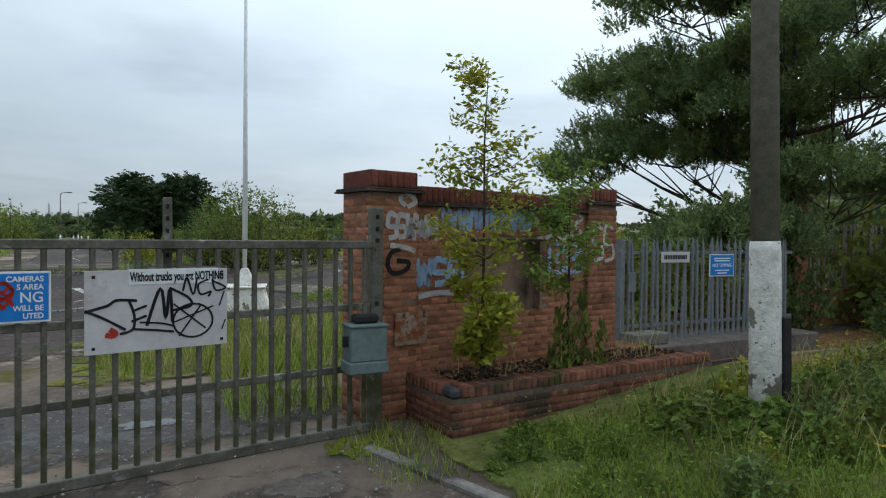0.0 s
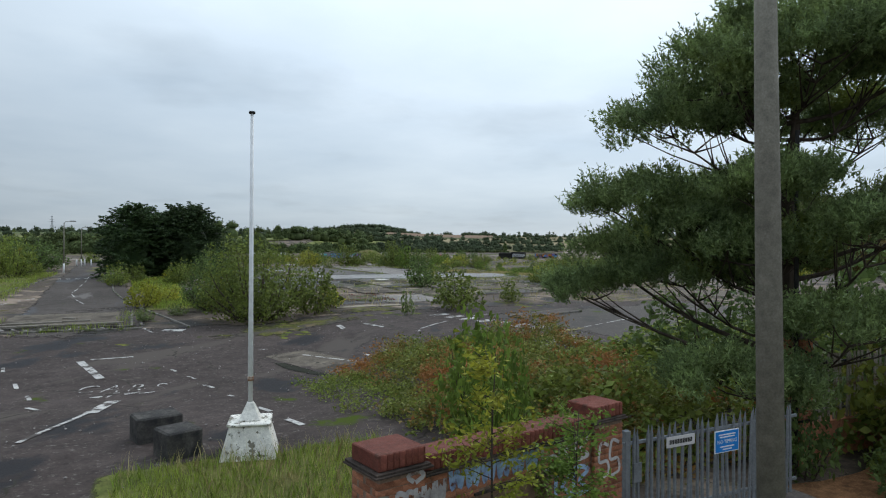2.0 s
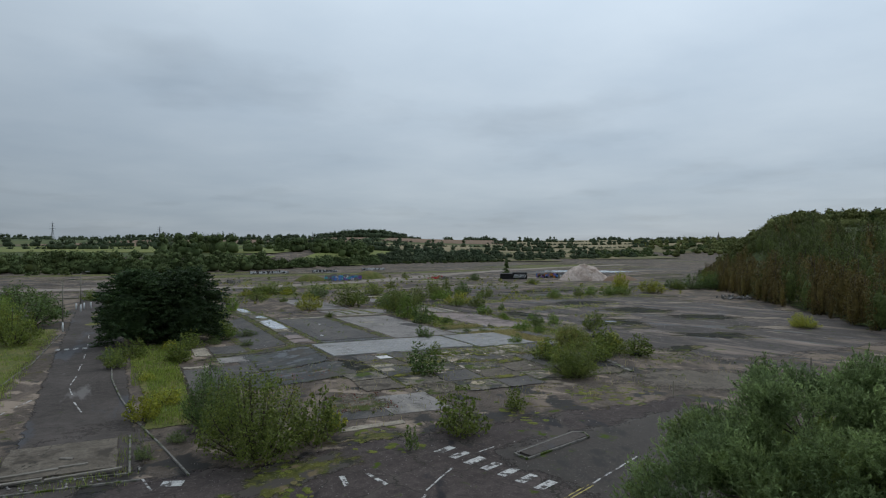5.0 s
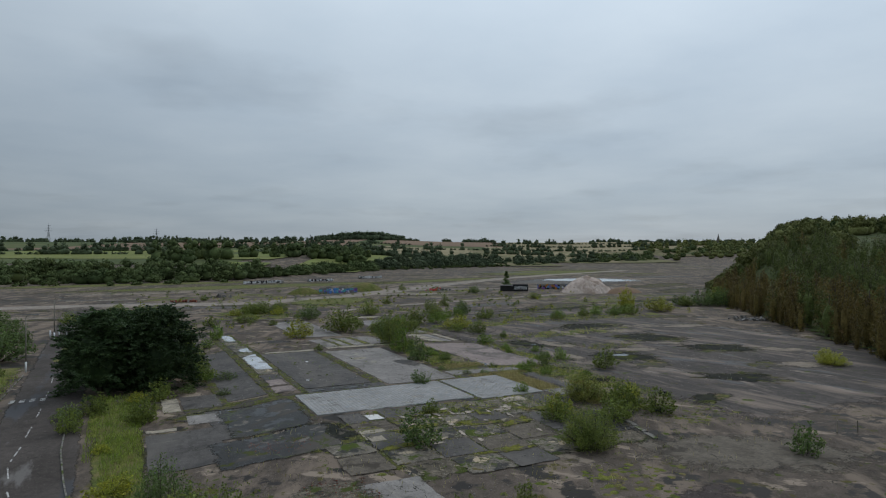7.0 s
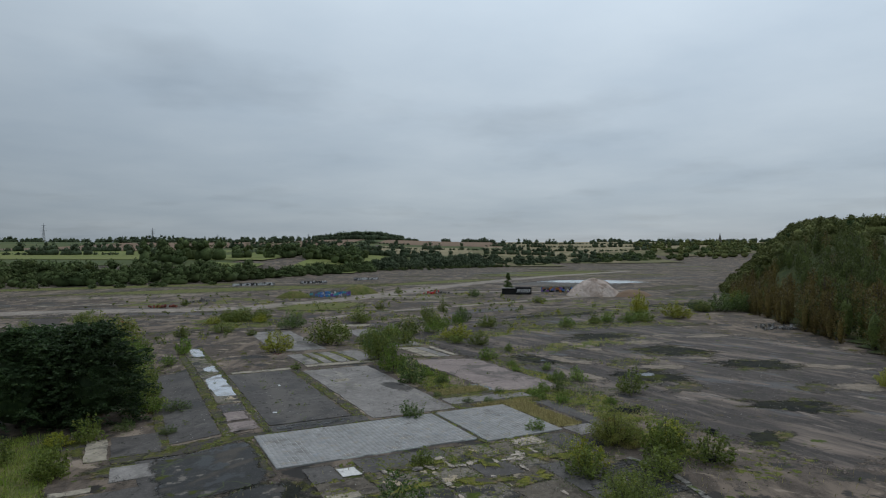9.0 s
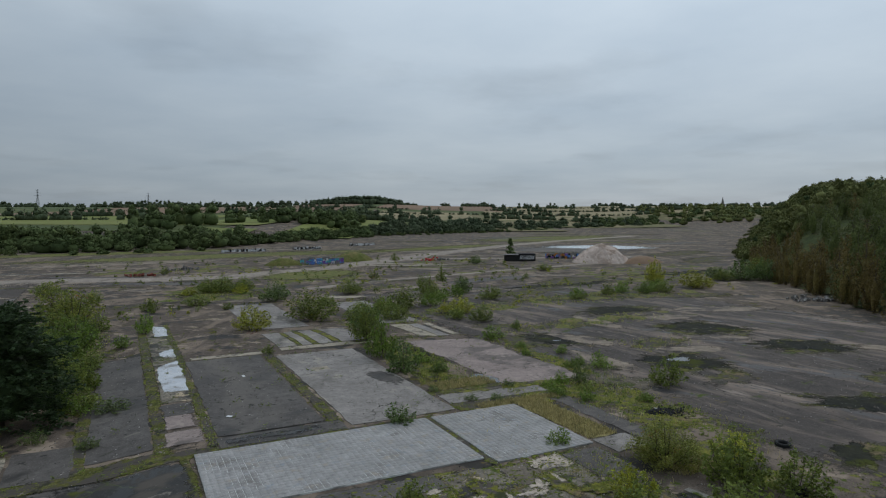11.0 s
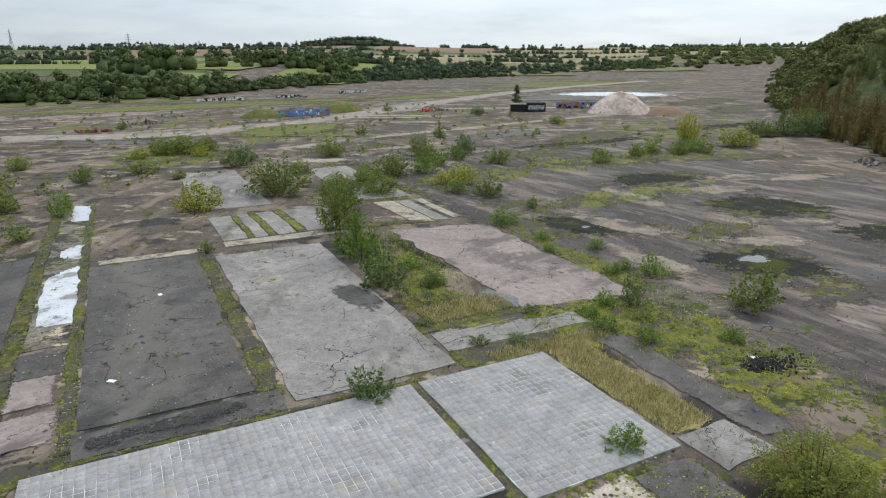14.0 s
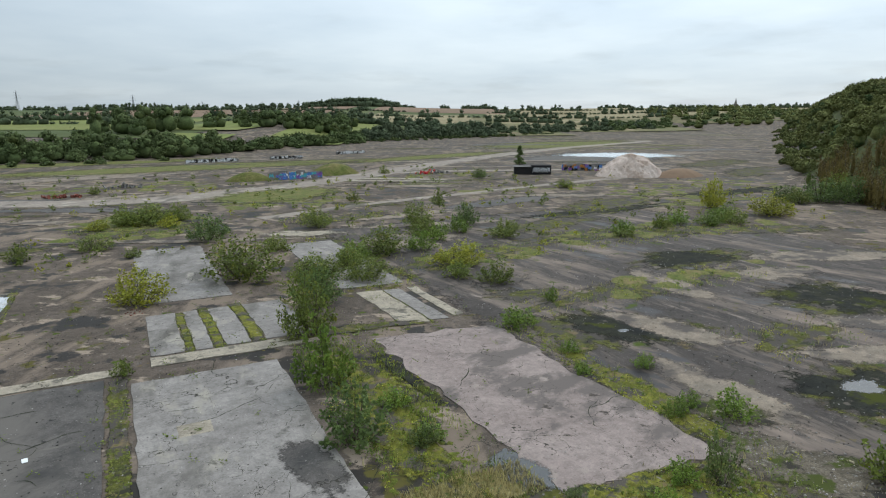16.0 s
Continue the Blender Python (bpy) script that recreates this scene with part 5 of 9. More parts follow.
# bands of bare pale ground far off
for lay, (x, y, rx, ry, tn, m_) in enumerate(((40, 236, 60, 9, 4, dust), (58, 242, 18, 4, 18, dust), (120, 287, 62, 3.2, 41, dust), (78, 109, 2.5, 8, 15, dust), (87, 97, 6, 2.4, -25, dust), (71.5, 97, 2.4, 7, 0, dust), (96, 101, 2.6, 6, 60, dust), (101, 73, 5, 3, -30, dust), (112, 84, 7, 2.4, -40, dust), (120, 121, 4, 12, 70, dust), (104, 118, 3, 8, 80, dust), (74, 130, 5, 2, 10, dust), (88, 182, 18, 3, 10, dust), (20, 300, 50, 8, 5, dust), (75, 158, 10, 7, 0, dust), (90, 120, 8, 2.5, 80, dust),
                              (225, 300, 40, 30, 0, dark_slab), (115, 190, 26, 5, 12, dark_slab), (300, 420, 80, 40, 20, turf), (60, 330, 90, 18, 6, turf), (10, 372, 80, 14, 5, turf), (170, 345, 60, 12, 20, turf), (230, 215, 26, 10, 20, carpet), (250, 250, 30, 10, 20, carpet), (37, 199, 8, 13, -5, turf), (128, 140, 18, 5, -25, carpet))):
    tagged(patch("bare_ground", x, y, rx, ry, m_, 0.034 + 0.0008 * lay, 0.35, tn, x * 0.3, 6, 40), "worn bare ground on the far side of the site", "ground", kind="structure")


def lane(name, points, width, material, lift, label):
    """A band of paving along a bent line, with uneven edges."""
    fine = []
    for (x0, y0), (x1, y1) in zip(points, points[1:]):
        n_ = max(2, int(math.hypot(x1 - x0, y1 - y0) / 3))
        fine += [(x0 + (x1 - x0) * k / n_, y0 + (y1 - y0) * k / n_) for k in range(n_)]
    for _ in range(8):
        fine = [fine[0]] + [((a[0] + 2 * b[0] + c[0]) / 4, (a[1] + 2 * b[1] + c[1]) / 4) for a, b, c in zip(fine, fine[1:], fine[2:])] + [fine[-1]]
    bm, last = bmesh.new(), None
    for i, (x, y) in enumerate(fine):
        p, q = fine[max(i - 1, 0)], fine[min(i + 1, len(fine) - 1)]
        d = math.hypot(q[0] - p[0], q[1] - p[1])
        nx, ny = -(q[1] - p[1]) / d, (q[0] - p[0]) / d
        row = []
        for s in (-1.25, -1, -0.5, 0, 0.5, 1, 1.25):
            w = width / 2 * s * (1 + 0.3 * noise.noise((x * 0.09, y * 0.09, 5 * s)))
            row.append(bm.verts.new((x + nx * w, y + ny * w, G(x + nx * w, y + ny * w) + (lift if abs(s) <= 1 else 0.01))))
        if last:
            for k in range(6):
                bm.faces.new((last[k], last[k + 1], row[k + 1], row[k]))
        last = row
    bmesh.ops.recalc_face_normals(bm, faces=bm.faces)
    return tagged(part(name, bm, material, None), label, "road", kind="structure")


pale_road = surface("dusty_concrete_road", (0.267, 0.223, 0.184), (0.217, 0.18, 0.15), 0.95, 0.12, 5, 0.25, 0.2, [((0.128, 0.109, 0.09), 0.2, 0.57, 0.06, 0.9, 3, 40), ((0.336, 0.294, 0.244), 0.3, 0.60, 0.05, 0.9)], world=True, speck=0.4)
lane("road", [(-40, 246), (8, 240), (33, 228), (49, 231), (66, 239), (95, 257), (145, 298), (214, 348), (275, 382), (394, 434)], 9, pale_road, 0.098, "pale dusty concrete road across the far site")
lane("road", [(58, 190), (71, 196), (90, 202), (116, 208), (144, 215), (164, 219), (205, 222)], 2.6, pale_road, 0.101, "narrow pale concrete strip across the yard")
lane("road", [(100, 272), (140, 268), (180, 252), (215, 240)], 4, pale_road, 0.104, "dusty track past the burnt cabin")
tagged(patch("turf", 69, 225, 19, 14, turf, 0.108, 0.3, 25, 4, 7, 60), "low green turf island inside the bend of the road", "turf", kind="structure")
rng = np.random.default_rng(44)
for k in range(46):
    s, l = rng.uniform(170, 400), rng.uniform(-150, 60)
    x, y = 0.449 * s + 0.893 * l, 0.893 * s - 0.449 * l
    m_ = (dust, carpet, dark_slab, pale_concrete, turf)[rng.choice(5, p=(0.3, 0.25, 0.2, 0.1, 0.15))]
    tagged(patch("worn_band", x, y, rng.uniform(7, 30), rng.uniform(1.2, 4.0), m_, 0.060 + 0.0007 * k, 0.9, -27 + rng.normal() * 9, k * 1.9, 6, 48), "band of worn ground across the far site", "ground", kind="structure")
for k in range(44):
    s, l = rng.uniform(380, 860), rng.uniform(-60, 330)
    if s > site_end(l) - 15:
        continue
    x, y = 0.449 * s + 0.893 * l, 0.893 * s - 0.449 * l
    m_ = (dust, carpet, dark_slab, turf)[rng.choice(4, p=(0.25, 0.25, 0.3, 0.2))]
    tagged(patch("worn_band", x, y, rng.uniform(15, 50), rng.uniform(4.0, 12.0), m_, 0.060 + 0.0007 * k, 0.9, -27 + rng.normal() * 9, k * 1.9, 6, 48), "band of worn ground across the far site", "ground", kind="structure")
weed_cover("weeds", [(0, 150, 150, 300)], 0.022, 1.3, LEAF["m"], 45, "coarse weeds over the far side of the site", 30, 0.22)
weed_cover("weeds", [(20, 190, 140, 260)], 0.014, 1.2, LEAF["y"], 46, "yellowish weeds over the far side of the site", 26, 0.2)
# pond colour carries the bright sky that the water would mirror
pond_m = surface("pale_water", (0.5, 0.52, 0.54), (0.55, 0.57, 0.58), 0.12, 0.05, 0.5, 0.05, 0.0, world=True, spec=0.6)
tagged(patch("pond", 250, 310, 32, 22, pond_m, 0.112, 0.25, -30, 2, 5, 40), "shallow pond on the far yard, painted pale with sky reflection", "water", kind="structure")


# ---- rubble of broken concrete in front of the tiled floor ----
BAYS = (
    (24.2, 28.6, 66.6, 69.8, patch_m), (28.9, 33.0, 66.2, 69.0, broken), (33.3, 36.6, 65.8, 68.6, broken), (24.2, 26.4, 70.2, 73.6, dark_slab), (28.6, 32.6, 70.6, 73.9, dark_slab), (32.9, 36.5, 71.6, 73.6, dark_slab), (36.8, 40.8, 69.6, 73.2, broken),
    (37.0, 40.2, 65.4, 68.4, dark_slab), (40.6, 43.2, 66.2, 69.2, broken), (41.2, 43.3, 69.6, 72.4, patch_m), (43.6, 46.4, 70.9, 72.9, tan_floor), (43.5, 46.4, 67.6, 70.4, broken), (46.8, 49.8, 68.4, 72.6, dark_slab), (37.8, 42.0, 59.2, 63.0, patch_m),
    (33.4, 37.4, 61.4, 65.2, broken), (29.0, 33.0, 62.0, 65.8, broken), (24.4, 28.6, 62.0, 66.2, dark_slab), (24.4, 28.6, 57.8, 61.6, broken), (29.0, 33.0, 57.8, 61.6, dark_slab), (33.4, 37.4, 57.4, 61.0, patch_m), (38.0, 42.2, 55.0, 58.6, broken), (42.4, 44.6, 60.4, 66.0, dark_slab), (20.2, 23.9, 57.2, 61.0, patch_m), (20.2, 23.9, 61.4, 64.4, broken), (29.2, 33.4, 53.4, 57.2, broken), (33.8, 37.6, 53.4, 57.0, dark_slab), (42.4, 44.2, 55.6, 60.0, dark_slab),
)
for k, (x0, x1, y0, y1, m_) in enumerate(BAYS):
    ob = drape("floor_bay", x0 - 0.25, x1 + 0.25, y0 - 0.25, y1 + 0.25, m_, 0.055 + 0.0011 * k, 0, 0.12, 0.25, seed=k * 1.7, turn=(0.0, 0.6, -0.5, 1.2)[k % 4], fade=0.8 if m_ in (broken, tan_floor) else 0.5)
    tagged(ob, "weathered bay of broken concrete floor", "floor slab", "broken floor bays", "structure")
# crumbling pale edges where the screed has broken away
rng = np.random.default_rng(22)
for k in range(34):
    u = rng.random()
    x, y = (28.5 + 13 * u, 70.1 - 2.0 * u + rng.normal() * 0.25) if k % 2 else (rng.uniform(25, 50), rng.uniform(60, 73))
    tagged(patch("broken_screed", x, y, rng.uniform(0.3, 1.1), rng.uniform(0.15, 0.4), tan_floor, 0.113 + 0.0006 * k, 0.9, rng.choice([0, 90]) + rng.normal() * 8, k * 2.1, 3, 40), "pale crumbled screed along a broken floor edge", "screed", kind="structure")
tagged(drape("white_base", 26.4, 28.3, 70.3, 72.5, white_stone, 0.10, 0, 0.12, 0.2, seed=2, fade=0.5), "chipped white stone base in the floor", "base", kind="structure")
tagged(drape("white_base", 24.4, 25.8, 63.8, 65.2, pale_concrete, 0.12, 0.1, 0.05, 0.5, seed=3), "pale square concrete base in the floor", "base", kind="structure")
tagged(drape("broken_floor", 24.2, 50.2, 53.4, 73.9, gritty, 0.036, 0, 0.5, 1.0, seed=4, fade=3.0), "gritty mossy ground between the broken floor bays", "floor", kind="structure")
moss_cover("moss", [(24, 50, 57, 73.8)], 9, 0.16, moss, 24, "moss grown between the broken floor bays", 0.09, 0.02)
for k, (x, y, rx, ry, tn) in enumerate(((30.5, 66.0, 3.2, 0.7, 4), (36.5, 65.2, 3.0, 0.9, -8), (38.6, 69.2, 1.0, 2.4, 0), (33.0, 70.2, 3.6, 0.6, 0), (43.4, 68.6, 0.8, 3.0, 0), (28.6, 68.4, 0.5, 2.4, 0), (40.4, 64.0, 2.4, 1.0, 20), (45.6, 66.8, 2.0, 0.9, -10), (26.4, 61.8, 2.4, 0.7, 5), (34.8, 57.2, 3.0, 0.8, 0))):
    tagged(patch("moss_carpet", x, y, rx, ry, bright_carpet, 0.118 + 0.001 * k, 0.9, tn, k * 2.9, 5, 56), "bright moss spreading over the broken floor", "moss", kind="structure")
moss_cover("moss", [(33.5, 40, 68.6, 71.4), (28.6, 37, 65.0, 66.4), (24, 29, 69.7, 70.4)], 26, 0.17, moss, 25, "thick green moss over the floor joints", 0.12, -0.1)
for k, (x0, x1, y0, y1) in enumerate(((24.6, 29, 55, 57.5), (14, 19.6, 49, 53), (19.6, 25, 49, 55))):
    tagged(drape("broken_floor", x0, x1, y0, y1, (broken, dark_slab, concrete)[k], 0.03, 0.1, 0.15, 0.9, seed=k), "worn concrete floor remnant", "floor", kind="structure")


def stones(name, rects, density, size, material, seed, label, flat=0.6):
    """Loose bits of rubble, joined."""
    rng = np.random.default_rng(seed)
    p = rect_points(rng, rects, density)
    n = len(p)
    base = np.array([(1, 0, 0), (0, 1, 0), (-1, 0, 0), (0, -1, 0), (0, 0, flat), (0, 0, -flat)], float)
    f = np.array([(0, 1, 4), (1, 2, 4), (2, 3, 4), (3, 0, 4), (1, 0, 5), (2, 1, 5), (3, 2, 5), (0, 3, 5)])
    s = size * rng.uniform(0.4, 1.6, (n, 1, 1)) * rng.uniform(0.6, 1.3, (n, 6, 1))
    c = np.column_stack([p, np.array([G(x, y) for x, y in p]) + 0.05])[:, None, :]
    v = (c + base[None] * s).reshape(-1, 3)
    fs = (np.arange(n)[:, None, None] * 6 + f[None]).reshape(-1, 3)
    return tagged(new(name, mesh_of(name, v, fs, material)), label, "rubble", kind="stuff")


cap_m = surface("wet_red_brick", (0.15, 0.045, 0.032), (0.2, 0.07, 0.05), 0.7, 2, 60, 0.3, 0.4, [((0.07, 0.04, 0.03), 2.2, 0.6, 0.1, 0.9)], each=0.25, island=0.25)
rubble_m = surface("rubble", (0.2, 0.18, 0.165), (0.32, 0.29, 0.27), 0.95, 0.8, 10, 0.3, 0.3, island=0.45, world=True)
stones("rubble", [(26, 50, 60, 73.6), (46, 54, 88, 93), (22, 24.4, 90, 99), (60, 66, 80, 92)], 1.7, 0.07, rubble_m, 31, "small pale rubble scattered over broken concrete")
stones("rubble", [(15, 45, 45, 58), (12, 24, 86, 150), (24, 45, 86, 117), (54, 64, 92, 116), (66, 100, 70, 130)], 0.12, 0.07, rubble_m, 32, "small bits of rubble scattered over the slabs")
stones("rubble", [(-3, 12, 17, 46), (10, 24, 26, 46)], 0.25, 0.035, rubble_m, 33, "small bits of rubble on the tarmac")
stones("rubble", [(20, 66, 56, 90), (12, 66, 84, 140), (66, 110, 70, 135)], 0.55, 0.05, rubble_m, 34, "bits of broken brick and concrete scattered about")
clinker_m = surface("dark_clinker", (0.02, 0.019, 0.018), (0.045, 0.038, 0.032), 0.95, 1, 8, 0.3, 0.3, island=0.4, world=True)
stones("rubble", [(20, 66, 56, 90), (12, 66, 84, 140), (66, 110, 70, 135)], 0.5, 0.06, clinker_m, 35, "dark bits of clinker and tarmac scattered about", 0.4)
stones("brick_rubble", [(15.4, 19.6, 65.6, 69.2), (14.2, 16, 67, 71)], 16, 0.07, cap_m, 39, "broken red brick rubble on the wet floor")
stones("grit", [(-2.6, 2.0, 2.0, 8.6)], 60, 0.011, rubble_m, 38, "grit and small stones trodden into the entrance mud")
stones("rubble", [(-6, 46, 12, 56)], 0.5, 0.03, rubble_m, 36, "grit scattered over the car park")
wet_tarmac = surface("wet_tarmac", (0.014, 0.012, 0.010), (0.024, 0.021, 0.018), 0.5, 0.3, 10, 0.4, 0.3, [((0.075, 0.064, 0.054), 0.28, 0.52, 0.06, 0.8, 2, 70), ((0.06, 0.066, 0.014), 0.45, 0.57, 0.06, 0.95), ((0.16, 0.14, 0.12), 0.6, 0.62, 0.04, 0.9), ((0.012, 0.011, 0.010), 0.35, 0.55, 0.05, 0.3)], world=True, spec=0.15, cracks=[(0.2, 0.02, (0.05, 0.06, 0.015))], speck=0.4)
for x0, x1, y0, y1 in ((10.6, 22.2, 63.6, 72.2), (12.8, 22.0, 72.0, 84.4), (24.4, 33.0, 85.6, 87.6)):
    tagged(drape("wet_floor", x0, x1, y0, y1, wet_tarmac, 0.075, 0, 0.3, 0.8, seed=x0, fade=2.2), "black wet floor of a cleared building", "floor", kind="structure")
tagged(drape("dark_strip", 54.4, 57.2, 72, 87.2, dark_slab, 0.05, 0, 0.25, 0.5, seed=6, fade=0.8), "dark wet strip of tarmac beside the dry grass", "tarmac", kind="structure")
tagged(drape("concrete_slab", 50.8, 54.2, 71.2, 74.2, concrete, 0.07, 0.1, 0.2, 0.7, seed=9), "stained concrete slab beside the tiled floor", "floor slab", "floor slabs", "structure")
slag_m = surface("black_slag", (0.018, 0.018, 0.02), (0.035, 0.034, 0.035), 0.9, 1, 8, 0.4, 0.5, island=0.4, world=True)
slag = thing("slag_heap", "low heap of black broken slag", "heap", (62.2, 78.6, 0))
rr = np.random.default_rng(3)
bm = bmesh.new()
for k in range(620):
    a, q = rr.uniform(0, 6.28), abs(rr.normal()) * 0.85
    bmesh.ops.create_icosphere(bm, subdivisions=1, radius=rr.uniform(0.04, 0.11), matrix=Matrix.Translation((1.7 * q * math.cos(a) - 0.4, 0.95 * q * math.sin(a) - 0.6, G(62.2, 78.6) + 0.04 + 0.34 * max(0, 1 - q))))
tagged(part("slag", bm, slag_m, slag), "black slag lumps, joined", kind="stuff")


# ---- road markings, kerbs ----
def mark(x0, y0, x1, y1, width, label="worn white painted road line", paint=road_paint):
    a = math.atan2(y1 - y0, x1 - x0)
    L = math.hypot(x1 - x0, y1 - y0)
    cx, cy = (x0 + x1) / 2, (y0 + y1) / 2
    ob = drape("road_marking", cx - L / 2, cx + L / 2, cy - width / 2, cy + width / 2, paint, 0.028, 0, 0.025, 0.5, seed=cx, turn=math.degrees(a))
    tagged(ob, label, "road marking", "road markings", "structure")


yellow_paint = surface("worn_yellow_paint", (0.42, 0.34, 0.10), (0.32, 0.26, 0.09), 0.7, 1.5, 20, 0.25, 0.2, [((0.06, 0.048, 0.042), 1.6, 0.5, 0.05, 0.85)], world=True)
for q in (0.0, 0.28):
    mark(15.4 + 0.11 * q, 26.6 - q, 24.2 + 0.11 * q, 30.2 - q, 0.1, "worn double yellow line on the tarmac", yellow_paint)
# worn painted word that can no longer be read
for q in range(8):
    u = q / 7
    mark(17.1 + 4.2 * u, 26.2 + 1.75 * u, 17.75 + 4.0 * u, 25.1 + 1.65 * u, 0.14, "worn unreadable painted letter on the tarmac")
mark(18.6, 24.7, 21.8, 26.4, 0.1)


for q in ((-2.4, 18.3, -0.9, 22.1, 0.14), (-1.0, 21.6, -0.4, 23.6, 0.42), (-1.9, 33.0, -0.9, 28.4, 0.32), (-1.5, 33.3, 0.3, 33.4, 0.2), (1.7, 29.4, 1.85, 28.9, 0.12), (2.2, 27.6, 2.4, 27.0, 0.14), (2.6, 25.4, 2.85, 24.6, 0.14), (3.05, 22.6, 3.2, 22.2, 0.12),
          (3.5, 19.8, 3.75, 18.9, 0.16), (3.9, 17.6, 4.15, 16.7, 0.18), (-4.7, 32.6, -4.6, 31.6, 0.12), (-3.8, 28.8, -3.6, 27.8, 0.14), (-3.1, 26.2, -2.9, 25.2, 0.14), (-2.85, 23.8, -2.4, 23.0, 0.14),
          (-4.9, 75.0, -4.6, 79, 0.12), (-4.6, 82, -4.5, 86, 0.12), (-4.5, 90, -4.5, 94, 0.12), (-4.4, 70.5, -4.9, 73.5, 0.12), (-3.3, 63.5, -4.1, 67.5, 0.12), (-8.6, 67.6, -7.6, 69.8, 0.14), (-9.6, 64.8, -9.1, 66.0, 0.14),
          (-4.6, 100, -4.7, 104, 0.12), (-4.9, 110, -5.0, 114, 0.12), (6.0, 33.4, 6.3, 33.0, 0.2), (7.6, 30.6, 9.4, 27.0, 0.12), (11.6, 36.6, 11.8, 38.2, 0.3), (13.2, 37.6, 13.6, 35.4, 0.25), (15.2, 33.4, 18.2, 36.0, 0.12), (14.4, 32.2, 14.9, 32.9, 0.14), (20.9, 37.8, 22.6, 38.4, 0.12), (10.1, 28.6, 10.2, 27.5, 0.16), (1.0, 44.0, 1.4, 41.8, 0.14), (2.0, 42.6, 3.2, 42.2, 0.9), (24, 30, 30, 32.6, 0.12), (33.5, 33.0, 35, 33.4, 0.2)):
    mark(*q)
for k in range(7):
    u = k / 6
    x, y = 19.3 + 2.4 * u, 39.3 - 8.2 * u
    mark(x - 0.75, y - 0.3, x + 0.75, y + 0.3, 0.62, "worn white zebra crossing stripe")
for k in range(4):
    mark(-8.0 + k * 1.05, 98.6, -8.0 + k * 1.05, 100.2, 0.55, "worn white zebra crossing stripe")
# the painted word CARS, and strokes of a second line too worn to read
letters = thing("painted_word", "worn white painted word CARS on the tarmac", "road marking", (-1.75, 25.95, G(-0.2, 26.2) + 0.034), kind="structure", turn=-14)
for k, ch in enumerate("CARS"):
    cu = bpy.data.curves.new("letter", "FONT")
    cu.body, cu.size, cu.offset = ch, 1.0, -0.012
    tmp = bpy.data.objects.new("letter", cu)
    me = bpy.data.meshes.new_from_object(tmp)
    bpy.data.objects.remove(tmp)
    me.materials.clear(); me.materials.append(road_paint)
    part("letter", me, None, letters).matrix_basis = pose(0.86 * k, 0, 0) @ Matrix.Diagonal((0.95, 1.75, 1, 1))
rr = np.random.default_rng(8)
for k in range(9):
    x, y = rr.uniform(-1.5, 0.8), rr.uniform(24.4, 25.2)
    a = rr.choice([0.1, 0.25, 1.2, -1.1, -0.2])
    L = rr.uniform(0.25, 0.6)
    mark(x, y, x + L * math.cos(a), y + L * math.sin(a), 0.09, "worn stroke of a painted road letter")

kerb_m = surface("kerb_concrete", (0.15, 0.137, 0.12), (0.21, 0.192, 0.172), 0.9, 2, 30, 0.3, 0.4, [(MOSS, 0.8, 0.52, 0.08, 0.95), ((0.05, 0.045, 0.04), 1.2, 0.56, 0.08, 0.9)], world=True)


def kerb_line(points, label="mossy concrete kerb stone beside the road", step=0.95, h=0.12, w=0.14):
    """Kerb stones end to end along a line."""
    for (x0, y0), (x1, y1) in zip(points, points[1:]):
        L = math.hypot(x1 - x0, y1 - y0)
        n = max(1, round(L / step))
        for k in range(n):
            u = (k + 0.5) / n
            x, y = x0 + (x1 - x0) * u, y0 + (y1 - y0) * u
            ob = part("kerb", box(-L / n / 2 + 0.01, L / n / 2 - 0.01, -w / 2, w / 2, -0.2, h, 0.015), kerb_m, None)
            ob.matrix_basis = pose(x, y, G(x, y), 0, 0, math.degrees(math.atan2(y1 - y0, x1 - x0)))
            tagged(ob, label, "kerb", "kerb stones", "structure")


kerb_line([(-1.6, 96), (-1.2, 76), (-0.4, 68), (0.8, 58.6), (2.5, 49.7), (3.6, 43.4)])
kerb_line([(-9.0, 118), (-9.6, 90), (-11.5, 72)])
kerb_line([(-7.0, 46.2), (0.3, 45.2), (0.4, 54)])
kerb_line([(-9.3, 44.6), (0.9, 43.8)])
kerb_line([(50.6, 64.6), (51.3, 60.0), (49.6, 54)], "pale concrete edging beside the cobbles", 2.4, 0.07, 0.55)
kerb_line([(49.0, 221.5), (60, 214), (80, 203)], "pale kerb round the grass island", 2.0, 0.15, 0.3)
# raised traffic island near the crossing
tagged(drape("traffic_island", 23.4, 30.0, 36.5, 37.9, road_tarmac, 0.12, 0.2, 0.05, 0.6, turn=17), "narrow raised traffic island with a worn kerb", "traffic island", kind="structure")
kerb_line([(23.2, 35.2), (29.8, 37.2), (30.2, 38.2), (29.4, 38.6), (23.0, 36.4), (23.2, 35.2)], "worn concrete kerb of the traffic island", 0.9, 0.15, 0.13)
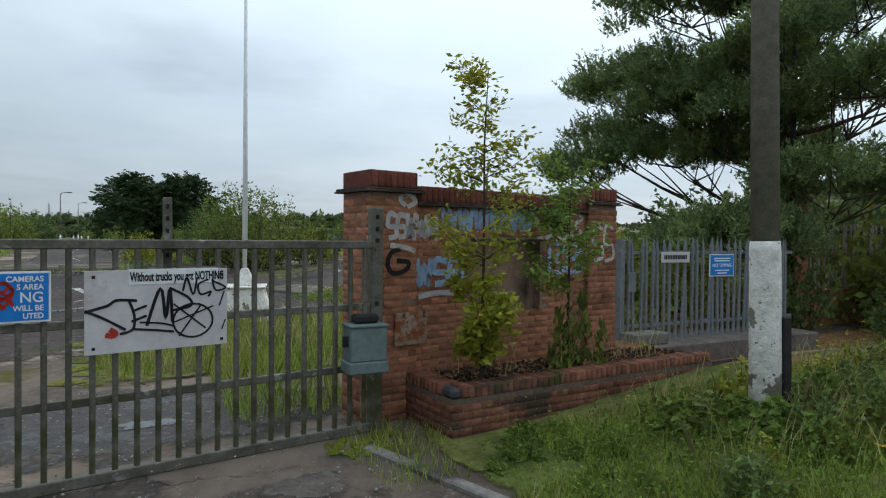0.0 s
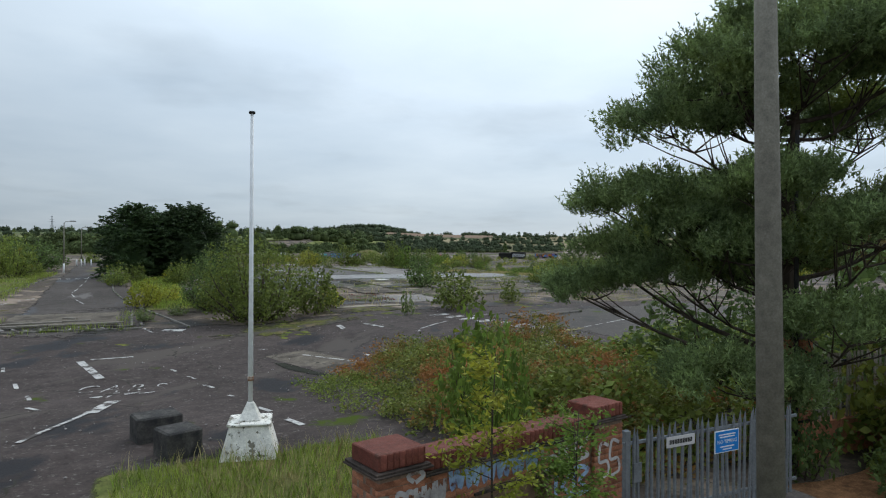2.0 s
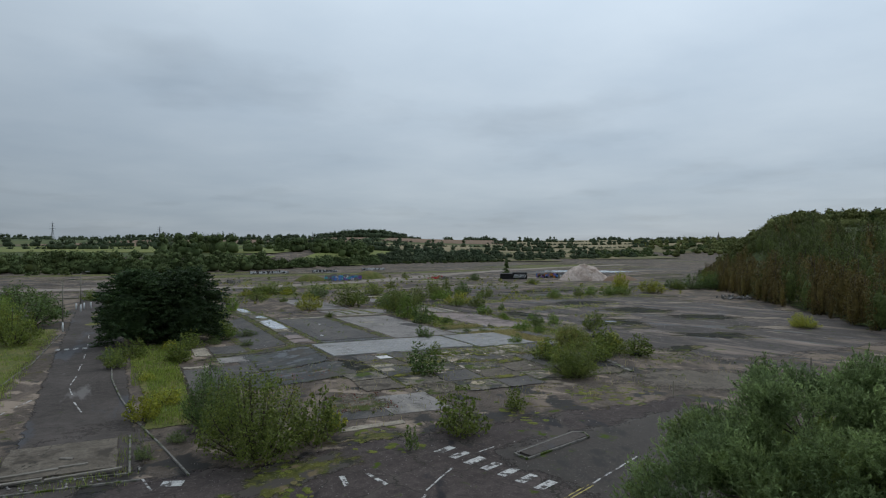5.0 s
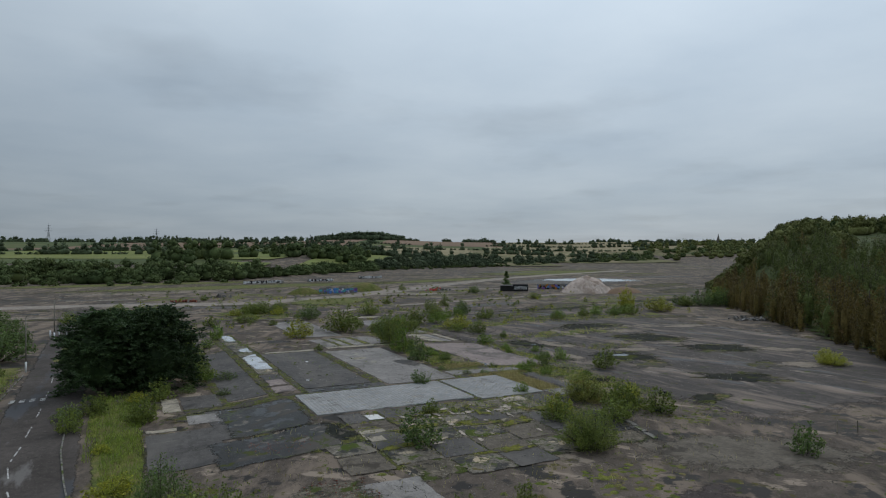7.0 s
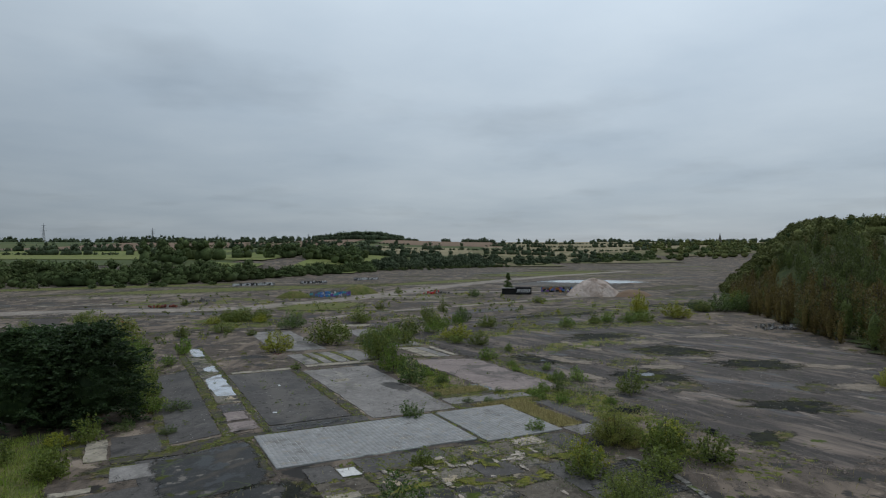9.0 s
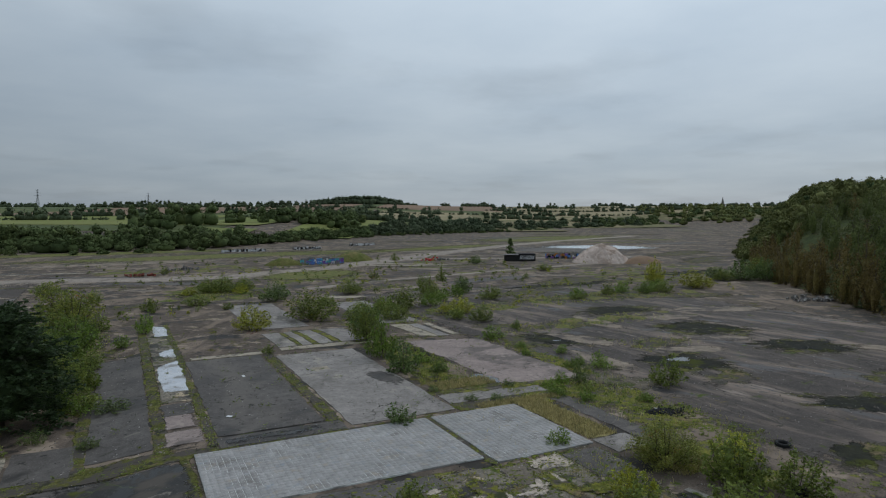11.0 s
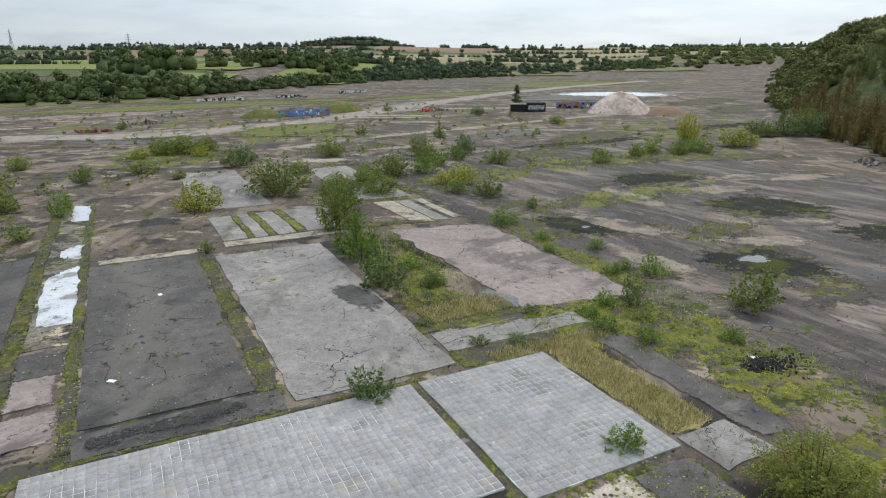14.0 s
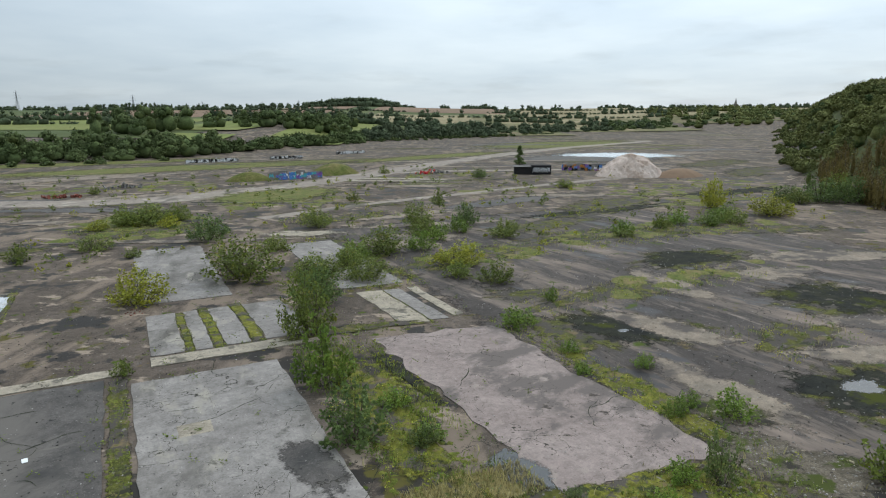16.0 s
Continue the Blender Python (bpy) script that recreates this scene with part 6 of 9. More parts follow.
# old weighbridge platform beside the road
tagged(drape("platform", -7.0, -0.4, 46.6, 53.4, patch_m, 0.18, 0.4, 0.1, 0.8), "low broken concrete platform beside the road", "platform", kind="structure")
stones("rubble", [(-6.5, -1, 46.8, 53), (-9, 1, 44, 47)], 3.0, 0.10, rubble_m, 36, "rubble lying on the low platform")
grass_cover("grass", [(-10, 1.2, 43.2, 46.4), (-0.6, 1.6, 46, 54), (-13, -7.2, 46, 55)], 16, 0.4, 0.014, grass_m, 37, "rough grass round the low platform")
plank_m = surface("grey_weathered_timber", (0.16, 0.14, 0.115), (0.22, 0.195, 0.165), 0.9, 3, 30, 0.35, 0.4, stretch=(0.3, 1, 1))
for x, y, L, tn in ((-5.4, 47.4, 3.4, 8), (-2.9, 47.9, 1.6, 4), (-6.6, 45.9, 4.4, 3), (-2.2, 45.9, 4.2, 6), (-3.4, 49.6, 0.9, -30)):
    ob = part("plank", box(-L / 2, L / 2, -0.14, 0.14, 0, 0.11, 0.012), plank_m, None)
    ob.matrix_basis = pose(x, y, G(x, y) + 0.17, 0, 0, tn)
    tagged(ob, "grey weathered timber baulk lying on the rubble", "plank", "planks on the platform")
stones("rubble", [(-5.2, -2.4, 49.5, 52.5)], 9, 0.09, cap_m, 41, "broken brick lying on the low platform")
tagged(drape("concrete_patch", 6.7, 8.9, 25.6, 31.6, patch_m, 0.02, 0, 0.12, 0.8, turn=16.6), "grey concrete patch let into the tarmac", "tarmac patch", kind="structure")
tagged(patch("wet_hollow", 6.6, 27.2, 0.35, 2.9, wet, 0.03, 0.3, 16.6, 5), "dark wet gully in the tarmac", "wet ground", kind="structure")
tagged(drape("turf", -30, -9.8, 58, 126, turf, 0.06, 0, 0.8, 1.5, fade=2.5), "rough turf beyond the road", "turf", kind="structure")
tagged(drape("turf", 1.2, 5.6, 55, 94, turf, 0.05, 0, 0.3, 0.8, fade=1.2), "strip of rough turf beside the kerb", "turf", kind="structure")


# ---- pieces of the tiled floors and cobbles ----
def tile_mesh(name, w, d, h, material, inset=0.006, c=0.006):
    a, b = w / 2 - inset, d / 2 - inset
    v = [(-a, -b, -h), (a, -b, -h), (a, b, -h), (-a, b, -h), (-a, -b, -c), (a, -b, -c), (a, b, -c), (-a, b, -c), (-a + c, -b + c, 0), (a - c, -b + c, 0), (a - c, b - c, 0), (-a + c, b - c, 0)]
    f = [(0, 1, 5, 4), (1, 2, 6, 5), (2, 3, 7, 6), (3, 0, 4, 7), (4, 5, 9, 8), (5, 6, 10, 9), (6, 7, 11, 10), (7, 4, 8, 11), (8, 9, 10, 11)]
    return mesh_of(name, v, f, material)


def pieces(parent, places, mesh, name, limit, material, label):
    """The first of the places become parts of their own on one mesh; the rest are joined."""
    for x, y, z, tx, ty, tz in places[:limit]:
        ob = new(name, mesh)
        ob.parent = parent
        ob.matrix_basis = pose(x, y, z, tx, ty, tz)
    rest = places[limit:]
    if rest:
        n = len(mesh.vertices)
        co = np.empty(n * 3, np.float32); mesh.vertices.foreach_get("co", co)
        co = co.reshape(-1, 3)
        v = [np.array(pose(*p).to_3x3()) @ co.T + np.array(p[:3])[:, None] for p in rest]
        f = np.array([tuple(q.vertices) for q in mesh.polygons])
        me = mesh_of(name + "_rest", np.concatenate([q.T for q in v]), np.concatenate([f + n * k for k in range(len(rest))]), material)
        ob = new(name + "_rest", me)
        ob.parent = parent
        tagged(ob, label, kind="stuff")


def tile_floor(parent, x0, x1, y0, y1, size, limit, seed, near):
    rng = np.random.default_rng(seed)
    nx, ny = round((x1 - x0) / size), round((y1 - y0) / size)
    w, d = (x1 - x0) / nx, (y1 - y0) / ny
    out = []
    for j in range(ny):
        for i in range(nx):
            x, y = x0 + (i + 0.5) * w, y0 + (j + 0.5) * d
            if rng.random() < 0.003:
                continue
            out.append((x, y, G(x, y) + 0.126 + rng.normal() * 0.0008, rng.normal() * 0.06, rng.normal() * 0.06, 0))
    out.sort(key=lambda p: (p[0] - near[0]) ** 2 + (p[1] - near[1]) ** 2)
    pieces(parent, out, tile_mesh("tile", w, d, 0.03, white_tile, 0.011, 0.002), "tile", limit, white_tile, "pale floor tiles, joined")


floors = [o for o in scene.objects if o.name.startswith("tiled_floor")]
tile_floor(floors[0], 22.3, 41.15, 74.7, 84.8, 0.44, 290, 41, (36, 76))
tile_floor(floors[1], 41.7, 50.3, 73.5, 84.8, 0.44, 290, 42, (44, 75))
cobble_m = surface("dark_cobble", (0.03, 0.028, 0.027), (0.05, 0.046, 0.044), 0.7, 1.2, 20, 0.3, 0.4, world=True, each=0.25, island=0.25)
cob = drape("cobbles", 43.0, 50.2, 57.0, 64.4, wet, 0.03, 0.1, 0.25, 0.7, turn=-6)
tagged(cob, "dark worn cobbled paving", "paving", kind="structure")
rng = np.random.default_rng(43)
places = []
for j in range(15):
    for i in range(15):
        x, y = 43.3 + i * 0.46 + (j % 2) * 0.2 + rng.normal() * 0.03, 57.4 + j * 0.45 + rng.normal() * 0.03
        places.append((x, y, G(x, y) + 0.075 + rng.normal() * 0.01, rng.normal() * 2, rng.normal() * 2, rng.normal() * 4))
pieces(cob, places, tile_mesh("cobble", 0.42, 0.40, 0.06, cobble_m, 0.012, 0.014), "cobble", 290, cobble_m, "")


# ---- cracks and stains in the slabs ----
tagged(drape("pale_patch", 37.1, 39.0, 105.9, 107.5, pale_concrete, 0.066, 0, 0.04, 0.4), "pale square patch in the concrete slab", "patch", kind="structure")
tagged(patch("worn_patch", 43.2, 99.8, 1.5, 3.6, dark_slab, 0.068, 0.5, 8, 3, 5, 48), "dark worn patch at the edge of the slab", "patch", kind="structure")
tagged(patch("wet_edge", 52.3, 108.5, 0.7, 6.6, wet, 0.078, 0.6, 3, 7, 5, 60), "dark wet hollow along the broken slab edge", "wet ground", kind="structure")
tagged(patch("puddle", 52.7, 93.6, 1.3, 2.0, puddle, 0.082, 0.6, 25, 4, 5, 48), "brown puddle at the corner of the broken slab", "puddle", kind="structure")
for k, (x, y, rx, ry) in enumerate(((67.5, 88, 3.0, 4.6), (69, 95, 2.2, 3.4), (18, 54, 3.0, 3.4))):
    tagged(patch("gravel_patch", x, y, rx, ry, gritty, 0.058, 0.8, 20, k * 3.0, 6, 60), "gravel and moss over the broken ground", "gravel", kind="structure")
stones("rubble", [(65, 70.5, 84, 98)], 5, 0.06, rubble_m, 39, "grey gravel among the moss")
stones("rubble", [(15.5, 21, 51, 57.5), (34.5, 36.5, 134, 137)], 6, 0.07, cap_m, 40, "broken red brick lying in a heap")
crack_m = surface("dark_crack", (0.02, 0.02, 0.018), (0.035, 0.04, 0.018), 0.95, 2, 20, 0.3, 0.0, world=True)


def crack(x, y, ang, length, width, seed, lift=0.067):
    r = np.random.default_rng(seed)
    bm, last = bmesh.new(), None
    n = max(3, int(length / 0.35))
    for k in range(n + 1):
        w = width * r.uniform(0.3, 1.3) * (0.25 if k in (0, n) else 1)
        nx, ny = -math.sin(ang), math.cos(ang)
        row = [bm.verts.new((x + s * nx * w, y + s * ny * w, G(x, y) + lift)) for s in (1, -1)]
        if last:
            bm.faces.new((last[0], last[1], row[1], row[0]))
        last = row
        ang += r.normal() * 0.28
        x, y = x + math.cos(ang) * 0.35, y + math.sin(ang) * 0.35
    return part("crack", bm, crack_m, None)


rng = np.random.default_rng(91)
for k in range(60):
    x0, x1, y0, y1 = ((24.8, 32.8, 89, 116), (35.3, 44.4, 86.5, 115), (54, 64, 92, 116), (15.2, 19.4, 89, 123), (36.5, 44.5, 139, 167), (45.5, 55.5, 88, 90))[k % 6]
    crack(rng.uniform(x0, x1), rng.uniform(y0, y1), rng.choice([0, 1.57, 3.14, 0.6]), rng.uniform(1.5, 5), rng.uniform(0.012, 0.04), k)
for o in scene.objects:
    if o.name.startswith("crack"):
        tagged(o, "dark weathered crack in the slab", "crack", "cracks", "structure")


# ---- the entrance: gate, wall, planter, fence, lamp post ----
galv = surface("galvanised_steel", (0.165, 0.155, 0.13), (0.10, 0.092, 0.07), 0.6, 2.2, 40, 0.3, 0.2, [((0.07, 0.068, 0.032), 1.6, 0.54, 0.12, 0.9), ((0.26, 0.25, 0.23), 7, 0.62, 0.06, 0.6), ((0.12, 0.055, 0.025), 6, 0.68, 0.04, 0.9)], metal=0.25, each=0.18)
fence_m = surface("fence_steel", (0.2, 0.21, 0.22), (0.155, 0.163, 0.17), 0.6, 3, 40, 0.2, 0.15, metal=0.2)
brick_m = surface("red_brick", (0.30, 0.118, 0.068), (0.40, 0.175, 0.10), 0.9, 1.5, 60, 0.35, 0.5, [((0.10, 0.05, 0.035), 1.8, 0.57, 0.1, 0.9), ((0.20, 0.15, 0.11), 3.0, 0.64, 0.06, 0.9)], each=0.3, island=0.3)
sooty_brick = surface("sooty_red_brick", (0.15, 0.062, 0.04), (0.205, 0.084, 0.052), 0.9, 1.5, 60, 0.4, 0.5, [((0.06, 0.04, 0.03), 1.6, 0.55, 0.1, 0.9), ((0.05, 0.055, 0.016), 2.4, 0.6, 0.08, 0.95)], world=True, each=0.3, island=0.35)
dark_mortar = surface("dark_mortar", (0.15, 0.105, 0.08), (0.11, 0.08, 0.06), 0.95, 4, 40, 0.3, 0.4)
blue_brick = surface("dark_engineering_brick", (0.045, 0.045, 0.05), (0.07, 0.065, 0.07), 0.6, 3, 60, 0.3, 0.4)
mortar = surface("mortar", (0.27, 0.185, 0.135), (0.20, 0.135, 0.10), 0.95, 4, 40, 0.3, 0.4)
render_m = surface("stained_render", (0.34, 0.22, 0.16), (0.24, 0.155, 0.11), 0.9, 1.5, 20, 0.25, 0.3, [((0.06, 0.045, 0.035), 1.5, 0.56, 0.12, 0.9)], stretch=(1, 1, 0.5))
tile_m = surface("dark_clay_tile", (0.045, 0.035, 0.03), (0.08, 0.06, 0.05), 0.85, 3, 30, 0.4, 0.5)
post_conc = surface("lamp_post_concrete", (0.165, 0.15, 0.122), (0.215, 0.197, 0.16), 0.9, 2, 60, 0.25, 0.3, [((0.24, 0.225, 0.19), 7, 0.68, 0.03, 0.9)])
flaky = surface("flaking_white_paint", (0.78, 0.75, 0.69), (0.64, 0.61, 0.55), 0.85, 3, 30, 0.2, 0.9, [((0.22, 0.20, 0.16), 3.2, 0.57, 0.015, 0.95), ((0.15, 0.135, 0.10), 9.0, 0.62, 0.015, 0.95), ((0.10, 0.11, 0.06), 5, 0.62, 0.06, 0.95)])
white_panel = surface("white_sign_sheet", (0.56, 0.53, 0.52), (0.48, 0.455, 0.445), 0.5, 2, 20, 0.08, 0.05, [((0.45, 0.36, 0.35), 3, 0.6, 0.1, 0.6)])
white_paint = surface("white_paint", (0.74, 0.74, 0.74), (0.66, 0.66, 0.65), 0.5, 3, 20, 0.08, 0.05)
blue_sign = surface("blue_sign_paint", (0.012, 0.18, 0.52), (0.015, 0.2, 0.56), 0.4, 2, 20, 0.08, 0.03)
black_spray = surface("black_spray_paint", (0.012, 0.012, 0.013), (0.025, 0.025, 0.026), 0.6, 3, 30, 0.2, 0.0)
red_spray = surface("red_spray_paint", (0.42, 0.03, 0.02), (0.36, 0.04, 0.03), 0.6, 3, 30, 0.2, 0.0)
pale_spray = surface("pale_spray_paint", (0.52, 0.49, 0.48), (0.40, 0.36, 0.35), 0.8, 4, 30, 0.2, 0.2, [((0.15, 0.06, 0.04), 6, 0.56, 0.08, 0.9)])
blue_spray = surface("blue_spray_paint", (0.32, 0.45, 0.58), (0.24, 0.32, 0.5), 0.8, 4, 30, 0.2, 0.2, [((0.15, 0.06, 0.04), 6, 0.56, 0.08, 0.9)])
rust_m = surface("rusty_sheet", (0.40, 0.31, 0.24), (0.30, 0.22, 0.16), 0.8, 3, 25, 0.25, 0.3, [((0.24, 0.075, 0.03), 4.5, 0.46, 0.10, 0.95), ((0.10, 0.035, 0.018), 7.0, 0.56, 0.08, 0.95)])
box_m = surface("grey_green_box_paint", (0.15, 0.19, 0.185), (0.12, 0.155, 0.15), 0.6, 3, 25, 0.15, 0.1, [((0.08, 0.09, 0.07), 4, 0.6, 0.1, 0.8)])
dark_iron = surface("dark_iron", (0.018, 0.018, 0.018), (0.03, 0.028, 0.026), 0.7, 3, 25, 0.3, 0.2)
lantern_m = surface("weathered_lantern_shell", (0.22, 0.215, 0.205), (0.16, 0.155, 0.145), 0.8, 3, 30, 0.2, 0.3, [((0.10, 0.10, 0.075), 4, 0.58, 0.1, 0.9)])


def text_mesh(words, size, material, parent, x, z, y=-0.004, name="lettering", align="LEFT", narrow=1.0, bold=0.0):
    cu = bpy.data.curves.new("lettering", "FONT")
    cu.body, cu.size, cu.align_x, cu.extrude, cu.offset = words, size, align, 0.0015, bold
    tmp = bpy.data.objects.new("lettering", cu)
    me = bpy.data.meshes.new_from_object(tmp)
    bpy.data.objects.remove(tmp)
    me.materials.clear(); me.materials.append(material)
    ob = part(name, me, None, parent)
    ob.matrix_basis = pose(x, y, z, 90, 0, 0) @ Matrix.Diagonal((narrow, 1, 1, 1))
    return ob


def ribbon(points, width, material, parent, name="stroke", y=-0.004, closed=False):
    """A painted stroke on an upright face: points are (x, z) along the face."""
    pts = [Vector((p[0], p[1])) for p in points]
    fine = []
    for i in range(len(pts) - 1 + (1 if closed else 0)):
        p0, p1, p2, p3 = (pts[(i + k) % len(pts)] if closed else pts[min(max(i + k, 0), len(pts) - 1)] for k in (-1, 0, 1, 2))
        for k in range(5):
            t = k / 5
            fine.append(0.5 * ((2 * p1) + (p2 - p0) * t + (2 * p0 - 5 * p1 + 4 * p2 - p3) * t * t + (3 * p1 - p0 - 3 * p2 + p3) * t ** 3))
    fine.append(pts[0] if closed else pts[-1])
    bm, last = bmesh.new(), None
    for i, p in enumerate(fine):
        d = fine[min(i + 1, len(fine) - 1)] - fine[max(i - 1, 0)]
        n = Vector((-d.y, d.x)).normalized() * width / 2 if d.length else Vector((0, width / 2))
        row = [bm.verts.new((p.x + s * n.x, yy, p.y + s * n.y)) for s, yy in ((1, y), (-1, y), (-1, y + 0.0035), (1, y + 0.0035))]
        if last:
            for k in range(4):
                bm.faces.new((last[k], last[(k + 1) % 4], row[(k + 1) % 4], row[k]))
        last = row
    bmesh.ops.recalc_face_normals(bm, faces=bm.faces)
    return part(name, bm, material, parent)


# gate: local x runs back from its hung end
gate = thing("gate", "grey weathered steel barred gate, closed across the entrance", "gate", (2.2, 5.9, 0), turn=9.7)
part("top_rail", box(-6.6, -0.03, -0.04, 0.04, 1.89, 1.965, 0.008), galv, gate)
for z in (1.325, 0.735):
    part("middle_rail", box(-6.6, -0.03, -0.012, 0.03, z - 0.032, z + 0.032, 0.006), galv, gate)
part("bottom_rail", box(-6.6, -0.03, -0.05, 0.05, 0.10, 0.19, 0.008), galv, gate)
bar_me = mesh_of("bar", [(sx * 0.021, sy * 0.021, z) for z in (0.12, 1.93) for sx, sy in ((-1, -0.6), (-0.6, -1), (0.6, -1), (1, -0.6), (1, 0.6), (0.6, 1), (-0.6, 1), (-1, 0.6))], [(k, (k + 1) % 8, 8 + (k + 1) % 8, 8 + k) for k in range(8)], galv)
for k in range(41):
    ob = part("bar", bar_me, None, gate)
    ob.matrix_basis = pose(-0.10 - k * 0.156, -0.01, 0)
for x in (-0.7, -1.9, -3.1):
    bm = bmesh.new()
    for z in (1.325, 0.735):
        bmesh.ops.create_cone(bm, cap_ends=True, segments=8, radius1=0.014, radius2=0.012, depth=0.02, matrix=Matrix.Translation((x, -0.03, z)) @ Euler((radians(90), 0, 0)).to_matrix().to_4x4())
    part("bolt", bm, galv, gate)

post = thing("gate_post", "square galvanised gate post with bolt holes", "gate post", (2.235, 5.93, 0))
part("post", box(-0.06, 0.06, -0.06, 0.06, 0, 2.29, 0.008), galv, post)
# holes are thin dark plates on the face; their inner shade is just colour
for z in (2.2, 2.08, 1.97, 1.35, 0.75):
    part("bolt_hole", box(-0.024, 0.018, -0.066, -0.058, z - 0.022, z + 0.022, 0.004), dark_iron, post)
stop = thing("slotted_strip", "slotted galvanised strip clamped to the gate", "gate post", (0.33, 5.70, 0))
part("post", box(-0.035, 0.035, -0.03, 0.03, 1.35, 2.31, 0.005), galv, stop)
part("clamp", box(-0.06, 0.06, -0.10, 0.03, 1.86, 1.90, 0.005), galv, stop)
# slots likewise: dark plates coloured as the shade of an opening
for k in range(5):
    part("slot", box(-0.012, 0.012, -0.036, -0.028, 2.22 - k * 0.1, 2.255 - k * 0.1), dark_iron, stop)

lock = thing("lock_box", "grey-green steel lock box fixed to the gate post", "lock box", (2.04, 5.72, 0))
part("body", box(-0.17, 0.19, -0.14, 0.10, 0.84, 1.16, 0.012), box_m, lock)
part("lid", box(-0.18, 0.20, -0.15, 0.11, 1.16, 1.185, 0.006), box_m, lock)
part("lower_flange", box(-0.185, 0.205, -0.155, 0.11, 0.73, 0.84, 0.01), box_m, lock)
part("hasp", box(-0.22, -0.17, -0.08, -0.03, 0.98, 1.08, 0.006), dark_iron, lock)
part("shackle_cover", box(-0.10, 0.14, -0.05, 0.08, 1.185, 1.27, 0.02), dark_iron, lock)

# signs on the gate
board = thing("sign_board", "white sign sheet with a torn sticker and black spray-painted scrawl", "sign", (2.2, 5.9, 0), turn=9.7)
part("sheet", box(-2.50, -1.445, -0.062, -0.052, 1.095, 1.728, 0.002), white_panel, board)
part("sticker", box(-2.20, -1.52, -0.066, -0.0625, 1.615, 1.735, 0.001), white_paint, board, "torn white paper sticker")
text_mesh("Without trucks you get NOTHING", 0.098, black_spray, board, -2.19, 1.642, -0.068, narrow=0.50, bold=0.0028)
for x, z in ((-2.44, 1.68), (-1.49, 1.68), (-2.44, 1.14), (-1.49, 1.14)):
    part("screw", box(x - 0.012, x + 0.012, -0.067, -0.061, z - 0.012, z + 0.012, 0.004), dark_iron, board)
for pts, w in (([(-2.50, 1.42), (-2.35, 1.46), (-2.28, 1.50), (-2.14, 1.49)], 0.022), ([(-2.5, 1.43), (-2.38, 1.37), (-2.22, 1.27)], 0.02), ([(-2.2, 1.5), (-2.16, 1.38), (-2.17, 1.27), (-2.26, 1.24)], 0.02), ([(-2.18, 1.33), (-2.07, 1.37)], 0.02),
               ([(-2.17, 1.41), (-2.07, 1.45)], 0.018), ([(-2.07, 1.29), (-1.97, 1.58), (-1.93, 1.34), (-1.90, 1.58), (-1.88, 1.31)], 0.024), ([(-1.9, 1.58), (-1.76, 1.50), (-1.74, 1.43), (-1.88, 1.40)], 0.02), ([(-2.16, 1.27), (-2.0, 1.25), (-1.87, 1.23)], 0.018),
               ([(-2.12, 1.32), (-1.95, 1.30), (-1.86, 1.27)], 0.014), ([(-1.62, 1.24), (-1.87, 1.45)], 0.014), ([(-1.83, 1.19), (-1.66, 1.43)], 0.014), ([(-1.88, 1.30), (-1.56, 1.42)], 0.012), ([(-1.80, 1.55), (-1.77, 1.66), (-1.72, 1.52), (-1.69, 1.66)], 0.016),
               ([(-1.60, 1.64), (-1.68, 1.60), (-1.66, 1.52), (-1.58, 1.54), (-1.60, 1.50)], 0.016), ([(-1.57, 1.64), (-1.54, 1.55), (-1.46, 1.57), (-1.57, 1.63)], 0.016), ([(-1.47, 1.54), (-1.51, 1.42)], 0.012), ([(-1.46, 1.30), (-1.49, 1.22)], 0.01)):
    ribbon(pts, w, black_spray, board, "spray_stroke", -0.0665)
ribbon([(-1.72 + 0.155 * math.cos(a), 1.31 + 0.135 * math.sin(a)) for a in np.linspace(0, 6.28, 13)[:-1]], 0.016, black_spray, board, "spray_stroke", -0.0665, True)
ribbon([(-2.36, 1.24), (-2.31, 1.23), (-2.29, 1.25), (-2.33, 1.28)], 0.04, red_spray, board, "red_spray_blot", -0.0660)

cctv = thing("warning_sign", "blue and white warning sign with red scrawl on the gate", "sign", (2.2, 5.9, 0), turn=9.7)
part("plate", box(-3.62, -2.71, -0.062, -0.052, 1.37, 1.735, 0.002), white_paint, cctv)
part("blue_field", box(-3.605, -2.725, -0.066, -0.0615, 1.385, 1.72, 0.001), blue_sign, cctv, "blue printed field")
for words, size, z in (("CAMERAS", 0.056, 1.662), ("S AREA", 0.056, 1.605), ("NG", 0.105, 1.515), ("WILL BE", 0.056, 1.455), ("UTED", 0.054, 1.40)):
    text_mesh(words, size, white_paint, cctv, -2.755, z, -0.0675, "lettering", "RIGHT", 0.92, 0.0012)
for q in range(5):
    ribbon([(-3.0 + 0.06 * math.cos(a + q), 1.56 + 0.035 * q - 0.07 + 0.03 * math.sin(a * 2)) for a in np.linspace(0, 5, 7)], 0.02, red_spray, cctv, "red_spray_stroke", -0.0715)

# brick wall with two piers
BRICK, HALF = tile_mesh("brick", 0.222, 0.072, 0.05, brick_m, 0.003, 0.0025), tile_mesh("half_brick", 0.109, 0.072, 0.05, brick_m, 0.003, 0.0025)
CAP = tile_mesh("cap_brick", 0.075, 0.17, 0.06, cap_m, 0.004)


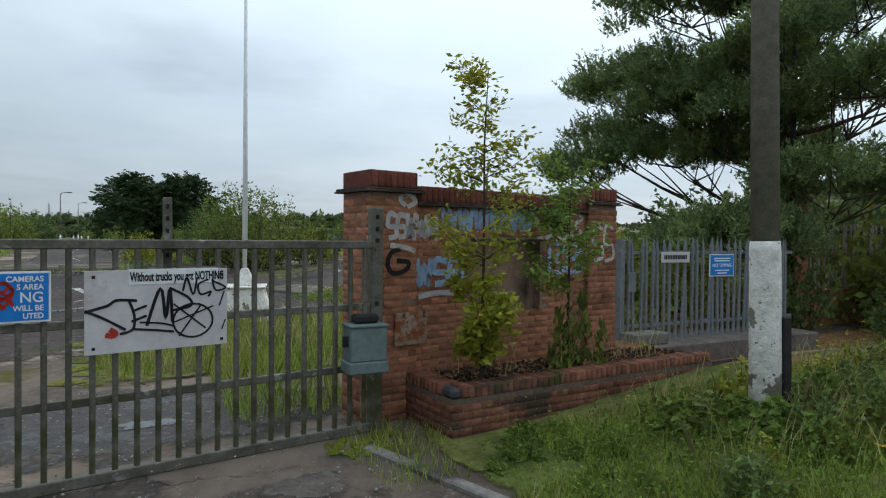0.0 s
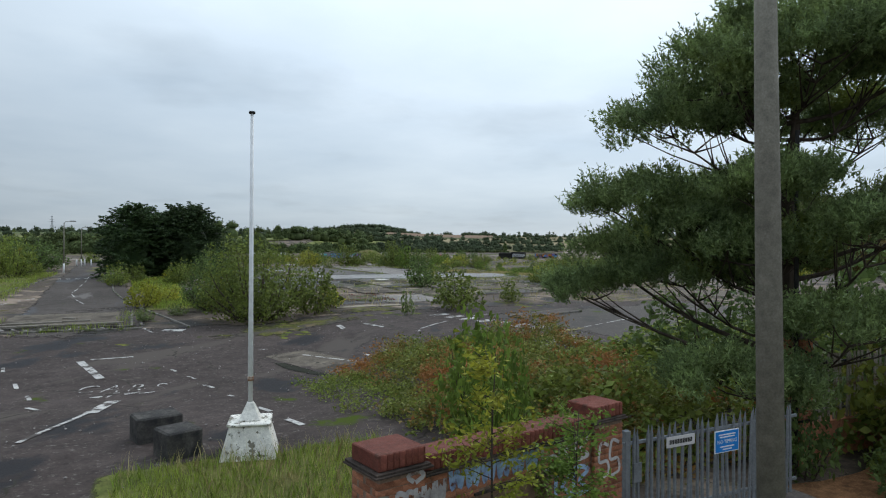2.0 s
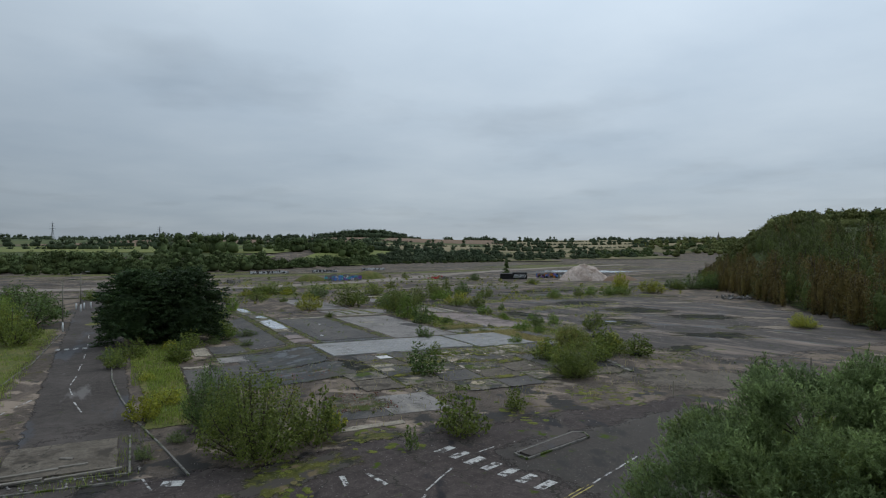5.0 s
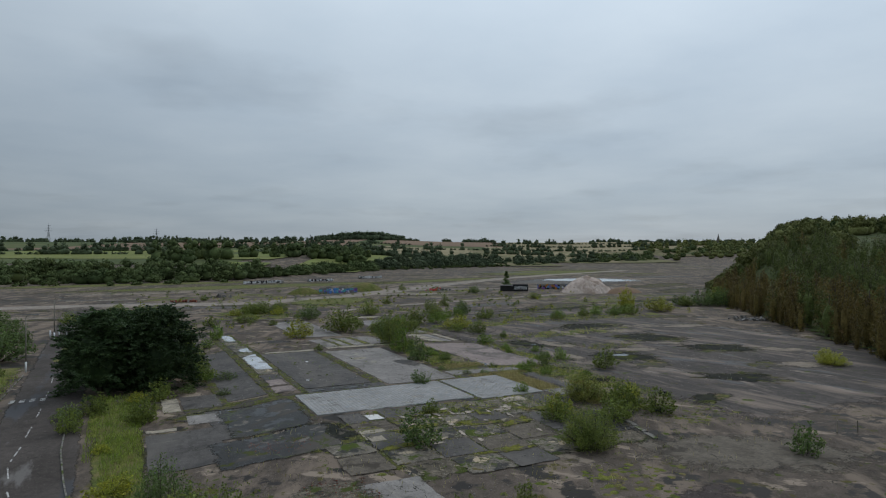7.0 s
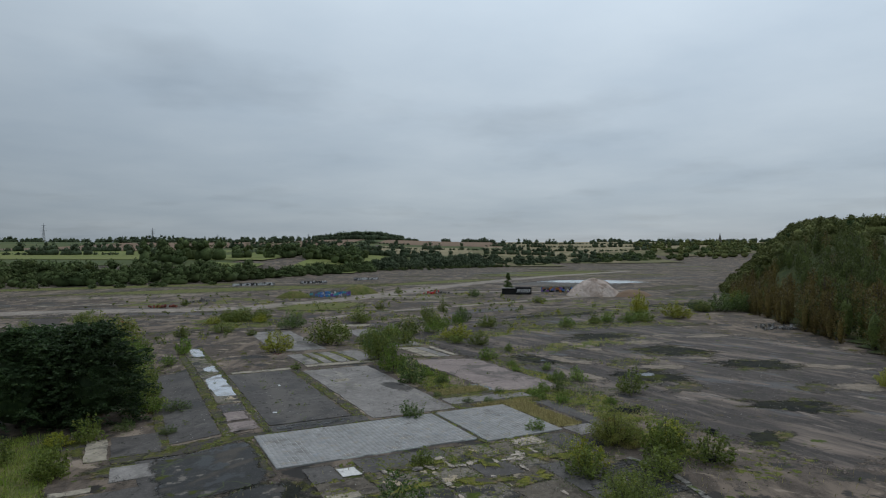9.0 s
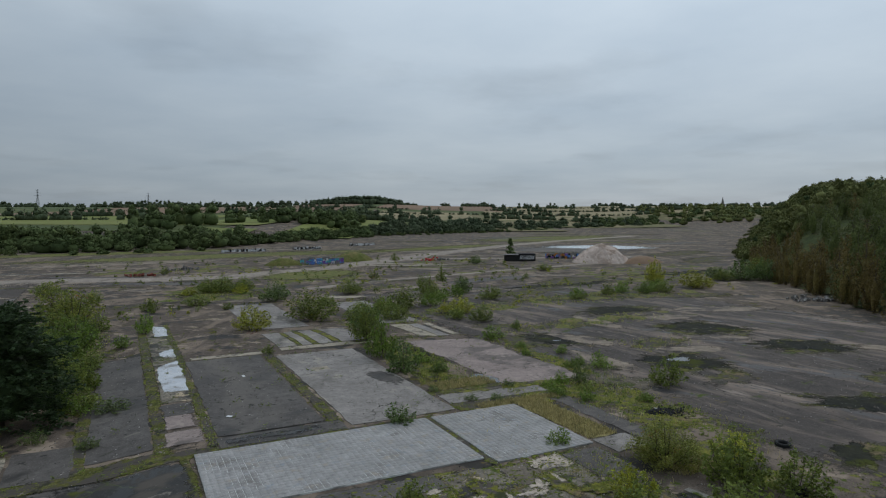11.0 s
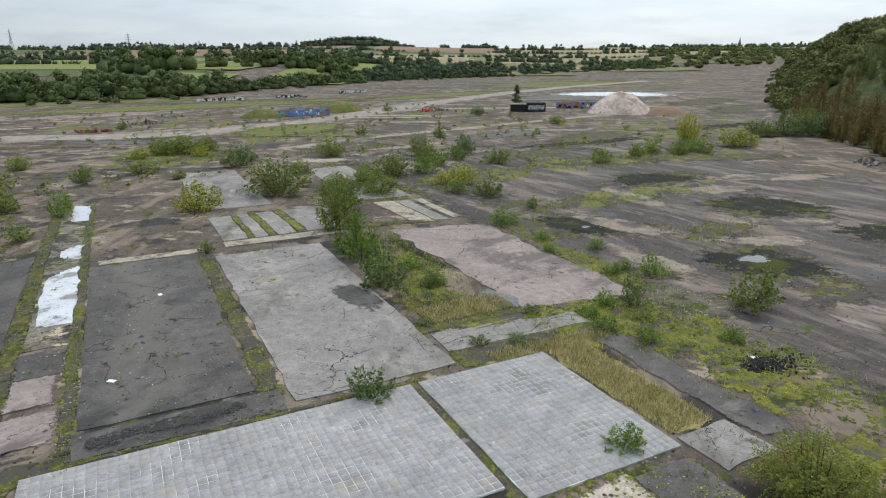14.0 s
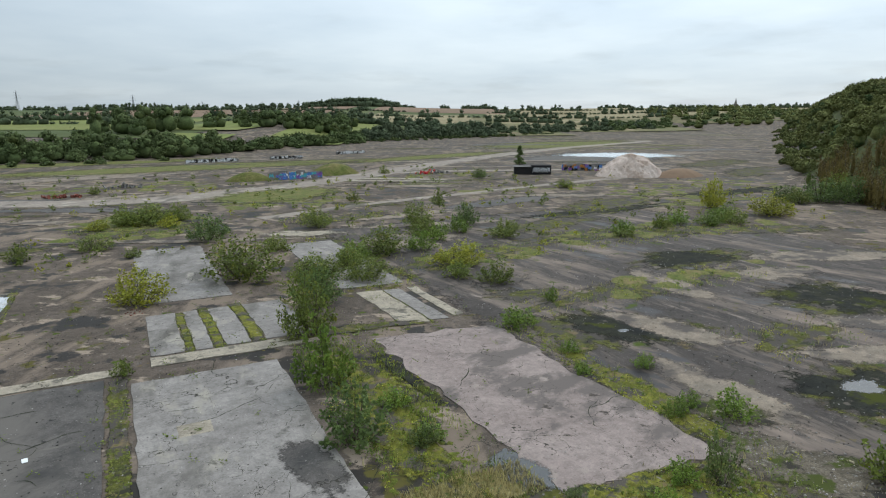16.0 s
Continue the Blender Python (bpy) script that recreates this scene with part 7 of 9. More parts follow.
def brick_face(x0, x1, z0, z1, y, west=False, skip=None, seed=0):
    """Places of the bricks of one upright face, in running bond, and of the half bricks at its ends."""
    rng = np.random.default_rng(seed)
    full, half = [], []
    n = round((x1 - x0) / 0.225)
    w = (x1 - x0) / n
    for r in range(int((z1 - z0) / 0.075)):
        z = z0 + (r + 0.5) * 0.075
        xs = [(x0 + (k + 0.5) * w, 1) for k in range(n)] if r % 2 else [(x0 + w * 0.25, 0)] + [(x0 + w * (k + 1), 1) for k in range(n - 1)] + [(x1 - w * 0.25, 0)]
        for x, f in xs:
            if skip and skip(x, z):
                continue
            d = rng.normal() * 0.002
            p = (y + d, x, z, 90, 0, -90) if west else (x, y + d, z, 90 + rng.normal() * 0.4, 0, 0)
            (full if f else half).append(p)
    return full, half


def wx(x):
    """Place along the wall's face."""
    return float(np.interp(x, [2.2, 2.76, 3.40, 4.42, 4.95, 5.40], [-0.23, 0.35, 1.15, 2.28, 3.13, 3.70]))


wall = thing("brick_wall", "red brick entrance wall with two piers, covered in faded graffiti", "wall", (2.436, 6.083, 0.0), turn=10.7)
part("pier_core", box(-0.225, 0.345, 0.005, 0.55, -0.1, 2.46), mortar, wall)
part("pier_core", box(3.135, 3.695, 0.005, 0.49, -0.1, 2.46), mortar, wall)
bm = box(0.345, 1.15, 0.065, 0.4, -0.1, 2.34)
add_box(bm, 2.28, 3.135, 0.065, 0.4, -0.1, 2.34); add_box(bm, 1.15, 2.28, 0.065, 0.4, 1.985, 2.34); add_box(bm, 1.15, 2.28, 0.065, 0.4, -0.1, 1.12)
part("wall_core", bm, mortar, wall)
part("render_panel", box(1.15, 2.28, 0.17, 0.36, 1.12, 1.985), render_m, wall, "stained brown render in a shallow recess")
part("lintel", box(1.08, 2.35, 0.03, 0.16, 1.965, 1.995), tile_m, wall, "dark slate lintel strip")
hole = lambda x, z: 1.05 < x < 2.38 and 1.10 < z < 2.0
faces = [brick_face(-0.23, 0.35, 0, 2.47, 0.0, seed=1), brick_face(0.36, 3.12, 0, 2.33, 0.06, skip=hole, seed=2), brick_face(3.13, 3.70, 0, 2.47, 0.0, seed=3), brick_face(0.0, 0.56, 0, 2.47, -0.23, True, seed=4)]
full = [p for f in faces for p in f[0]]
half = [p for f in faces for p in f[1]]
full.sort(key=lambda p: (p[2] < 0.6, p[0]))
pieces(wall, full, BRICK, "brick", 280, brick_m, "red bricks, joined")
pieces(wall, half, HALF, "half_brick", 60, brick_m, "half bricks, joined")
for x0, x1, y0, y1, low in ((-0.30, 0.42, -0.07, 0.62, 0.0), (0.36, 3.12, -0.01, 0.46, 0.12), (3.08, 3.76, -0.06, 0.55, 0.0)):
    for k, z in enumerate((2.462 - low, 2.487 - low)):
        part("tile_creasing", box(x0 + 0.02 * k, x1 - (0.02 * k if x1 != 3.12 else 0), y0 + 0.02 * k, y1, z, z + 0.022, 0.004), tile_m, wall, "dark clay tile course under the coping")
rng = np.random.default_rng(9)
caps = []
for k in range(34):
    caps.append((0.46 + k * 0.0765, 0.03, 2.472, 90 + rng.normal() * 0.6, rng.normal() * 0.8, 0))
for x0, n in ((-0.21, 7), (3.16, 7)):
    for k in range(n):
        caps.append((x0 + 0.04 + k * 0.0765, -0.01, 2.60, 90, rng.normal() * 0.5, 0))
part("coping_core", box(0.365, 3.125, 0.035, 0.42, 2.39, 2.552, 0.01), cap_m, wall, "brick-on-edge coping, wet red")
part("pier_cap", box(-0.23, 0.36, -0.003, 0.56, 2.51, 2.685, 0.012), cap_m, wall, "pier cap of red bricks")
part("pier_cap", box(3.13, 3.70, -0.003, 0.5, 2.51, 2.685, 0.012), cap_m, wall, "pier cap of red bricks")
pieces(wall, [(x, y - 0.004, z, a, b, c) for x, y, z, a, b, c in caps], CAP, "cap_brick", 60, cap_m, "")
part("rusty_plate", box(0.06, 0.46, -0.05, -0.02, 0.88, 1.22, 0.004), rust_m, wall, "rusty painted metal plate")

# faded graffiti: outlines without words
rng = np.random.default_rng(17)


def graffiti(x0, x1, z0, z1, count, width, material, seed, y):
    r = np.random.default_rng(seed)
    x0, x1 = wx(x0), wx(x1)
    step = (x1 - x0) / count
    for k in range(count):
        cx = x0 + (k + 0.5) * step
        h, w = (z1 - z0) * r.uniform(0.8, 1), step * 0.42
        shape = r.integers(3)
        zm = (z0 + z1) / 2
        if shape == 0:
            pts = [(cx - w, zm + h / 2), (cx - w * 0.6, zm - h / 2), (cx, zm + h * 0.25), (cx + w * 0.5, zm - h / 2), (cx + w, zm + h / 2)]
        elif shape == 1:
            pts = [(cx - w, zm - h / 2), (cx - w * 0.8, zm + h / 2), (cx + w, zm + h * 0.35), (cx - w * 0.2, zm), (cx + w, zm - h * 0.4), (cx - w * 0.6, zm - h / 2)]
        else:
            pts = [(cx + w, zm + h * 0.4), (cx - w * 0.6, zm + h / 2), (cx - w, zm), (cx + w * 0.7, zm - h * 0.05), (cx + w, zm - h * 0.4), (cx - w * 0.8, zm - h / 2)]
        ribbon(pts, width, material, wall, "graffiti_stroke", y)


graffiti(2.40, 2.75, 1.98, 2.26, 3, 0.055, pale_spray, 1, -0.006)
graffiti(2.78, 3.02, 1.98, 2.26, 2, 0.05, pale_spray, 2, 0.052)
graffiti(3.05, 4.28, 2.08, 2.40, 6, 0.06, blue_spray, 3, 0.052)
graffiti(4.32, 4.92, 2.0, 2.36, 3, 0.05, pale_spray, 4, 0.052)
graffiti(2.78, 3.32, 1.48, 1.78, 3, 0.07, blue_spray, 5, 0.052)
graffiti(4.5, 4.92, 1.55, 1.95, 2, 0.06, blue_spray, 6, 0.052)
graffiti(5.0, 5.36, 1.7, 2.2, 2, 0.045, pale_spray, 7, -0.006)
ribbon([(wx(2.62), 2.33), (wx(2.55), 2.40), (wx(2.66), 2.44), (wx(2.74), 2.38), (wx(2.64), 2.32)], 0.05, pale_spray, wall, "graffiti_stroke", -0.006)
ribbon([(wx(2.56), 1.88), (wx(2.45), 1.84), (wx(2.41), 1.72), (wx(2.48), 1.63), (wx(2.62), 1.66), (wx(2.66), 1.74), (wx(2.52), 1.76)], 0.05, black_spray, wall, "graffiti_stroke", -0.006)
ribbon([(wx(2.44), 1.92), (wx(2.6), 1.90), (wx(2.74), 1.86)], 0.05, pale_spray, wall, "graffiti_stroke", -0.006)
ribbon([(wx(2.78), 1.36), (wx(3.05), 1.40), (wx(3.3), 1.36)], 0.06, pale_spray, wall, "graffiti_stroke", 0.052)

# planter, turned like the gate
planter = thing("planter", "low red brick planter filled with dead leaves and earth", "planter", (2.75, 5.24, -0.075), turn=5.5)
part("core", box(0.005, 3.9, 0.005, 0.22, -0.1, 0.56), dark_mortar, planter)
part("core", box(0.005, 0.22, 0.22, 0.95, -0.1, 0.56), dark_mortar, planter)
f1, f2 = brick_face(0.0, 3.82, -0.02, 0.56, 0.0, seed=11), brick_face(0.0, 0.92, -0.02, 0.56, 0.0, True, seed=12)
full, half = f1[0] + f2[0], f1[1] + f2[1]
SOOTY, SOOTY_HALF = BRICK.copy(), HALF.copy()
for me in (SOOTY, SOOTY_HALF):
    me.materials[0] = sooty_brick
pieces(planter, full, SOOTY, "brick", 200, sooty_brick, "red bricks, joined")
pieces(planter, half, SOOTY_HALF, "half_brick", 60, sooty_brick, "half bricks, joined")
edge_me = tile_mesh("edge_brick", 0.073, 0.225, 0.10, brick_m, 0.0035, 0.004)
edges = [(0.15 + k * 0.0765, 0.11, 0.665 + rng.normal() * 0.003, 0, rng.normal() * 0.6, 0) for k in range(49)] + [(0.11, 0.27 + k * 0.0765, 0.665 + rng.normal() * 0.003, 0, 0, 90) for k in range(9)]
edge_me.materials[0] = sooty_brick
pieces(planter, edges, edge_me, "edge_brick", 80, sooty_brick, "")
for z0, z1 in ((0.56, 0.665), (0.26, 0.33)):
    part("corner_brick", box(-0.006, 0.112, -0.006, 0.20, z0, z1, 0.03), blue_brick, planter, "dark blue-grey bullnosed corner brick")
part("earth", box(0.2, 3.9, 0.2, 1.6, 0.3, 0.6), soil, planter, "dark earth and leaf litter")
rng = np.random.default_rng(19)
p = np.column_stack([rng.uniform(0.25, 3.8, 700), rng.uniform(0.22, 0.95, 700), np.full(700, 0.615)])
litter_m = surface("dead_leaf", (0.045, 0.03, 0.022), (0.1, 0.07, 0.05), 0.9, 3, 20, 0.4, 0.0, island=0.5)
part("dead_leaves", leaves("dead_leaves", p, 0.04, 3, 0.028, litter_m, rng, 0.3, 0.4), None, planter)

# palisade fence on its plinth
plinth = part("plinth", box(6.6, 10.9, 6.98, 7.9, -0.2, 0.42, 0.02), surface("stained_plinth", (0.10, 0.085, 0.075), (0.15, 0.125, 0.11), 0.9, 1.5, 20, 0.3, 0.4, [(MOSS, 2, 0.62, 0.1, 0.95)]), None)
tagged(plinth, "stained dark concrete plinth under the fence", "plinth", kind="structure")
fence = thing("palisade_fence", "grey steel palisade fence with pointed pales, some bent", "fence", (0, 7.46, 0))
for z in (1.80, 0.66):
    part("rail", box(6.75, 10.85, 0.012, 0.06, z - 0.025, z + 0.025, 0.004), fence_m, fence)
pale_v = []
for z in (0.44, 1.88):
    pale_v += [(-0.032, 0.012, z), (-0.018, -0.012, z), (0.018, -0.012, z), (0.032, 0.012, z)]
pale_v += [(-0.004, -0.002, 2.05), (0.004, -0.002, 2.05)]
rng = np.random.default_rng(23)
pale_me = bpy.data.meshes.new("pale")
pale_me.from_pydata(pale_v, [], [(0, 1, 5, 4), (1, 2, 6, 5), (2, 3, 7, 6), (4, 5, 8), (5, 6, 9, 8), (6, 7, 9), (0, 4, 7, 3), (4, 8, 9, 7)])
pale_me.materials.append(fence_m)
for k in range(31):
    ob = part("pale", pale_me, None, fence)
    ob.matrix_basis = pose(6.95 + k * 0.124, 0, rng.normal() * 0.012, rng.normal() * 0.6, rng.normal() * 1.0, 0)
part("post", box(6.78, 6.88, 0, 0.1, 0.4, 2.0, 0.006), fence_m, fence)
part("post", box(9.86, 9.96, 0.03, 0.13, 0.4, 2.0, 0.006), fence_m, fence)
part("latch_plate", box(6.92, 7.08, -0.03, -0.012, 1.2, 1.5, 0.004), fence_m, fence)
sill = part("sill", box(6.75, 7.45, 7.1, 7.42, 0.42, 0.60, 0.02), kerb_m, None)
tagged(sill, "pale concrete block at the foot of the fence", "concrete block")
tip = thing("no_tipping_sign", "small blue sign with a white border on the fence", "sign", (8.96, 7.43, 1.59))
part("plate", box(-0.29, 0.29, -0.006, 0.006, -0.185, 0.185, 0.001), white_paint, tip)
part("blue_field", box(-0.275, 0.275, -0.010, -0.0055, -0.17, 0.17, 0.001), blue_sign, tip, "blue printed field")
text_mesh("NO TIPPING", 0.085, white_paint, tip, 0, -0.03, -0.0115, "lettering", "CENTER")
for z, w in ((0.115, 0.2), (0.075, 0.18), (-0.085, 0.17), (-0.13, 0.11)):
    part("printed_line", box(-w, w, -0.0115, -0.0095, z - 0.01, z + 0.01), white_paint, tip)
name_s = thing("fence_sign", "small white sign with dark print on the fence", "sign", (7.9, 7.43, 1.73))
part("plate", box(-0.31, 0.31, -0.006, 0.006, -0.085, 0.085, 0.001), white_panel, name_s)
for k in range(14):
    part("printed_bar", box(-0.25 + k * 0.036, -0.225 + k * 0.036, -0.009, -0.0055, -0.035, 0.035), dark_iron, name_s)

# second pier and the rusty fence behind it
pier2 = thing("brick_pier", "red brick gate pier with a concrete cap", "pier", (13.28, 9.15, 0))
part("core", box(-0.21, 0.21, -0.21, 0.21, 0, 2.86), mortar, pier2)
fa, fb = brick_face(-0.225, 0.225, 0, 2.85, -0.222, seed=31), brick_face(-0.225, 0.225, 0, 2.85, -0.222, True, seed=32)
pieces(pier2, fa[0] + fb[0], BRICK, "brick", 160, brick_m, "")
pieces(pier2, fa[1] + fb[1], HALF, "half_brick", 100, brick_m, "")
part("cap", box(-0.28, 0.28, -0.28, 0.28, 2.86, 3.0, 0.03), kerb_m, pier2, "pale concrete cap")
bm = bmesh.new()
for z in (1.05, 1.75):
    add_box(bm, -0.3, 0.3, -0.27, -0.24, z, z + 0.05)
part("strap", bm, dark_iron, pier2)
fence2 = thing("rusty_fence", "old pale rusting palisade fence beside the pier", "fence", (0, 9.15, 0))
old_pale = surface("old_pale_paint", (0.36, 0.33, 0.29), (0.24, 0.2, 0.16), 0.8, 4, 30, 0.25, 0.2, [((0.13, 0.06, 0.03), 5, 0.55, 0.1, 0.9)])
for z in (1.1, 2.2):
    part("rail", box(13.5, 17.5, 0.01, 0.05, z, z + 0.05), dark_iron, fence2)
for k in range(24):
    ob = part("pale", box(-0.035, 0.035, -0.01, 0.01, 0.9, 2.42), old_pale, fence2)
    ob.matrix_basis = pose(13.64 + k * 0.16, 0, 0, 0, rng.normal() * 1.5, 0)
part("base_wall", box(13.5, 17.5, -0.1, 0.25, 0, 0.9), brick_m, fence2)
pole2 = thing("dark_pole", "thin black iron pole beside the brick pier", "pole", (12.95, 8.95, 0))
part("shaft", tube([(0, 0, 0), (0, 0, 3), (0, 0, 7.4)], [0.06, 0.05, 0.045], 10), dark_iron, pole2)
for a in (0.4, 2.6):
    part("bracket", tube([(0, 0, 6.9), (0.3 * math.cos(a), 0.3 * math.sin(a), 6.6)], [0.015, 0.015], 6), dark_iron, pole2)

# lamp post
lamp = thing("street_lamp", "tall concrete lamp post with two lanterns and a white foot", "street lamp", (4.98, 3.65, 0.3))
lamp.matrix_basis = pose(4.98, 3.65, 0.3, -0.45, -1.0, 0)
part("column", tube([(0, 0, 1.7), (0, 0, 5), (0, 0, 7.9)], [0.118, 0.103, 0.083], 16), post_conc, lamp)
part("painted_foot", tube([(0, 0, -0.2), (0, 0, 0.9), (0, 0, 1.62), (0, 0, 1.70)], [0.135, 0.13, 0.127, 0.12], 16), flaky, lamp, "flaking white paint on the foot")
part("service_door", box(0.06, 0.16, -0.14, -0.06, 0.05, 1.05, 0.01), dark_iron, lamp)
for sx, sy in ((-1.10, -0.19), (1.10, 0.19)):
    arm = [(0, 0, 7.8), (sx * 0.08, sy * 0.08, 7.98), (sx * 0.26, sy * 0.26, 8.10), (sx * 0.52, sy * 0.52, 8.15), (sx * 0.84, sy * 0.84, 8.16)]
    part("arm", tube(arm, [0.083, 0.07, 0.055, 0.048, 0.046], 12), post_conc, lamp)
    ang = math.degrees(math.atan2(sy, sx))
    bm = bmesh.new()
    rings = []
    for u, w, top, low in ((0.42, 0.05, 0.05, -0.05), (0.54, 0.08, 0.07, -0.06), (0.60, 0.14, 0.12, -0.06), (0.66, 0.18, 0.13, -0.06), (1.05, 0.185, 0.13, -0.06), (1.14, 0.16, 0.12, -0.06), (1.2, 0.15, -0.02, -0.06)):
        rings.append([bm.verts.new((u, yy, zz)) for yy, zz in ((-w * 1.05, low), (-w, low + 0.04), (-w * 0.78, top * 0.9), (0, top * 0.97), (w * 0.78, top * 0.9), (w, low + 0.04), (w * 1.05, low))])
    for r, q in zip(rings, rings[1:]):
        for k in range(6):
            bm.faces.new((r[k], r[k + 1], q[k + 1], q[k])).smooth = True
        bm.faces.new((r[6], r[0], q[0], q[6]))
    bm.faces.new(rings[0]); bm.faces.new(rings[-1][::-1])
    bmesh.ops.recalc_face_normals(bm, faces=bm.faces)
    shell = part("lantern", bm, lantern_m, lamp, "weathered grey lantern shell")
    shell.matrix_basis = pose(sx * 0.31, sy * 0.31, 8.13, 0, -3, ang) @ Matrix.Scale(1.13, 4)
    bm = box(0.66, 1.16, -0.15, 0.15, -0.14, -0.072, 0.03)
    ob = part("bowl", bm, dark_iron, shell, "dark dirty lamp bowl")
    for x, s in ((0.72, -1), (1.02, -1), (0.72, 1), (1.02, 1)):
        part("clip", box(x - 0.012, x + 0.012, s * 0.185 - 0.012, s * 0.185 + 0.012, -0.08, -0.03), white_paint, shell)
    if sx < 0:
        ring = [(0.9 + 0.06 * math.cos(a), 0, -0.17 + 0.07 * math.sin(a)) for a in np.linspace(-3.1, 0, 9)]
        part("wire_loop", tube(ring, [0.004] * 9, 5), dark_iron, shell)

# flagpole and concrete blocks
flag = thing("flagpole", "white flagpole on a tapered flaking concrete base", "flagpole", (2.47, 14.87, 0.06))
part("pole", tube([(0, 0, 1.0), (0, 0, 1.75), (0, 0, 1.76), (0, 0, 7.75)], [0.05, 0.05, 0.06, 0.035], 12), white_paint, flag)
part("joint", tube([(0, 0, 1.70), (0, 0, 1.80)], [0.068, 0.068], 12), rust_m, flag, "rusty pole joint")
part("truck", tube([(0, 0, 7.75), (0, 0, 7.80)], [0.07, 0.07], 10), dark_iron, flag)
bm = bmesh.new()
for z0, a0, z1, a1 in ((0.0, 0.62, 0.78, 0.42), (0.78, 0.47, 0.83, 0.47), (0.83, 0.24, 1.22, 0.07)):
    lo = [bm.verts.new((sx * a0, sy * a0, z0)) for sx, sy in ((-1, -1), (1, -1), (1, 1), (-1, 1))]
    hi = [bm.verts.new((sx * a1, sy * a1, z1)) for sx, sy in ((-1, -1), (1, -1), (1, 1), (-1, 1))]
    for k in range(4):
        bm.faces.new((lo[k], lo[(k + 1) % 4], hi[(k + 1) % 4], hi[k]))
    bm.faces.new(hi); bm.faces.new(lo[::-1])
bmesh.ops.bevel(bm, geom=list(bm.edges), offset=0.015, segments=1, affect="EDGES")
ob = part("base", bm, flaky, flag, "flaking white concrete base")
ob.rotation_euler = (0, 0, radians(-14))
block_m = surface("black_stained_concrete", (0.045, 0.042, 0.04), (0.085, 0.078, 0.07), 0.9, 2, 20, 0.35, 0.5, [((0.03, 0.03, 0.03), 1.5, 0.55, 0.1, 0.9)])
for x, y, tn, w in ((0.62, 17.2, 12, 1.05), (1.0, 15.5, 20, 0.8)):
    ob = part("concrete_block", box(-w / 2, w / 2, -0.4, 0.4, -0.1, 0.62, 0.04), block_m, None)
    ob.matrix_basis = pose(x, y, G(x, y), 0, 0, tn)
    tagged(ob, "heavy black-stained concrete block on the tarmac", "concrete block", "blocks by the flagpole")


# ---- plants at the entrance ----
def sapling(x, y, z, tall, kind, seed, bushy, label):
    """A young self-seeded tree: thin stem, ascending twigs with leaflets, and a leafy foot."""
    r = np.random.default_rng(seed)
    ob = thing("sapling", label, "sapling", (x, y, z))
    part("stem", tube([(0, 0, -0.05), (0.03, 0.02, tall * 0.4), (0.0, -0.02, tall * 0.75), (0.05, 0.0, tall)], [0.018, 0.014, 0.009, 0.004], 6), bark, ob)
    cs = []
    for k in range(34):
        h = tall * r.uniform(0.32, 0.97)
        a, L = r.uniform(0, 6.28), 0.66 * (1.25 - 0.72 * (h / tall)) * r.uniform(0.5, 1.2)
        tip, twig = (L * math.cos(a), L * math.sin(a), h + L * 0.55), bmesh.new()
        tube([(0, 0, h), (tip[0] * 0.5, tip[1] * 0.5, h + L * 0.2), tip], [0.006, 0.004, 0.002], 4, False, twig)
        part("twig", twig, bark, ob)
        for q in range(9):
            u = 0.3 + 0.7 * q / 8
            cs.append((tip[0] * u, tip[1] * u, h + L * 0.5 * u * u - 0.02))
    part("foliage", leaves("foliage", cs, 0.11, 7, 0.029, LEAF[kind], r, 0.5, 0.7, 1.3), None, ob)
    if bushy:
        c = crown_points(r, 60, bushy * 0.85, bushy * 1.5, 0.0, 0.1)
        part("leafy_foot", leaves("leafy_foot", c, 0.10, 30, 0.040, LEAF[kind], r, 0.5, 0.8, 1.2), None, ob)
    return ob


sapling(3.24, 5.56, 0.62, 3.1, "y", 51, 0.92, "slender yellow-green ash sapling growing in the brick planter")
sapling(4.62, 5.95, 0.62, 2.3, "b", 52, 0.0, "thin bright green sapling growing in the planter")
place_shrubs("m", [(4.75, 5.92, 0.8, 1.6), (4.4, 5.8, 0.4, 0.9)], "plants in the planter")
place_shrubs("y", [(6.15, 6.3, 0.7, 0.5)], "plants in the planter")
grass_cover("dry_stalks", [(5.42, 6.3, 5.9, 6.5), (2.9, 5.2, 5.75, 6.0)], 120, 0.9, 0.004, straw_m, 60, "dry brown stalks against the wall", False)
tagged(drape("verge", 3.05, 16, -1, 3.15, turf, 0.02, 0.1, 0.08, 0.5, seed=1), "rough grass verge in front of the wall", "verge", kind="structure")
tagged(drape("verge", 2.45, 16, 3.0, 5.8, turf, 0.02, 0, 0.06, 0.3, seed=7, fade=0.4), "rough grass verge in front of the wall", "verge", kind="structure")
tagged(drape("litter_path", 7.0, 14.5, 4.7, 8.2, soil, 0.03, 0.1, 0.2, 0.5, seed=2), "bare ground covered with brown leaf litter", "path", kind="structure")
verge_moss = surface("verge_moss", (0.17, 0.17, 0.015), (0.1, 0.12, 0.02), 0.95, 3, 40, 0.5, 0.9, [((0.05, 0.06, 0.02), 4, 0.55, 0.08, 0.95)], world=True)
VERGE = [(3.3, 8.2, 1.4, 4.95), (2.5, 3.3, 2.0, 3.9), (5.2, 11.5, 2.5, 4.4)]
grass_cover("verge_grass", VERGE, 900, 0.17, 0.005, grass_m, 61, "long green grass on the verge", False)
grass_cover("verge_grass", VERGE, 70, 0.42, 0.004, straw_m, 62, "dry grass stems on the verge")
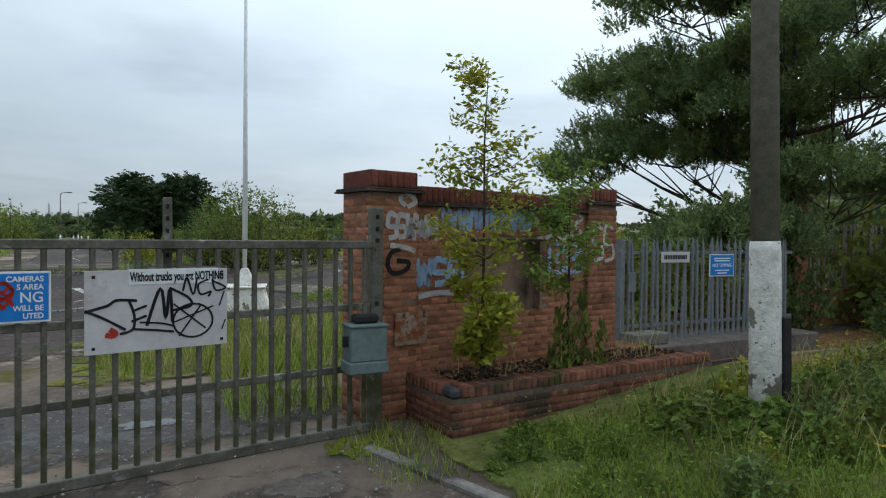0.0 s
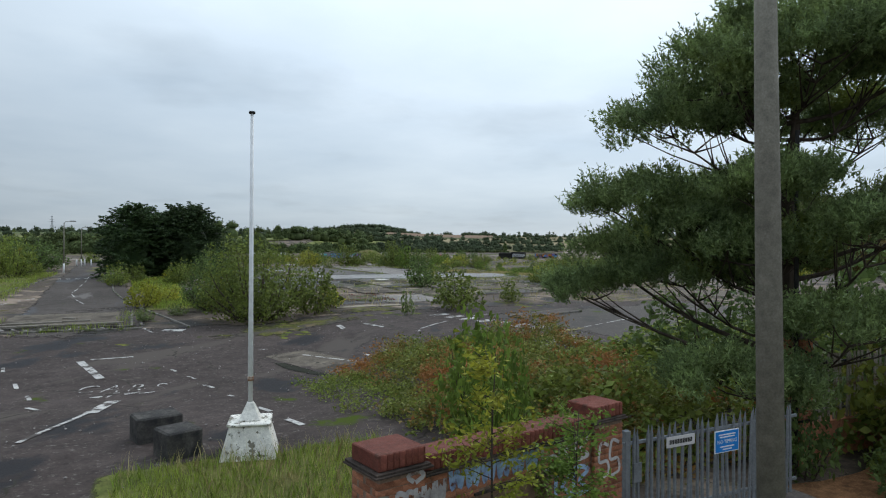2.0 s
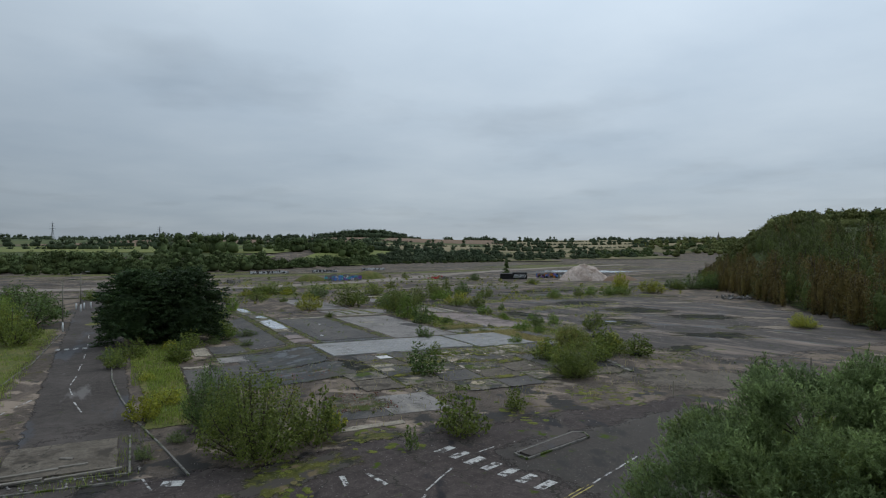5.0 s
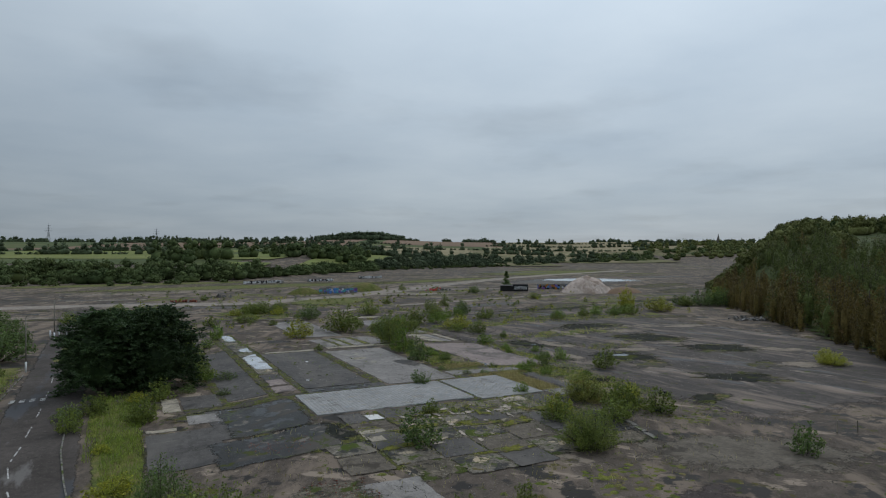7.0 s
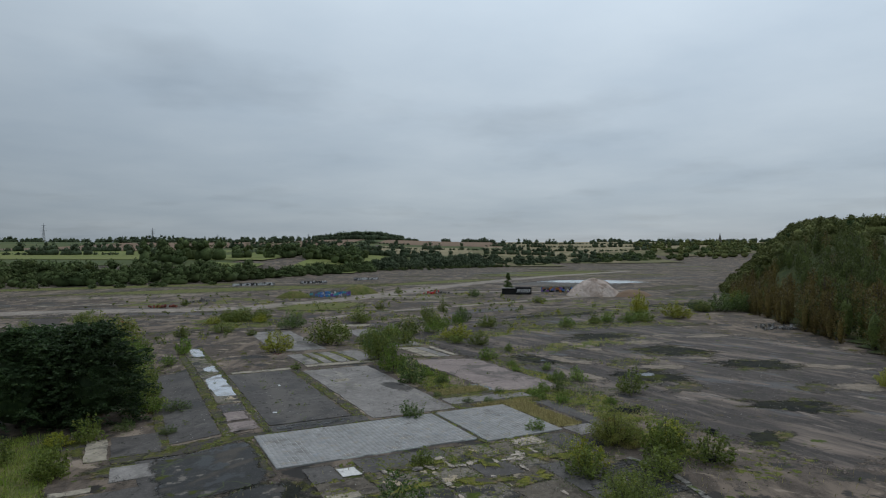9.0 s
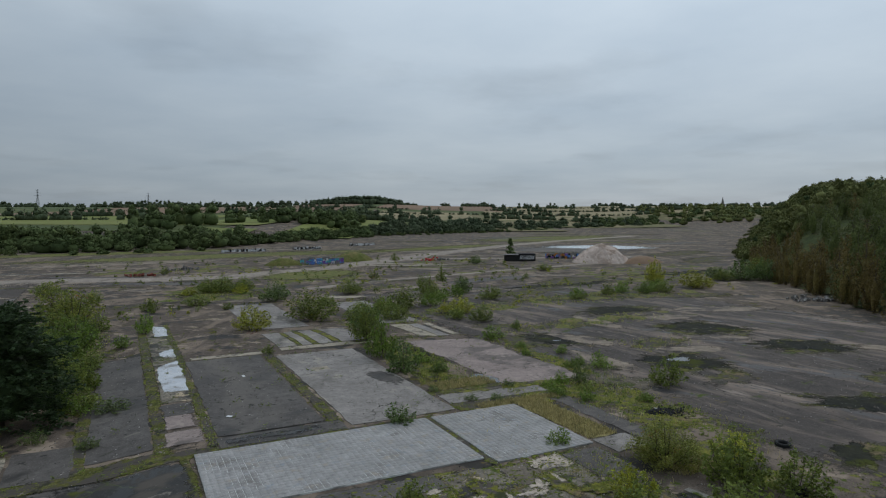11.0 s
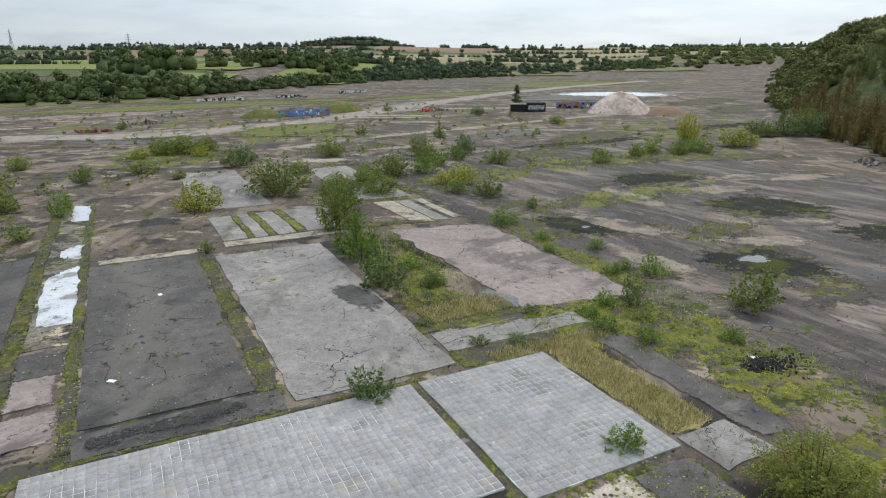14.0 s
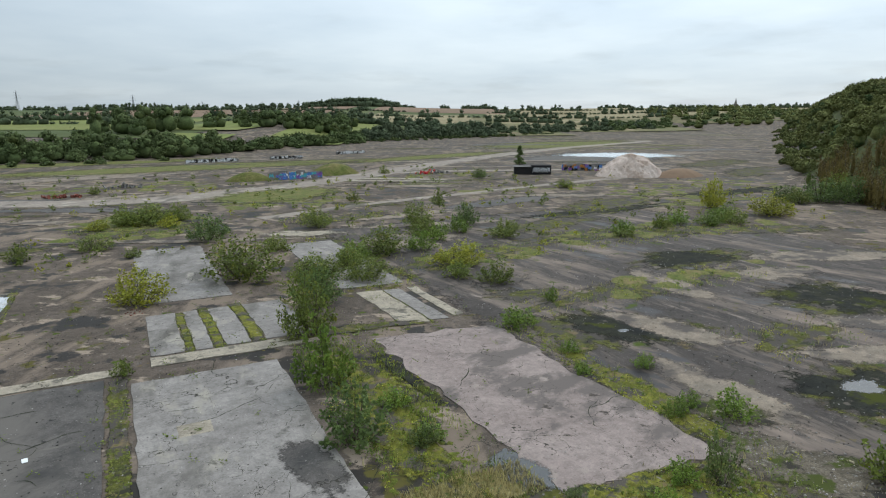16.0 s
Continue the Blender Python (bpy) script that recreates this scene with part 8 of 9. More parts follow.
weed_cover("verge_weeds", [(3.6, 9.5, 1.6, 4.6), (5.0, 11.5, 2.5, 4.3)], 22, 0.36, LEAF["m"], 63, "leafy green weeds and nettles on the verge", 22, 0.017)
weed_cover("verge_weeds", [(2.6, 12, 1.6, 5.2)], 44, 0.34, LEAF["b"], 64, "bright green weeds on the verge", 18, 0.016)
weed_cover("verge_weeds", [(6, 10, 1.4, 4.0)], 10, 0.65, LEAF["m"], 66, "tall dark weeds on the verge", 40, 0.018)
rng = np.random.default_rng(65)
fp = rect_points(rng, [(4, 11, 2, 5)], 2.2)
flower_m = surface("yellow_petal", (0.6, 0.45, 0.02), (0.55, 0.38, 0.02), 0.7, 3, 10, 0.1, 0.0)
tagged(new("yellow_flowers", leaves("yellow_flowers", np.column_stack([fp, [G(x, y) + rng.uniform(0.25, 0.6) for x, y in fp]]), 0.02, 4, 0.014, flower_m, rng, 0.2, 0.3)), "small yellow wild flowers in the verge", "flowers", kind="stuff")
grass_cover("verge_grass", [(2.3, 3.4, 3.4, 5.2)], 420, 0.11, 0.005, grass_m, 77, "short grass over the moss", True)
moss_cover("moss", [(2.5, 4.2, 3.4, 4.9), (1.6, 2.3, 5.2, 5.7)], 90, 0.06, verge_moss, 66, "yellow-green moss at the edge of the verge", 0.035)
grass_cover("verge_grass", [(1.75, 2.45, 4.3, 5.7), (2.0, 2.7, 5.0, 5.9)], 380, 0.14, 0.0045, grass_m, 67, "short grass beside the gate post", False)
kerb_line([(1.95, 5.35), (2.45, 3.75), (3.2, 1.2)], "worn pale edging kerb of the entrance", 0.85, 0.05, 0.12)
grass_cover("yard_grass", [(-0.3, 5.4, 9.2, 14.6), (1.0, 2.6, 6.6, 9.4), (2.8, 5.6, 6.7, 9.5)], 230, 0.30, 0.007, grass_m, 68, "long rough grass behind the gate", False)
grass_cover("yard_grass", [(-0.3, 5.4, 9.2, 14.6)], 45, 0.5, 0.007, straw_m, 69, "dry grass round the flagpole")
tagged(drape("turf", -0.6, 5.8, 8.8, 15.0, turf, 0.03, 0, 0.3, 0.4, seed=5, fade=0.9), "rough turf round the flagpole base", "turf", kind="structure")
moss_cover("moss", [(-0.7, 0.3, 9, 15), (0.3, 3, 14, 16.2), (3, 7, 15.5, 17.5)], 3, 0.22, moss, 70, "moss along the edge of the turf", 0.05)


rng = np.random.default_rng(78)
for kind, n_ in (("m", 44), ("b", 36), ("y", 8), ("w", 18)):
    place_shrubs(kind, [(*q, rng.uniform(0.3, 0.8), rng.uniform(0.22, 0.55)) for q in zip(rng.uniform(3.6, 10.5, n_), rng.uniform(1.6, 4.3, n_))], "leafy weeds on the verge")
place_shrubs("b", [(*q, rng.uniform(0.2, 0.36), rng.uniform(0.14, 0.26)) for q in zip(rng.uniform(2.65, 3.7, 18), rng.uniform(3.3, 5.0, 18))], "leafy weeds on the verge")
place_shrubs("d", [(13.4, 4.4, 2.2, 1.4), (12.2, 3.2, 1.4, 1.0), (14.8, 5.6, 2.6, 2.0), (13.0, 6.6, 1.6, 1.6), (12.4, 8.4, 1.8, 2.6)], "shrubs beside the path")


# thicket behind the wall and fence
def thicket(name, rects, count, tall, kind, seed, label, per=34, size=0.07, core=True):
    r = np.random.default_rng(seed)
    p = rect_points(r, rects, count)
    bump = np.array([max(0.12, 0.75 + 0.55 * noise.noise((x * 0.35, y * 0.35, seed)) + 0.3 * noise.noise((x, y, seed))) for x, y in p])
    h = tall * bump * np.array([ss(0, 1.6, min(min(x - a, b - x, y - c, d - y) for a, b, c, d in rects if a <= x <= b and c <= y <= d)) * 0.8 + 0.2 for x, y in p])
    z = np.array([G(x, y) for x, y in p]) + h * r.uniform(0.25, 1.0, len(p))
    return tagged(new(name, leaves(name, np.column_stack([p, z]), 0.30, per, size, LEAF[kind], r, 0.6, 0.7)), label, "thicket", kind="stuff")


thicket("bramble_thicket", [(7.5, 16, 14, 25.5), (10, 20, 22, 27)], 9, 1.5, "bramble", 71, "mound of bramble and reddening bracken", 36, 0.06)
thicket("bramble_thicket", [(6.4, 12, 9.5, 17)], 8, 1.7, "bramble", 72, "green bramble thicket behind the wall", 36, 0.06)
thicket("bramble_thicket", [(8.5, 14.5, 9.6, 17.5)], 6, 1.9, "bramble", 79, "bramble and low shrubs behind the fence", 34, 0.06)
thicket("bramble_thicket", [(5.6, 8.5, 17.5, 24)], 8, 0.5, "m", 75, "low green bramble at the edge of the tarmac", 30, 0.05)
thicket("dark_thicket", [(8, 22, 9.6, 16), (14, 30, 5.6, 14), (16, 28, 12, 22)], 5, 2.0, "m", 73, "dark shrubs under the pine behind the fence", 20, 0.11)
thicket("dark_thicket", [(14.2, 24, 3.2, 8.6)], 8, 0.9, "m", 74, "low green undergrowth beside the path", 36, 0.06)
place_shrubs("b", [(7.6, 13.2, 2.4, 3.6), (8.6, 15.2, 2.0, 3.0), (6.9, 11.4, 1.6, 3.2)], "young trees behind the wall")
place_shrubs("d", [(19, 8.5, 7, 6.5), (23, 12, 8, 6), (17.5, 15, 6, 4.0), (26, 6, 8, 5)], "shrubs behind the fence")
place_shrubs("r", [(21, 6.0, 6, 5), (16, 8.2, 3.6, 3.6)], "shrubs behind the fence")
weed_cover("weeds", [(2.9, 5.2, 7, 9), (1.2, 2.6, 8.4, 9.2)], 10, 0.5, LEAF["m"], 76, "weeds behind the gate", 14, 0.03)


# ---- the pine ----
def pine_tree(x, y, tall, seed):
    r = np.random.default_rng(seed)
    ob = thing("pine_tree", "tall old pine with blue-green needles and bare lower limbs", "tree", (x, y, G(x, y)))
    trunk = [(0, 0, -0.2), (0.05, 0.05, 2.5), (-0.1, 0.1, 5.2), (0.12, 0.0, 7.6), (0.05, 0.05, tall - 0.9)]
    part("trunk", tube(trunk, [0.26, 0.21, 0.16, 0.10, 0.03], 12), bark, ob)
    tips, dirs, pads = [], [], []
    # the crown: masses of foliage, each at the end of a limb (across, behind, height, half widths, half height)
    masses = ((2.6, -0.6, 7.7, 1.5, 0.8), (1.4, -1.2, 8.5, 1.4, 0.95), (2.0, 0.8, 8.5, 1.4, 0.95), (0.4, 0.2, 9.7, 1.35, 1.0), (-1.2, 0.4, 9.9, 1.5, 0.95), (-0.5, -1.5, 8.9, 1.45, 0.85), (-2.5, -0.4, 9.2, 1.5, 0.9), (0.9, -0.2, 7.9, 1.4, 0.8), (-1.6, 0.2, 8.4, 1.5, 0.8),
              (0.8, -1.3, 4.6, 1.4, 0.6), (2.2, -0.9, 5.0, 1.4, 0.65), (0.4, 0.6, 6.2, 1.3, 0.5), (4.6, -0.4, 3.6, 1.2, 0.5), (-1.0, -1.7, 3.0, 1.6, 0.6), (0.8, -2.4, 1.9, 1.5, 0.5),
              (-3.3, 1.0, 7.3, 1.4, 0.7), (0.3, 2.3, 8.2, 1.5, 0.85), (-1.8, 2.2, 7.8, 1.5, 0.75), (2.6, -0.2, 5.9, 1.5, 0.65), (4.1, 0.0, 5.9, 0.95, 0.65), (1.9, 1.6, 5.6, 1.3, 0.6), (4.3, 0.6, 4.5, 1.2, 0.5), (2.4, 0.0, 4.0, 1.6, 0.55),
              (-3.2, 0.6, 6.2, 1.2, 0.5), (-2.6, 1.6, 5.7, 1.5, 0.6), (0.5, 1.9, 4.3, 1.6, 0.55), (0.2, -1.9, 6.0, 1.2, 0.5), (-1.6, -2.0, 5.0, 1.4, 0.5))
    for k, (across, behind, z, wide_, high) in enumerate(masses):
        c = Vector((-0.574 * across + 0.82 * behind, 0.82 * across + 0.574 * behind, z))
        out = math.hypot(c.x, c.y)
        foot = Vector((0, 0, min(max(2.0, z - 0.35 - 0.45 * out), z)))
        pts = []
        for q in range(7):
            u = q / 6
            pts.append(foot.lerp(c, u) + Vector((0.12 * math.sin(4 * u + k), 0.12 * math.cos(3 * u + k), -0.35 * math.sin(3.14 * u) - 0.25 * u)))
        w = 0.03 + 0.014 * out
        bm = tube([tuple(p) for p in pts], [w, w * 0.85, w * 0.7, w * 0.55, w * 0.42, w * 0.3, 0.015], 7, False)
        for s in range(int(24 * wide_ * wide_ / 1.6)):
            a, e = r.uniform(0, 6.283), r.uniform(-0.25, 1.0)
            f = 0.55 + 0.5 * r.random() ** 0.6
            ring = math.sqrt(max(0.0, 1 - e * e)) * f
            p = c + Vector((wide_ * ring * math.cos(a), wide_ * ring * math.sin(a), high * e * f))
            pads.append((p, math.atan2(p.y, p.x), r.uniform(0.30, 0.50)))
            if s % 3 == 0:
                b = pts[3 + s % 4]
                tube([tuple(b), tuple(b.lerp(p, 0.5) - Vector((0, 0, 0.08))), tuple(p)], [0.026, 0.016, 0.006], 4, False, bm)
        part("limb", bm, bark, ob)
    # loose cushions of upright shoots at the branch ends, with gaps between them
    for c, a, wide in pads:
        n_ = int(50 * wide * wide / 0.16)
        for q in range(n_):
            d = Vector(r.normal(size=3)).normalized()
            f = r.random() ** 0.4
            tips.append(c + Vector((d.x * wide * f, d.y * wide * f, d.z * wide * 0.7 * f)))
            dirs.append((d.x * 0.55 + math.cos(a) * 0.3, d.y * 0.55 + math.sin(a) * 0.3, 0.8 + 0.25 * d.z))
    tips, dirs = np.array([tuple(t) for t in tips]), np.array(dirs)
    n, per = len(tips), 9
    base = np.repeat(tips, per, 0)
    d = np.repeat(dirs, per, 0)
    d /= np.linalg.norm(d, axis=1)[:, None]
    base = base + d * np.repeat(r.uniform(0.16, 0.42, n), per)[:, None] * r.random((n * per, 1))
    v = d * 0.6 + r.normal(size=d.shape) * 0.5
    v /= np.linalg.norm(v, axis=1)[:, None]
    s = np.cross(v, r.normal(size=v.shape)); s /= np.linalg.norm(s, axis=1)[:, None]
    L = r.uniform(0.08, 0.13, (n * per, 1))
    me = mesh_of("needles", np.stack([base - s * 0.020, base + s * 0.020, base + v * L], 1).reshape(-1, 3), np.arange(n * per * 3).reshape(-1, 3), needle_m)
    part("needles", me, None, ob)
    return ob


needle_m = surface("pine_needle", (0.155, 0.215, 0.092), (0.21, 0.27, 0.102), 0.55, 0.5, 2.0, 0.35, 0.0, [((0.23, 0.27, 0.065), 0.5, 0.58, 0.1, 0.6)], island=0.35, through=0.45)
pine_tree(14.0, 9.8, 10.4, 81)


# ---- things across the cleared site ----
place_shrubs("d", [(-15, 133, 12, 6.5), (-26, 146, 14, 7.5), (-14, 152, 6, 5.5), (-22, 178, 12, 6)], "trees beyond the road")
place_shrubs("m", [(-19, 121, 6, 3.5), (-32, 128, 10, 6), (-12.5, 118, 3, 2.2), (-24, 112, 5, 3), (-8, 190, 6, 3), (2, 205, 7, 3.5), (12, 186, 5, 3)], "trees beyond the road")
place_shrubs("b", [(-21, 138, 8, 6), (14.0, 112, 3, 2.2), (17.5, 133, 3, 2)], "trees beyond the road")
place_shrubs("y", [(-17, 128, 4, 3), (2.2, 74, 2.0, 1.0)], "trees beyond the road")
place_shrubs("m", [(9, 118, 9, 6), (8, 140, 10, 6), (12.5, 111, 6, 4.5), (14, 122, 4, 2.4)], "trees beyond the road")
place_shrubs("b", [(11, 129, 9, 6), (13.6, 102, 4, 2.6)], "trees beyond the road")
place_shrubs("w", [(15, 92, 2, 1), (11, 95, 2.4, 1.2), (3.4, 51, 1.6, 1.0), (1.2, 48, 1.4, 1.0), (47.5, 88, 1.6, 0.7), (53.5, 90.5, 1.6, 0.8), (45.8, 92.3, 1.4, 0.7), (50, 87, 1.8, 0.6)])
place_shrubs("b", [(49.8, 104, 2.2, 1.4), (50.2, 99.5, 1.8, 1.0), (64.8, 104, 1.6, 1.0), (65.5, 96, 1.8, 1.2), (58, 83.5, 2.0, 1.2), (47.7, 74.6, 2.0, 1.3), (63.5, 81.5, 1.8, 1.0), (56.5, 86.5, 2.2, 1.2)])
place_shrubs("m", [(48.4, 119.8, 5.2, 5.5), (60, 138, 6, 3.2), (56, 141, 5, 2.8), (70, 134, 4, 2.2), (78, 160, 6, 3.0), (31, 172, 6, 2.4), (54, 160, 5, 2.4)])


def street_lamp_far(x, y):
    ob = thing("street_lamp", "old street lamp with a white painted foot", "street lamp", (x, y, G(x, y)), "lamps along the road")
    part("column", tube([(0, 0, 1.6), (0, 0, 8.2)], [0.11, 0.07], 10), post_conc, ob)
    part("painted_foot", tube([(0, 0, -0.1), (0, 0, 1.6)], [0.14, 0.12], 10), white_paint, ob, "white painted foot")
    part("arm", tube([(0, 0, 8.1), (0.2, 0, 8.4), (0.9, 0, 8.5)], [0.06, 0.05, 0.04], 8), post_conc, ob)
    part("lantern", box(0.8, 1.7, -0.13, 0.13, 8.42, 8.6, 0.06), lantern_m, ob)
    return ob


first_lamp = street_lamp_far(-9.0, 120.3)
copy_thing(first_lamp, pose(-8.5, 157.3, G(-8.5, 157.3)))
for x, y in ((-9.7, 163), (-8.2, 164), (-7.0, 166)):
    ob = thing("bollard", "short white painted bollard beside the road", "bollard", (x, y, G(x, y)), "bollards by the road")
    part("post", tube([(0, 0, -0.1), (0, 0, 1.3), (0, 0, 1.4)], [0.16, 0.16, 0.08], 10), white_paint, ob)
for x, y in ((67.3, 47.6), (69.1, 46.7), (45.5, 44.3)):
    ob = thing("marker_post", "thin pale timber marker post", "post", (x, y, G(x, y)), "marker posts")
    part("post", box(-0.05, 0.05, -0.05, 0.05, -0.1, 1.3, 0.01), pale_concrete, ob)

tyre_m = surface("old_rubber", (0.018, 0.018, 0.018), (0.03, 0.03, 0.03), 0.8, 4, 40, 0.3, 0.4)


def tyre(x, y, r, tilt):
    ob = thing("tyre", "old black lorry tyre lying on the tarmac", "tyre", (x, y, G(x, y) + 0.03), "tyres on the yard")
    bm = bmesh.new()
    rings = []
    for k in range(28):
        a = 6.2832 * k / 28
        rings.append([bm.verts.new(((r + 0.17 * r * 1.6 * math.cos(b)) * math.cos(a), (r + 0.17 * r * 1.6 * math.cos(b)) * math.sin(a), 0.17 + 0.17 * math.sin(b))) for b in (0, 0.7, 1.57, 2.6, 3.6, 4.7, 5.6)])
    for k in range(28):
        for q in range(7):
            bm.faces.new((rings[k][q], rings[(k + 1) % 28][q], rings[(k + 1) % 28][(q + 1) % 7], rings[k][(q + 1) % 7])).smooth = True
    bmesh.ops.recalc_face_normals(bm, faces=bm.faces)
    part("casing", bm, tyre_m, ob)
    bm = bmesh.new()
    for k in range(28):
        a = 6.2832 * (k + 0.5) / 28
        add_box(bm, r * 1.24, r * 1.29, -0.05, 0.05, 0.06, 0.28)
        bmesh.ops.rotate(bm, verts=bm.verts[-8:], cent=(0, 0, 0), matrix=Matrix.Rotation(a, 3, "Z"))
    part("tread", bm, tyre_m, ob)
    ob.matrix_basis = pose(x, y, G(x, y) + 0.02, tilt, 0, 0)


tyre(64.4, 67.5, 0.46, 3)
tyre(57.0, 61.2, 0.46, 6)

# white spoil heap
heap_m = surface("pale_spoil", (0.52, 0.42, 0.36), (0.42, 0.33, 0.275), 0.95, 0.2, 2.5, 0.2, 0.6, [((0.3, 0.22, 0.17), 0.25, 0.54, 0.1, 0.95), ((0.22, 0.16, 0.12), 0.8, 0.6, 0.06, 0.95)], world=True)
heap = patch("sand_mound", 181, 224.5, 11.5, 9, heap_m, 0.0, 0.2, -20, 5, 22, 90, 6.6)
for v in heap.data.vertices:
    v.co.z += min(1.0, max(0.0, v.co.z - G(181, 224.5)) / 2) * (1.1 * noise.noise((v.co.x * 0.22, v.co.y * 0.22, 2.0)) + 0.7 * noise.noise((v.co.x * 0.7, v.co.y * 0.7, 5.0)))
tagged(heap, "large pale heap of sand and spoil", "heap")
tagged(patch("sand_mound", 193, 216, 10, 6, ploughed, 0.0, 0.3, 20, 8, 6, 30, 2.4), "lower brown heap of spoil", "heap")
for x, y, rx, ry, h in ((70, 267, 7, 4, 2.6), (99, 276, 9, 6, 3.6)):
    tagged(patch("earth_mound", x, y, rx, ry, turf, 0.0, 0.3, 0, x, 6, 28, h), "low mound of dark earth", "mound")

# ruined walls with bright graffiti, far off
spray = [surface("spray_" + n_, c, tuple(0.7 * q for q in c), 0.8, 1.2, 6, 0.3, 0.0) for n_, c in (("blue", (0.10, 0.26, 0.62)), ("white", (0.75, 0.75, 0.75)), ("orange", (0.5, 0.2, 0.05)), ("violet", (0.25, 0.12, 0.4)), ("teal", (0.10, 0.45, 0.5)), ("black", (0.02, 0.02, 0.02)), ("red", (0.5, 0.05, 0.05)))]
ruin_m = surface("ruin_concrete", (0.17, 0.16, 0.15), (0.24, 0.225, 0.21), 0.9, 0.6, 10, 0.3, 0.3, [((0.06, 0.055, 0.05), 0.5, 0.56, 0.1, 0.9)])


def ruin(x, y, length, tall, turn, seed, colours, label):
    r = np.random.default_rng(seed)
    ob = thing("ruined_wall", label, "wall", (x, y, G(x, y)), "ruined walls", turn=turn)
    bm = bmesh.new()
    n = max(3, int(length / 2.5))
    for k in range(n):
        add_box(bm, k * length / n, (k + 1) * length / n - 0.02, 0, 0.4, -0.3, tall * r.uniform(0.75, 1.1), 0.05)
    part("wall", bm, ruin_m, ob)
    for k in range(int(length * 3.2)):
        m_ = spray[colours[r.integers(len(colours))]]
        cx, cz = r.uniform(0.4, length - 0.4), r.uniform(0.35, tall * 0.7)
        w, h = r.uniform(0.5, 1.3), r.uniform(0.5, 1.1)
        ribbon([(cx - w / 2, cz - h / 2), (cx - w / 3, cz + h / 2), (cx, cz - h / 4), (cx + w / 3, cz + h / 2), (cx + w / 2, cz - h / 2)], 0.3, m_, ob, "graffiti_stroke", -0.006 - 0.004 * (k % 12))
    return ob


ruin(75.5, 264.5, 16, 2.6, -4, 1, (0, 0, 1, 4, 3), "low ruined wall covered in blue and white graffiti")
ruin(173.5, 250.5, 15, 2.6, -36, 2, (2, 1, 0, 3, 5), "low ruined wall covered in bright graffiti")
ruin(60, 355, 22, 1.6, 8, 3, (1, 1, 5), "pale ruined wall at the back of the site")
ruin(96, 362, 16, 1.3, 12, 4, (1, 5), "pale ruined wall at the back of the site")
ruin(134, 385, 18, 1.4, 15, 5, (1, 5), "pale ruined wall at the back of the site")

# burnt-out cabin
cabin = thing("burnt_cabin", "burnt-out black cabin with scrawled sides and a pale roof edge", "cabin", (150.5, 245.5, G(150, 245)), turn=-30)
black_m = surface("charred_sheet", (0.012, 0.012, 0.014), (0.03, 0.028, 0.028), 0.8, 1, 8, 0.4, 0.3)
part("body", box(5.5, 12, 0, 4, 0, 3.0, 0.08), black_m, cabin)
# the open bay is a solid box, its shaded inside given as dark colour
part("open_bay", box(0, 5.5, 0.6, 4, 0, 2.4, 0.05), dark_iron, cabin)
part("roof", box(-0.2, 5.6, 0.2, 4.2, 2.4, 2.62, 0.04), ruin_m, cabin)
for k in range(7):
    ribbon([(6.0 + k * 0.8, 0.6), (6.3 + k * 0.8, 2.2), (6.5 + k * 0.8, 0.9), (6.75 + k * 0.8, 2.4)], 0.12, spray[1], cabin, "graffiti_stroke", -0.006)
conifer = thing("conifer", "small dark conifer behind the burnt cabin", "tree", (176, 281, G(176, 281)))
rng = np.random.default_rng(44)
cc = []
for k in range(90):
    h = rng.random() ** 1.3
    a, q = rng.uniform(0, 6.28), 2.5 * (1 - h) * rng.uniform(0.6, 1)
    cc.append((q * math.cos(a), q * math.sin(a), 0.6 + 6.6 * h))
part("crown", leaves("crown", cc, 0.55, 30, 0.22, LEAF["d"], rng, 0.5, 0.5), None, conifer)
part("trunk", tube([(0, 0, -0.2), (0, 0, 6.8)], [0.18, 0.03], 8), bark, conifer)

# scrap and rubble far off
for x, y, m_, lab, seed in ((126, 262, spray[6], "heap of red and pale scrap metal", 1), (131, 261, ruin_m, "heap of pale rubble and scrap", 2), (23.5, 245, cap_m, "heap of red brick rubble", 3), (36, 262, ruin_m, "low heap of rubble", 4), (150, 118.5, ruin_m, "heap of pale fly-tipped rubbish", 5), (147, 121, ruin_m, "heap of fly-tipped grey and white rubbish", 6)):
    ob = thing("scrap_heap", lab, "heap", (x, y, G(x, y)), "scrap heaps")
    r = np.random.default_rng(seed)
    for k in range(26):
        sx = r.uniform(0.15, 0.5)
        piece = part("piece", box(-sx, sx, -0.3, 0.3, -0.15, 0.15), m_, ob)
        piece.matrix_basis = pose(r.normal() * 1.8, r.normal() * 0.9, abs(r.normal()) * 0.4 + 0.1, *r.uniform(0, 180, 3))
